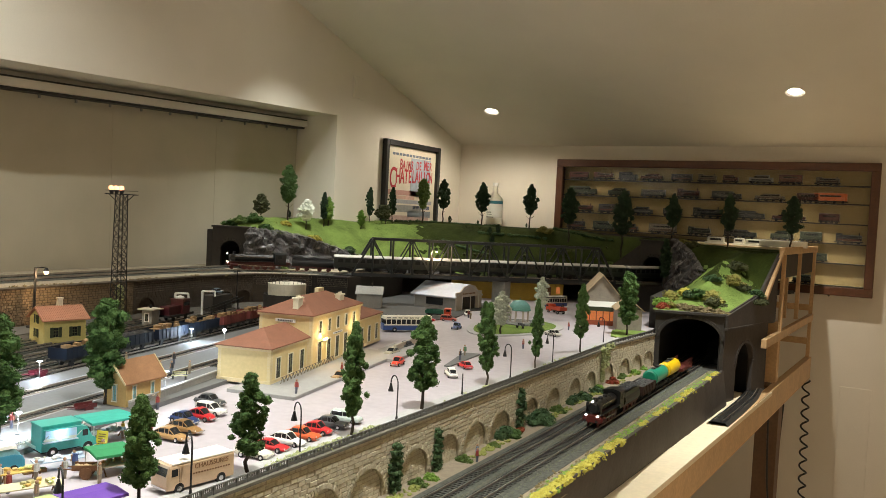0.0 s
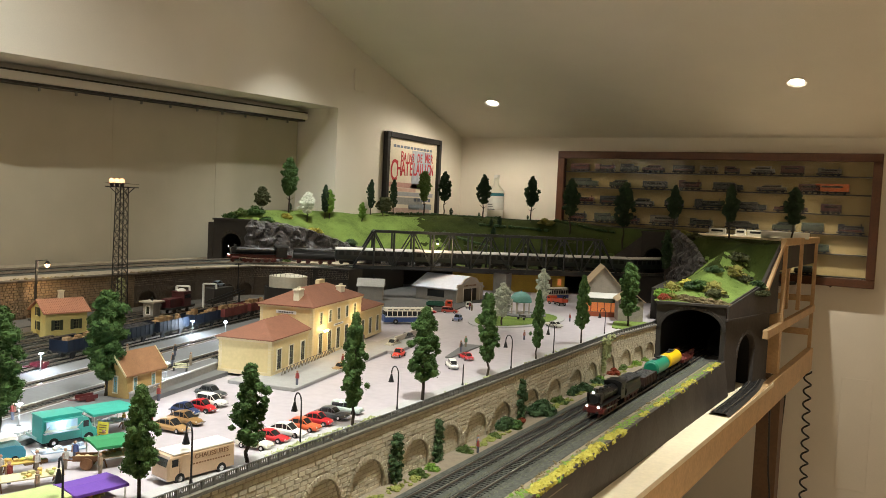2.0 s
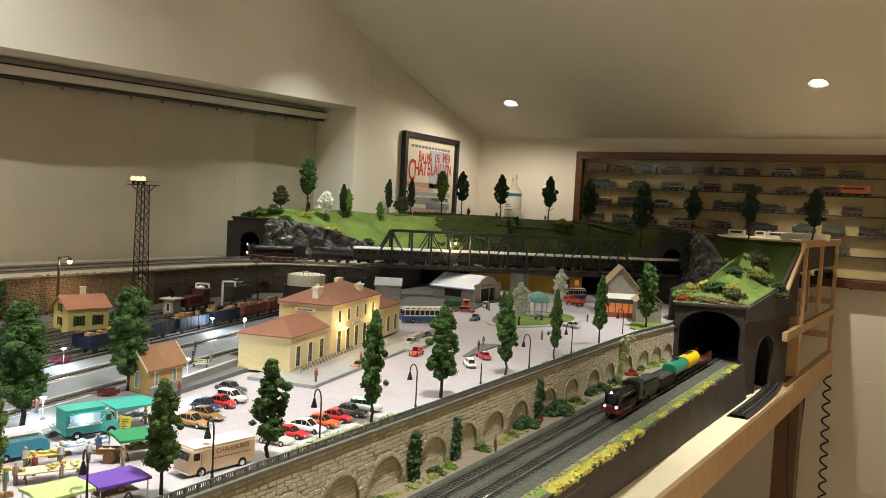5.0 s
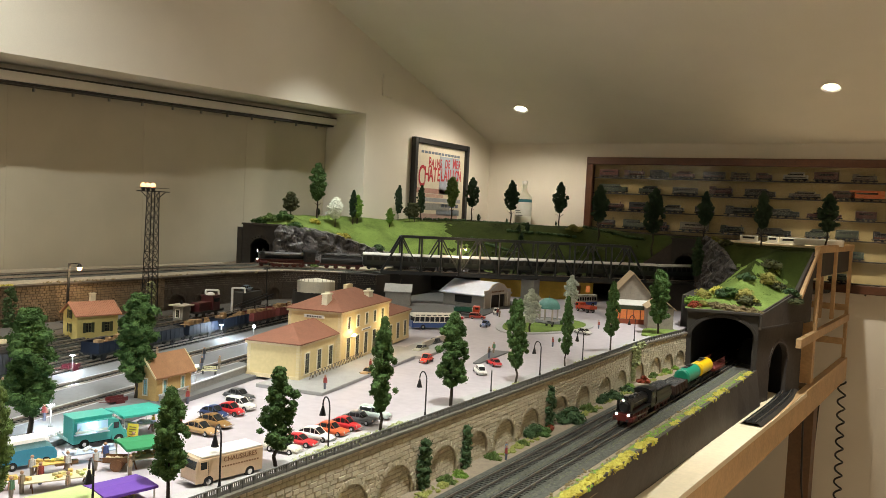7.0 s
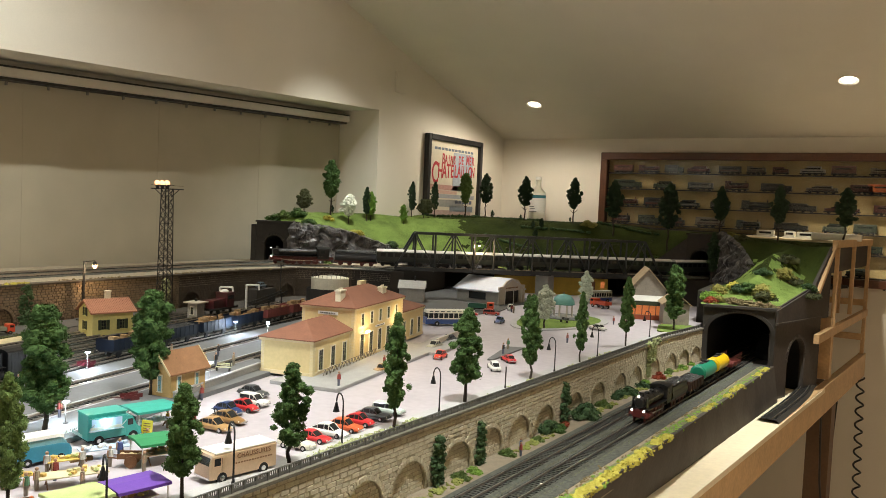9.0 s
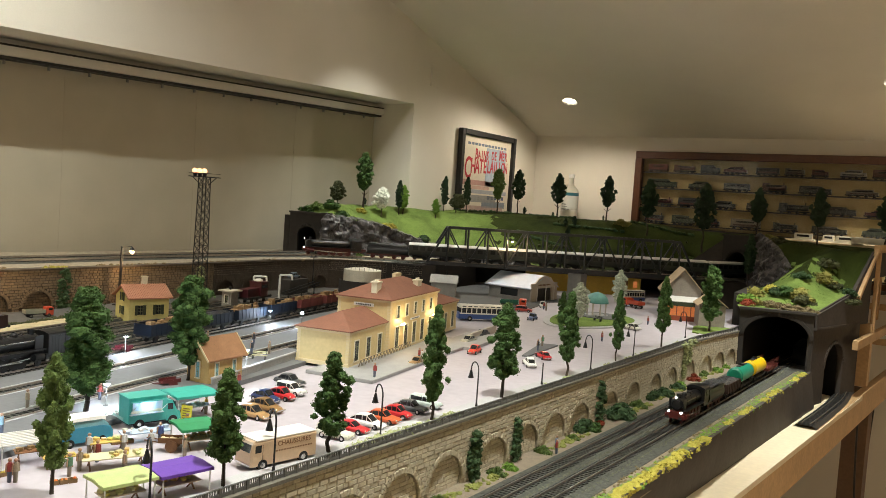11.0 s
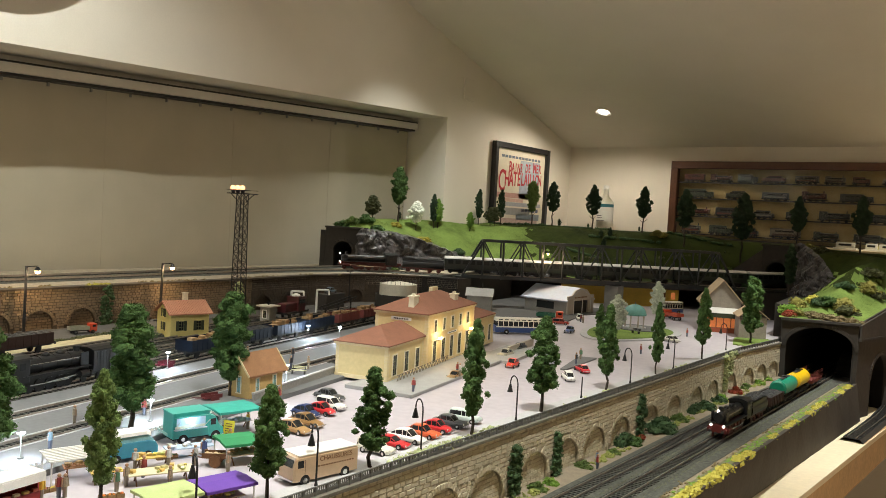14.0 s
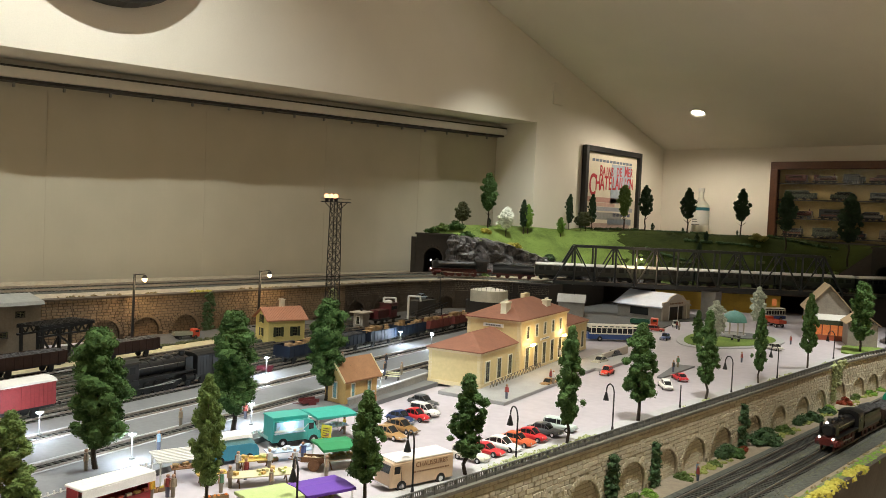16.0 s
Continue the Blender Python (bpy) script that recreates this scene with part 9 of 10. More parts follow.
def food_stall(x, y, turn, lx, ly, h, roofcol, bodycol, label):
    """A covered stall: flat roof, counter, back and posts."""
    root = thing("covered_stall", pose(x, y, 0, 0, 0, turn), label, "market stall", "covered stalls")
    part("roof", boxed((0, 0, h), (lx, ly, 0.003), bev=0.0008), paint(*roofcol), root)
    part("valance", boxed((0, -ly / 2, h - 0.006), (lx, 0.001, 0.010)), paint(*roofcol), root)
    part("back", boxed((0, ly * 0.42, h / 2), (lx * 0.96, 0.002, h)), paint(*bodycol), root)
    for s in (-1, 1):
        part("side", boxed((s * lx * 0.48, ly * 0.1, h / 2), (0.002, ly * 0.62, h)), paint(*bodycol), root)
    part("counter", boxed((0, -ly * 0.25, 0.010), (lx * 0.94, ly * 0.2, 0.020)), paint(*bodycol), root)
    for k in range(8):
        part("ware", boxed((-lx * 0.42 + k * lx * 0.12, -ly * 0.25, 0.0215), (lx * 0.07, ly * 0.14, 0.003)), paint(*((0.6, 0.4, 0.1), (0.5, 0.1, 0.05), (0.6, 0.55, 0.4))[k % 3]), root)
    return root


food_stall(-1.010, 0.470, 99, 0.100, 0.036, 0.044, (0.80, 0.78, 0.74), (0.33, 0.03, 0.03), "red market stall with a flat white roof")
food_stall(-1.015, 0.345, 75, 0.08, 0.05, 0.030, (0.62, 0.10, 0.05), (0.55, 0.5, 0.45), "market stall with a red roof")


def pergola(x, y, turn, lx, ly, h):
    root = thing("slatted_pergola", pose(x, y, 0, 0, 0, turn), "white slatted pergola roof over stalls", "pergola")
    for k in range(9):
        part("slat", boxed((0, -ly / 2 + ly * k / 8, h), (lx, 0.0030, 0.0015)), M_WHITE, root)
    for k in range(2):
        part("beam", boxed(((k - 0.5) * lx * 0.9, 0, h - 0.002), (0.002, ly, 0.0025)), M_WHITE, root)
    for sx in (-1, 1):
        for sy in (-1, 1):
            bm = B()
            tube(bm, (sx * lx * 0.45, sy * ly * 0.45, 0), (sx * lx * 0.45, sy * ly * 0.45, h), 0.0011, n=6)
            part("post", bm, M_WHITE, root)


pergola(-1.075, 0.60, 75, 0.075, 0.055, 0.034)


def crate_stack(x, y, turn, cols, label, n=3):
    """A few open market crates side by side with heaped goods."""
    root = thing("market_crates", pose(x, y, 0, 0, 0, turn), label, "crates", "market crates")
    for k in range(n):
        cx = (k - (n - 1) / 2) * 0.0105
        bm = B()
        box(bm, (cx, 0, 0.0008), (0.0095, 0.0075, 0.0012))
        for s_ in (-1, 1):
            box(bm, (cx, s_ * 0.0035, 0.003), (0.0095, 0.0007, 0.0048))
            box(bm, (cx + s_ * 0.0045, 0, 0.003), (0.0007, 0.0075, 0.0048))
        part("crate", bm, M_CRATE, root, "thin wooden crate")
        bm = B()
        rr = random.Random(int(x * 1000) + k)
        for _ in range(7):
            ball(bm, (cx + rr.uniform(-0.003, 0.003), rr.uniform(-0.002, 0.002), 0.0046 + rr.uniform(0, 0.0012)), 0.0013, sub=1)
        part("goods", bm, paint(*cols[k % len(cols)]), root)


for x, y, turn, cols, label in (
        (-0.972, 0.592, 70, ((0.75, 0.18, 0.02), (0.70, 0.22, 0.03)), "wooden crates heaped with oranges"),
        (-1.03, 0.668, 75, ((0.72, 0.45, 0.04), (0.65, 0.5, 0.1)), "wooden crates of yellow fruit beside a stall"),
        (-1.062, 0.735, 70, ((0.10, 0.22, 0.05), (0.6, 0.58, 0.5)), "wooden crates of green vegetables by the blue stall"),
        (-0.93, 0.70, 60, ((0.35, 0.16, 0.07), (0.5, 0.32, 0.12)), "wooden crates of brown goods near the cart"),
        (-1.045, 0.555, 85, ((0.5, 0.06, 0.04), (0.65, 0.5, 0.08)), "wooden crates of red and yellow fruit by the red stall")):
    crate_stack(x, y, turn, cols, label)
# folding sign board and round table under the awning
sgn = thing("sandwich_board", pose(-1.088, 0.868, 0, 0, 0, 20) @ Matrix.Scale(H0, 4), "yellow folding sign board beside the van", "sign")
part("panel", boxed((0, -0.2, 0.8), (1.1, 0.05, 1.6), pose(0, 0, 0, -8)), paint(0.75, 0.66, 0.05), sgn)
sb = B()
for k in range(5):
    box(sb, (0, -0.24, 1.3 - 0.22 * k), (0.7, 0.01, 0.07), pose(0, 0, 0, -8))
part("lettering", sb, M_BROWNWOOD, sgn)
rt = thing("round_table", pose(-1.075, 0.925, 0) @ Matrix.Scale(H0, 4), "small round white table beside the awning", "table")
bm = B()
tube(bm, (0, 0, 0.72), (0, 0, 0.78), 0.75, n=20)
part("tabletop", bm, M_WHITE, rt)
bm = B()
tube(bm, (0, 0, 0), (0, 0, 0.72), 0.06, n=8)
part("leg", bm, M_IRON, rt)
# posts, sign and crossing island on the square
solid("crossing_island", lambda bm: prism(bm, [(-1.075, 2.07), (-1.02, 1.86), (-1.005, 1.86), (-1.03, 2.09)], 0.0, 0.004, "z"), M_PLATFORM, "small grey refuge island in the square", category="pavement")
# gantry of the coal stage
gt = thing("coaling_gantry", pose(-1.935, 0.73, 0.003, 0, 0, 110) @ Matrix.Diagonal((1, 1, 0.85, 1)), "black steel coaling gantry over the yard tracks", "gantry")
for x in (0.0, 0.045, 0.135):
    for y in (-0.02, 0.045):
        bm = B()
        bar(bm, (x, y, 0), (x, y, 0.105), 0.006, 0.006)
        part("post", bm, M_IRON, gt)
for y in (-0.02, 0.045):
    for z, h in ((0.105, 0.008), (0.083, 0.005)):
        bm = B()
        bar(bm, (-0.01, y, z), (0.145, y, z), 0.006, h)
        part("girder", bm, M_IRON, gt)
    for k in range(12):
        bm = B()
        x = k * 0.011
        bar(bm, (x, y, 0.083 if k % 2 else 0.105), (x + 0.011, y, 0.105 if k % 2 else 0.083), 0.003, 0.003)
        part("lattice_bar", bm, M_IRON, gt)
for xa, xb in ((0.0, 0.045), (0.045, 0.0), (0.045, 0.135), (0.135, 0.045)):
    bm = B()
    bar(bm, (xa, -0.02, 0.0), (xb, -0.02, 0.08), 0.004, 0.004)
    part("brace", bm, M_IRON, gt)
for k in range(7):
    part("deck_bar", boxed((0.067, -0.02 + k * 0.0108, 0.1105), (0.155, 0.003, 0.003)), M_IRON, gt)
bm = B()
bar(bm, (-0.03, -0.02, 0.05), (0.0, -0.02, 0.0), 0.004, 0.004)
part("chute", bm, M_IRON, gt)
# booth, loader and goods in the yard
bo = thing("yard_booth", pose(-2.045, 1.79, 0.003, 0, 0, 13), "small grey yard booth with a flat roof", "hut")
part("wall_block", boxed((0, 0, 0.024), (0.036, 0.036, 0.048)), M_GREYWALL, bo)
part("roof", boxed((0, 0, 0.05), (0.056, 0.056, 0.004)), M_PALEWALL, bo)
window(bo, 0.0, 0.012, 0.012, 0.024, side(0, 0, -0.0181, 0), surround=M_WHITE)
bm = B()
ball(bm, (0.0, 0, 0.058), 0.006, sub=1)
part("vent", bm, M_IRON, bo)
cn = thing("loading_conveyor", pose(-2.07, 2.14, 0.003, 0, 0, 100), "dark inclined loading conveyor in the yard", "conveyor")
for y in (-0.012, 0.012):
    bm = B()
    bar(bm, (-0.10, y, 0.028), (0.10, y, 0.055), 0.003, 0.003)
    bar(bm, (-0.10, y, 0.018), (0.10, y, 0.045), 0.002, 0.002)
    for k in range(8):
        bar(bm, (-0.09 + k * 0.025, y, 0.022 + k * 0.0034), (-0.08 + k * 0.025, y, 0.03 + k * 0.0034), 0.0015, 0.0015)
    part("girder", bm, M_IRON, cn)
for x in (-0.08, 0.0, 0.08):
    bm = B()
    bar(bm, (x, 0, 0), (x, 0, 0.04 + x * 0.13), 0.004, 0.004)
    part("leg", bm, M_IRON, cn)
car("beetle", (0.12, 0.16, 0.20), pose(-2.19, 2.22, 0.06, 0, 0, 100), "blue-grey model car on a loading ramp", group="parked cars")
part_r = thing("loading_ramp", pose(-2.19, 2.22, 0, 0, 0, 100), "dark stone loading ramp by the wall", "ramp")
part("body", boxed((0, 0, 0.029), (0.12, 0.05, 0.058)), M_SOOTSTONE, part_r)
# double-headed lamp on the upper wall
dl = thing("deck_lamp", pose(-2.225, 2.36, DECK_Z), "small dark double-headed lamp on the wall top", "street lamp")
bm = B()
tube(bm, (0, 0, -0.10), (0, 0, 0.02), 0.002, n=8)
part("pole", bm, M_IRON, dl)
for s in (-1, 1):
    bm = B()
    tube(bm, (0, s * 0.012, 0.014), (0, s * 0.012, 0.022), 0.008, 0.003, n=10)
    bar(bm, (0, 0, 0.02), (0, s * 0.012, 0.02), 0.0015, 0.0015)
    part("head", bm, M_IRON, dl)
# ---------------------------------------------------------------- things of the room
# framed poster standing behind the hill
po = thing("framed_poster", pose(LEFT_X + 0.001, 4.06, 0.0), "black framed vintage seaside poster on the wall", "poster")
PW, P0, P1 = 0.60, -0.02, 0.795
for nm, y, z, sy, sz in (("frame_side", -PW / 2 + 0.015, (P0 + P1) / 2, 0.03, P1 - P0), ("frame_side", PW / 2 - 0.015, (P0 + P1) / 2, 0.03, P1 - P0), ("frame_top", 0, P1 - 0.015, PW - 0.06, 0.03), ("frame_bottom", 0, P0 + 0.015, PW - 0.06, 0.03)):
    part(nm, boxed((0.016, y, z), (0.030, sy, sz), bev=0.002), M_BLACK, po, "black lacquered frame")
part("print", boxed((0.010, 0, (P0 + P1) / 2), (0.004, PW - 0.05, P1 - P0 - 0.05)), M_PAPER, po, "cream printed paper")


def patch(name, y, z, w, h, col, label="", d=0.0135):
    return part(name, boxed((d, y, z), (0.001, w, h)), mat("poster_ink", col, 0.8, var=0.25, scale=40, bump=0), po, label)


def poster_text(body, y, z, size, col, shear=0.0):
    c = bpy.data.curves.new("lettering", "FONT")
    c.body, c.size, c.extrude, c.align_x, c.shear, c.offset = body, size, 0.0005, "CENTER", shear, 0.0017
    o = new("lettering", c)
    o.matrix_basis = pose(0.0145, y, z, 90, 0, 90) @ Matrix.Diagonal((0.60, 1, 1, 1))
    o.parent = po
    c.materials.append(mat("poster_ink", col, 0.8, var=0.15, scale=40, bump=0))
    return o


patch("sky_print", 0.10, 0.60, 0.22, 0.22, (0.36, 0.40, 0.46))
for k, ch in enumerate("BAINS DE MER"):
    if ch != " ":
        poster_text(ch, -0.12 + 0.030 * k, 0.640 + 0.001 * k, 0.082 if ch in "BM" else 0.068, (0.46, 0.05, 0.06))
sizes = [0.17, 0.122, 0.117, 0.113, 0.108, 0.104, 0.1, 0.097, 0.094, 0.092, 0.09, 0.088]
yy = -0.235
for ch, sz in zip("CHATELAILLON", sizes):
    yy += sz * (0.13 if ch == "I" else 0.195)
    poster_text(ch, yy, 0.630 - sz * 0.60, sz, (0.48, 0.04, 0.05))
    yy += sz * (0.10 if ch == "I" else 0.175)
for k in range(12):
    patch("small_print", -0.2 + k * 0.036, 0.722, 0.027, 0.014, (0.16, 0.19, 0.24))
for k in range(5):
    patch("small_print", 0.04 + k * 0.04, 0.425, 0.03, 0.02, (0.12, 0.14, 0.2))
patch("sea_print", -0.02, 0.505, 0.46, 0.028, (0.52, 0.30, 0.25))
patch("sea_print", -0.09, 0.478, 0.26, 0.02, (0.60, 0.40, 0.32))
patch("sea_print", 0.02, 0.455, 0.44, 0.022, (0.36, 0.37, 0.40))
patch("shore_print", -0.06, 0.415, 0.36, 0.04, (0.30, 0.30, 0.28))
patch("shore_print", 0.10, 0.385, 0.26, 0.035, (0.22, 0.25, 0.28))
patch("sea_print", -0.02, 0.36, 0.46, 0.03, (0.46, 0.33, 0.28))
patch("sea_print", 0.02, 0.32, 0.44, 0.045, (0.30, 0.32, 0.36))
patch("shore_print", -0.02, 0.25, 0.48, 0.06, (0.24, 0.26, 0.25))
patch("shore_print", 0.03, 0.17, 0.42, 0.07, (0.33, 0.32, 0.29))
patch("shore_print", -0.05, 0.08, 0.46, 0.08, (0.38, 0.40, 0.42))

# bottle on the hill board's end
bt = thing("bottle", pose(-2.188, 4.53, 0.288), "milky white bottle with a white and teal label", "bottle")
prof = [(0.0, 0.0), (0.047, 0.0), (0.050, 0.004), (0.050, 0.20), (0.044, 0.222), (0.022, 0.245), (0.015, 0.258), (0.015, 0.30), (0.0, 0.30)]
bm = B()
rings = [[bm.verts.new((r * math.cos(a), r * math.sin(a), z)) for a in [k * math.tau / 32 for k in range(32)]] for r, z in prof[1:-1]]
for a, b in zip(rings, rings[1:]):
    for k in range(32):
        bm.faces.new((a[k], a[(k + 1) % 32], b[(k + 1) % 32], b[k]))
bm.faces.new(rings[0][::-1])
bm.faces.new(rings[-1])
o = part("glass", bm, M_BOTTLE, bt, "milky white bottle glass", smooth=True)
bm = B()
tube(bm, (0, 0, 0.294), (0, 0, 0.315), 0.0175, n=20)
part("cap", bm, M_WHITE, bt, "white cap")


def label_band(name, z0, z1, r, m, a0=-2.9, a1=0.2):
    bm = B()
    n = 20
    lo = [bm.verts.new((r * math.cos(a0 + (a1 - a0) * k / n), r * math.sin(a0 + (a1 - a0) * k / n), z0)) for k in range(n + 1)]
    hi = [bm.verts.new((v.co.x, v.co.y, z1)) for v in lo]
    for k in range(n):
        bm.faces.new((lo[k], lo[k + 1], hi[k + 1], hi[k]))
    part(name, bm, m, bt)


label_band("label", 0.10, 0.205, 0.0508, M_WHITE)
label_band("label_band", 0.185, 0.203, 0.0514, plain((0.03, 0.16, 0.20), "teal_label"))
label_band("label_print", 0.10, 0.106, 0.0514, plain((0.2, 0.2, 0.2), "grey_print"), -2.3, -1.2)
label_band("label_print", 0.118, 0.122, 0.0514, plain((0.2, 0.2, 0.2), "grey_print"), -2.2, -1.4)
label_band("label_print", 0.13, 0.136, 0.0514, plain((0.2, 0.2, 0.2), "grey_print"), -2.3, -1.5)

# wall display case with shelves of models
CX0, CX1, CZ0, CZ1, CD = -1.822, -0.106, 0.082, 0.758, 0.075
dc = thing("display_case", pose(0, BACK_Y, 0), "mahogany wall display case filled with model trains", "display case")
part("back_panel", boxed(((CX0 + CX1) / 2, -0.006, (CZ0 + CZ1) / 2), (CX1 - CX0, 0.008, CZ1 - CZ0)), M_CASEBACK, dc, "olive brown back panel")
for nm, x, z, sx, sz in (("frame_rail", (CX0 + CX1) / 2, CZ1 - 0.021, CX1 - CX0, 0.042), ("frame_rail", (CX0 + CX1) / 2, CZ0 + 0.021, CX1 - CX0, 0.042), ("frame_stile", CX0 + 0.021, (CZ0 + CZ1) / 2, 0.042, CZ1 - CZ0 - 0.084), ("frame_stile", CX1 - 0.021, (CZ0 + CZ1) / 2, 0.042, CZ1 - CZ0 - 0.084)):
    part(nm, boxed((x, -CD + 0.004, z), (sx, 0.022, sz), bev=0.003), M_CASEWOOD, dc)
    part("carcass", boxed((x, -CD / 2 - 0.004, z + (0.012 if z > 0.6 else (-0.012 if z < 0.2 else 0))), (sx if sx > 1 else 0.02, CD - 0.02, sz if sz > 0.1 else 0.016)), M_CASEWOOD, dc)
gp = part("glass_pane", boxed(((CX0 + CX1) / 2, -CD + 0.008, (CZ0 + CZ1) / 2), (CX1 - CX0 - 0.084, 0.002, CZ1 - CZ0 - 0.084)), M_PANE, dc, "clear glass front")
gp.visible_shadow = False
SHELVES = [0.640, 0.548, 0.446, 0.345, 0.243, 0.128]
for z in SHELVES:
    part("shelf", boxed(((CX0 + CX1) / 2, -CD / 2, z), (CX1 - CX0 - 0.05, CD - 0.03, 0.006)), M_CASESHELF, dc, "dark thin shelf")
for x in (CX0 + 0.1, CX1 - 0.2):
    bm = B()
    ball(bm, (x, -0.03, CZ0 - 0.006), 0.006, sub=1)
    part("catch", bm, M_BLACK, dc)


def shelf_model(x, z, L, h, cols, seed):
    """A small display model: chassis, body, roof or cab, and wheels."""
    rng_ = random.Random(seed)
    root = thing("display_model", pose(x, BACK_Y - 0.038, z + 0.0025), "small display model train or van on a shelf", "model vehicle", "display models")
    c = cols[0]
    part("chassis", boxed((0, 0, 0.010), (L, 0.022, 0.006)), M_TYRE, root)
    kind = seed % 4
    bm = B()
    if kind == 0:
        rbox(bm, (0, 0, 0.013 + h / 2), (L * 0.96, 0.026, h), 0.003)
    elif kind == 1:
        tube(bm, (-L * 0.2, 0, 0.014 + h * 0.42), (L * 0.46, 0, 0.014 + h * 0.42), h * 0.36, n=12)
        box(bm, (-L * 0.33, 0, 0.013 + h * 0.5), (L * 0.24, 0.026, h))
        tube(bm, (L * 0.36, 0, 0.014 + h * 0.7), (L * 0.36, 0, 0.014 + h * 1.1), 0.003, n=8)
    elif kind == 2:
        rbox(bm, (-L * 0.12, 0, 0.013 + h / 2), (L * 0.7, 0.026, h), 0.003)
        box(bm, (L * 0.36, 0, 0.013 + h * 0.32), (L * 0.26, 0.024, h * 0.64))
    else:
        rbox(bm, (0, 0, 0.013 + h * 0.28), (L * 0.96, 0.026, h * 0.55), 0.003)
        box(bm, (L * 0.05, 0, 0.013 + h * 0.7), (L * 0.55, 0.022, h * 0.5))
    part("body", bm, paint(*c), root)
    part("window_strip", boxed((0, -0.0136, 0.013 + h * 0.62), (L * 0.6, 0.001, h * 0.22)), M_GLASS, root)
    if len(cols) > 1:
        part("band", boxed((0, -0.0136, 0.013 + h * 0.2), (L * 0.8, 0.001, h * 0.2)), paint(*cols[1]), root)
    n = 2 if L < 0.09 else 4
    for k in range(n):
        bm = B()
        xx = -L * 0.36 + L * 0.72 * k / (n - 1)
        tube(bm, (xx, -0.013, 0.0075), (xx, 0.013, 0.0075), 0.0075, n=12)
        part("wheelset", bm, M_TYRE, root)
    return root


rngm = random.Random(77)
PAL = [((0.07, 0.02, 0.016),), ((0.34, 0.32, 0.28), (0.04, 0.04, 0.04)), ((0.05, 0.055, 0.055), (0.18, 0.17, 0.15)), ((0.10, 0.03, 0.022),), ((0.028, 0.032, 0.028),), ((0.025, 0.027, 0.03), (0.10, 0.03, 0.02)), ((0.035, 0.045, 0.03),), ((0.16, 0.14, 0.11), (0.06, 0.03, 0.02))]
sd = 0
for si, z in enumerate(SHELVES):
    x = CX0 + 0.07
    while x < CX1 - 0.16:
        L = rngm.uniform(0.07, 0.13) if si == 0 else rngm.uniform(0.10, 0.18)
        if x + L > CX1 - 0.06:
            break
        h = rngm.uniform(0.028, 0.042)
        cols = PAL[rngm.randrange(len(PAL))]
        if si and rngm.random() < 0.7:
            cols = PAL[rngm.choice((0, 2, 4, 5, 6))]
        shelf_model(x + L / 2, z, L, h, cols, sd)
        sd += 1
        x += L + rngm.uniform(0.02, 0.07) + (0.08 if si >= 3 and rngm.random() < 0.4 else 0)
shelf_model(-0.33, SHELVES[1], 0.165, 0.040, ((0.60, 0.13, 0.03),), 400)

# spare models on the bare table corner behind the hill
for x, y, L, cols, sdd in ((-0.80, 4.2, 0.10, ((0.6, 0.58, 0.5),), 12), (-0.60, 4.12, 0.12, ((0.7, 0.68, 0.6), (0.1, 0.1, 0.1)), 8), (-0.69, 4.2, 0.06, ((0.65, 0.62, 0.55),), 15)):
    r = thing("boxed_model", pose(x, y, 0.318), "white boxed model on the table corner", "model", "spare models")
    part("tray", boxed((0, 0, 0.004), (L, 0.05, 0.008)), paint(0.75, 0.73, 0.66), r)
    bm = B()
    rbox(bm, (0, 0, 0.020), (L * 0.8, 0.03, 0.026), 0.004)
    part("body", bm, paint(*cols[0]), r)
    part("window_strip", boxed((0, -0.0155, 0.022), (L * 0.55, 0.001, 0.010)), M_GLASS, r)
tray = thing("clear_plastic_tray", pose(-0.475, 4.1, 0.322, 0, 0, 4), "clear plastic tray of loose parts on the table", "tray")
part("base", boxed((0, 0, 0.003), (0.20, 0.18, 0.004)), paint(0.78, 0.77, 0.70), tray)
for s in (-1, 1):
    part("side", boxed((s * 0.1, 0, 0.015), (0.003, 0.18, 0.028)), paint(0.78, 0.77, 0.70), tray)
    part("side", boxed((0, s * 0.09, 0.015), (0.20, 0.003, 0.028)), paint(0.78, 0.77, 0.70), tray)
for k in range(6):
    part("loose_part", boxed((-0.07 + 0.028 * k, 0.02 * (-1) ** k, 0.014), (0.02, 0.07, 0.016)), paint(*((0.5, 0.16, 0.08), (0.6, 0.55, 0.45), (0.2, 0.2, 0.18))[k % 3]), tray)
solid("table_corner_board", lambda bm: prism(bm, [(-0.95, 4.05), (-0.40, 4.0), (-0.365, 4.52), (-0.95, 4.52)], 0.309, 0.318, "z"), M_PALEWOOD, "pale board at the table's corner", kind="thing", category="board")

# clock or round ornament high on the gable wall
ck = thing("round_wall_clock", pose(LEFT_X, 1.13, 1.305, 0, 90, 0), "large round black wall clock high on the wall", "clock")
bm = B()
bmesh.ops.create_cone(bm, cap_ends=True, segments=48, radius1=0.34, radius2=0.33, depth=0.04, matrix=pose(0, 0, 0.045))
part("rim", bm, M_BLACK, ck, "black rim")
bm = B()
bmesh.ops.create_cone(bm, cap_ends=True, segments=48, radius1=0.30, radius2=0.30, depth=0.004, matrix=pose(0, 0, 0.0675))
part("dial", bm, M_RAILDARK, ck, "dark dial")
bm = B()
tube(bm, (0, 0, 0), (0, 0, 0.03), 0.05, n=16)
part("bracket", bm, M_BLACK, ck)

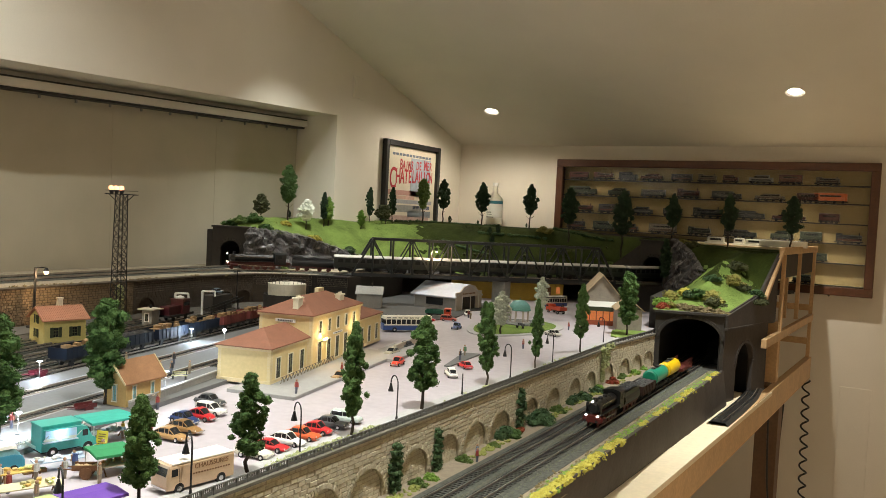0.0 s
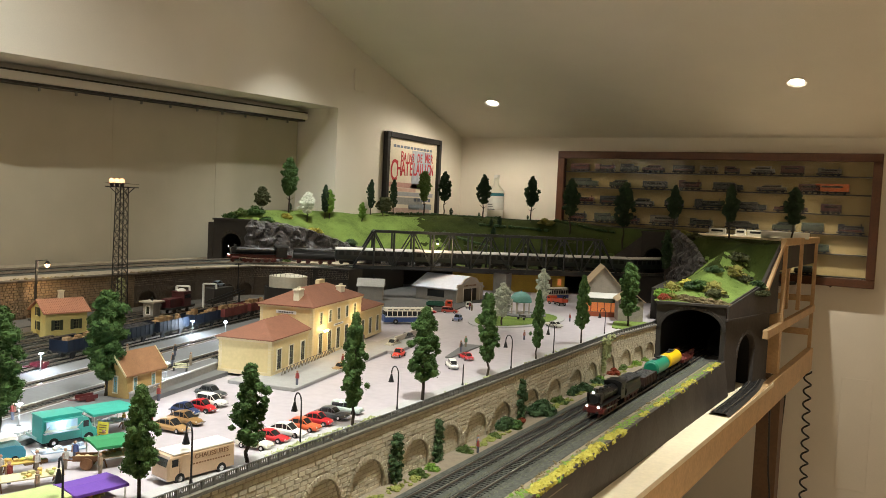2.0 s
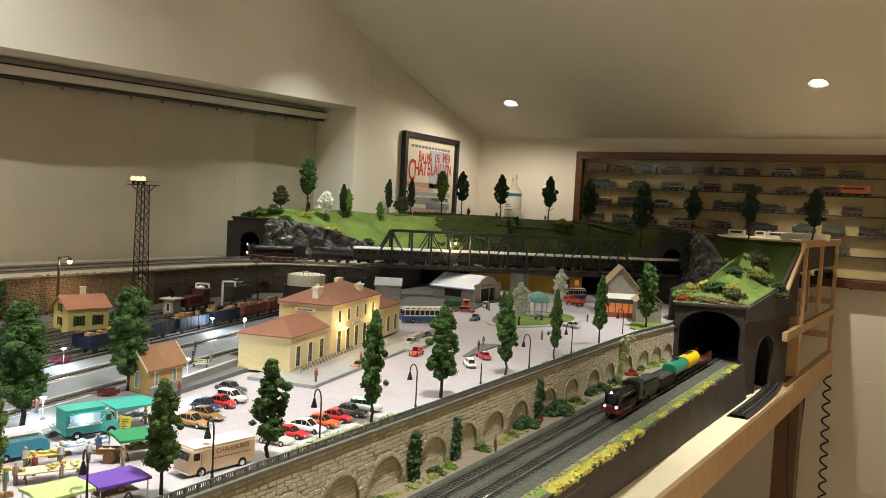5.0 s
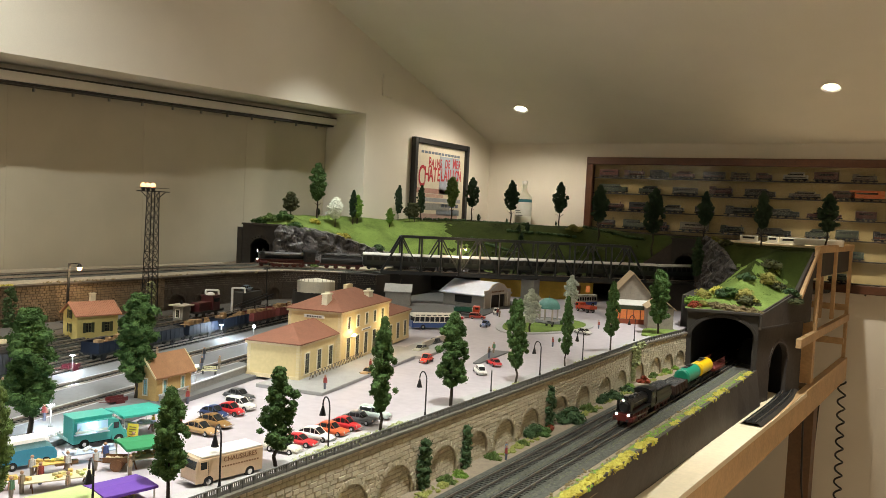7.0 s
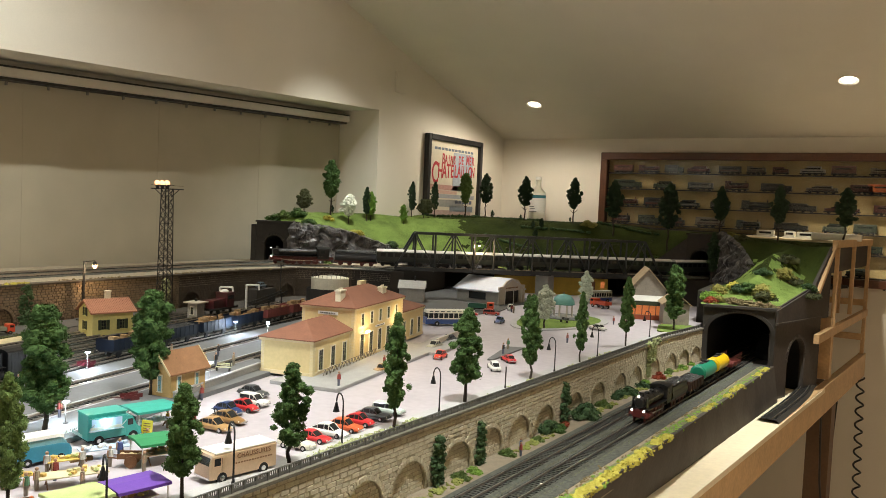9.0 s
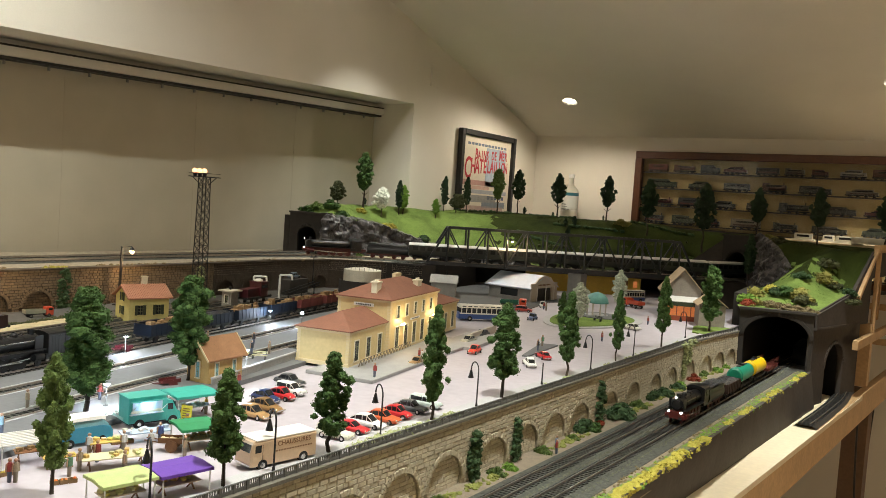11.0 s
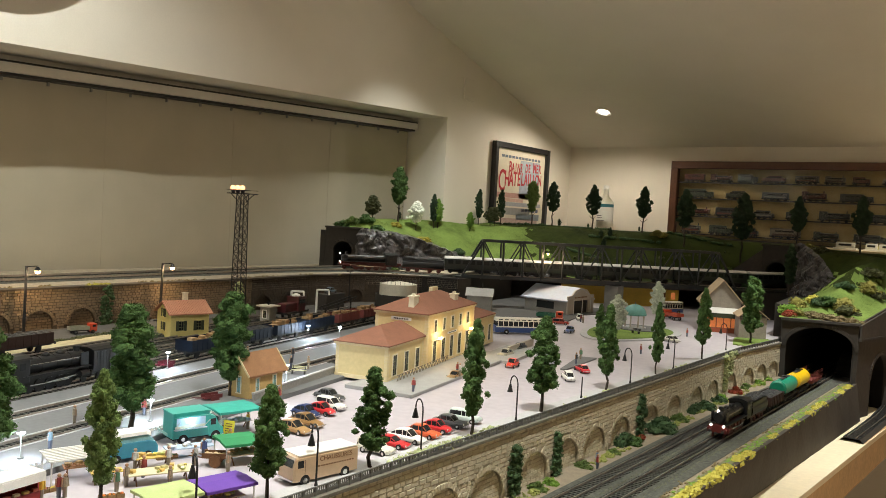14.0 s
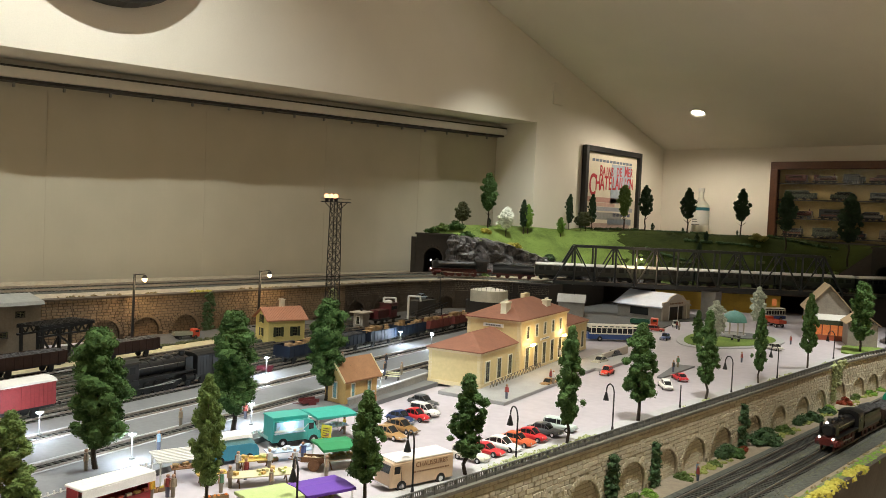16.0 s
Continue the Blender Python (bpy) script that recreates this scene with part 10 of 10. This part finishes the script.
# blank wall plates and switch
solid("blank_plate", lambda bm: box(bm, (-0.152, BACK_Y - 0.001, -0.68), (0.145, 0.004, 0.58), bev=0.001), M_WALL, "painted-over access panel in the wall", kind="thing", category="panel")
solid("blank_plate", lambda bm: box(bm, (LEFT_X + 0.004, 3.51, 1.03), (0.008, 0.09, 0.11), bev=0.002), M_WALL, "painted-over square cover plate on the wall", kind="thing", category="panel")


def cable(name, pts, r, m, label):
    c = bpy.data.curves.new(name, "CURVE")
    c.dimensions, c.bevel_depth, c.bevel_resolution = "3D", r, 2
    s = c.splines.new("POLY")
    s.points.add(len(pts) - 1)
    for p, q in zip(s.points, pts):
        p.co = (*q, 1)
    c.materials.append(m)
    tagged(new(name, c), label, "cable", "cables")


cx, cy = beam_x(4.3) + 0.025, 4.3
cable("coiled_cable", [(cx + 0.016 * math.cos(k * 0.363) + 0.03 * k / 300, cy + 0.016 * math.sin(k * 0.363), -0.32 - 0.0037 * k) for k in range(300)], 0.0045, M_BLACK, "black coiled cable hanging from the table frame")
cable("hanging_cable", arc_pts([(beam_x(3.5) + 0.0, 3.5, -0.36), (beam_x(3.5) + 0.01, 3.5, -0.6), (beam_x(3.5) + 0.02, 3.52, -0.8), (beam_x(3.5) - 0.02, 3.5, -1.2)]), 0.004, M_BLACK, "thin black cable hanging under the table")
cable("hanging_cable", arc_pts([(beam_x(3.85) + 0.0, 3.85, -0.36), (beam_x(3.85) - 0.02, 3.85, -0.8), (beam_x(3.85) - 0.05, 3.85, -1.3)]), 0.004, M_BLACK, "thin black cable hanging under the table")

# ---------------------------------------------------------------- the plan's units to metres
for ob in list(scene.objects):
    if ob.parent is None and ob.type != "CAMERA":
        ob.matrix_basis = Matrix.Scale(UNIT, 4) @ ob.matrix_basis

# ---------------------------------------------------------------- the nearest stones of the walls, one by one
for root, single, stone in STONE_PARTS:
    for vs in single:
        me = bpy.data.meshes.new("stone")
        c = sum(vs, Vector()) / 8
        me.from_pydata([v - c for v in vs], [], STONE_FACES)
        me.materials.append(stone)
        o = new("stone", me)
        o.location = c
        o.parent = root
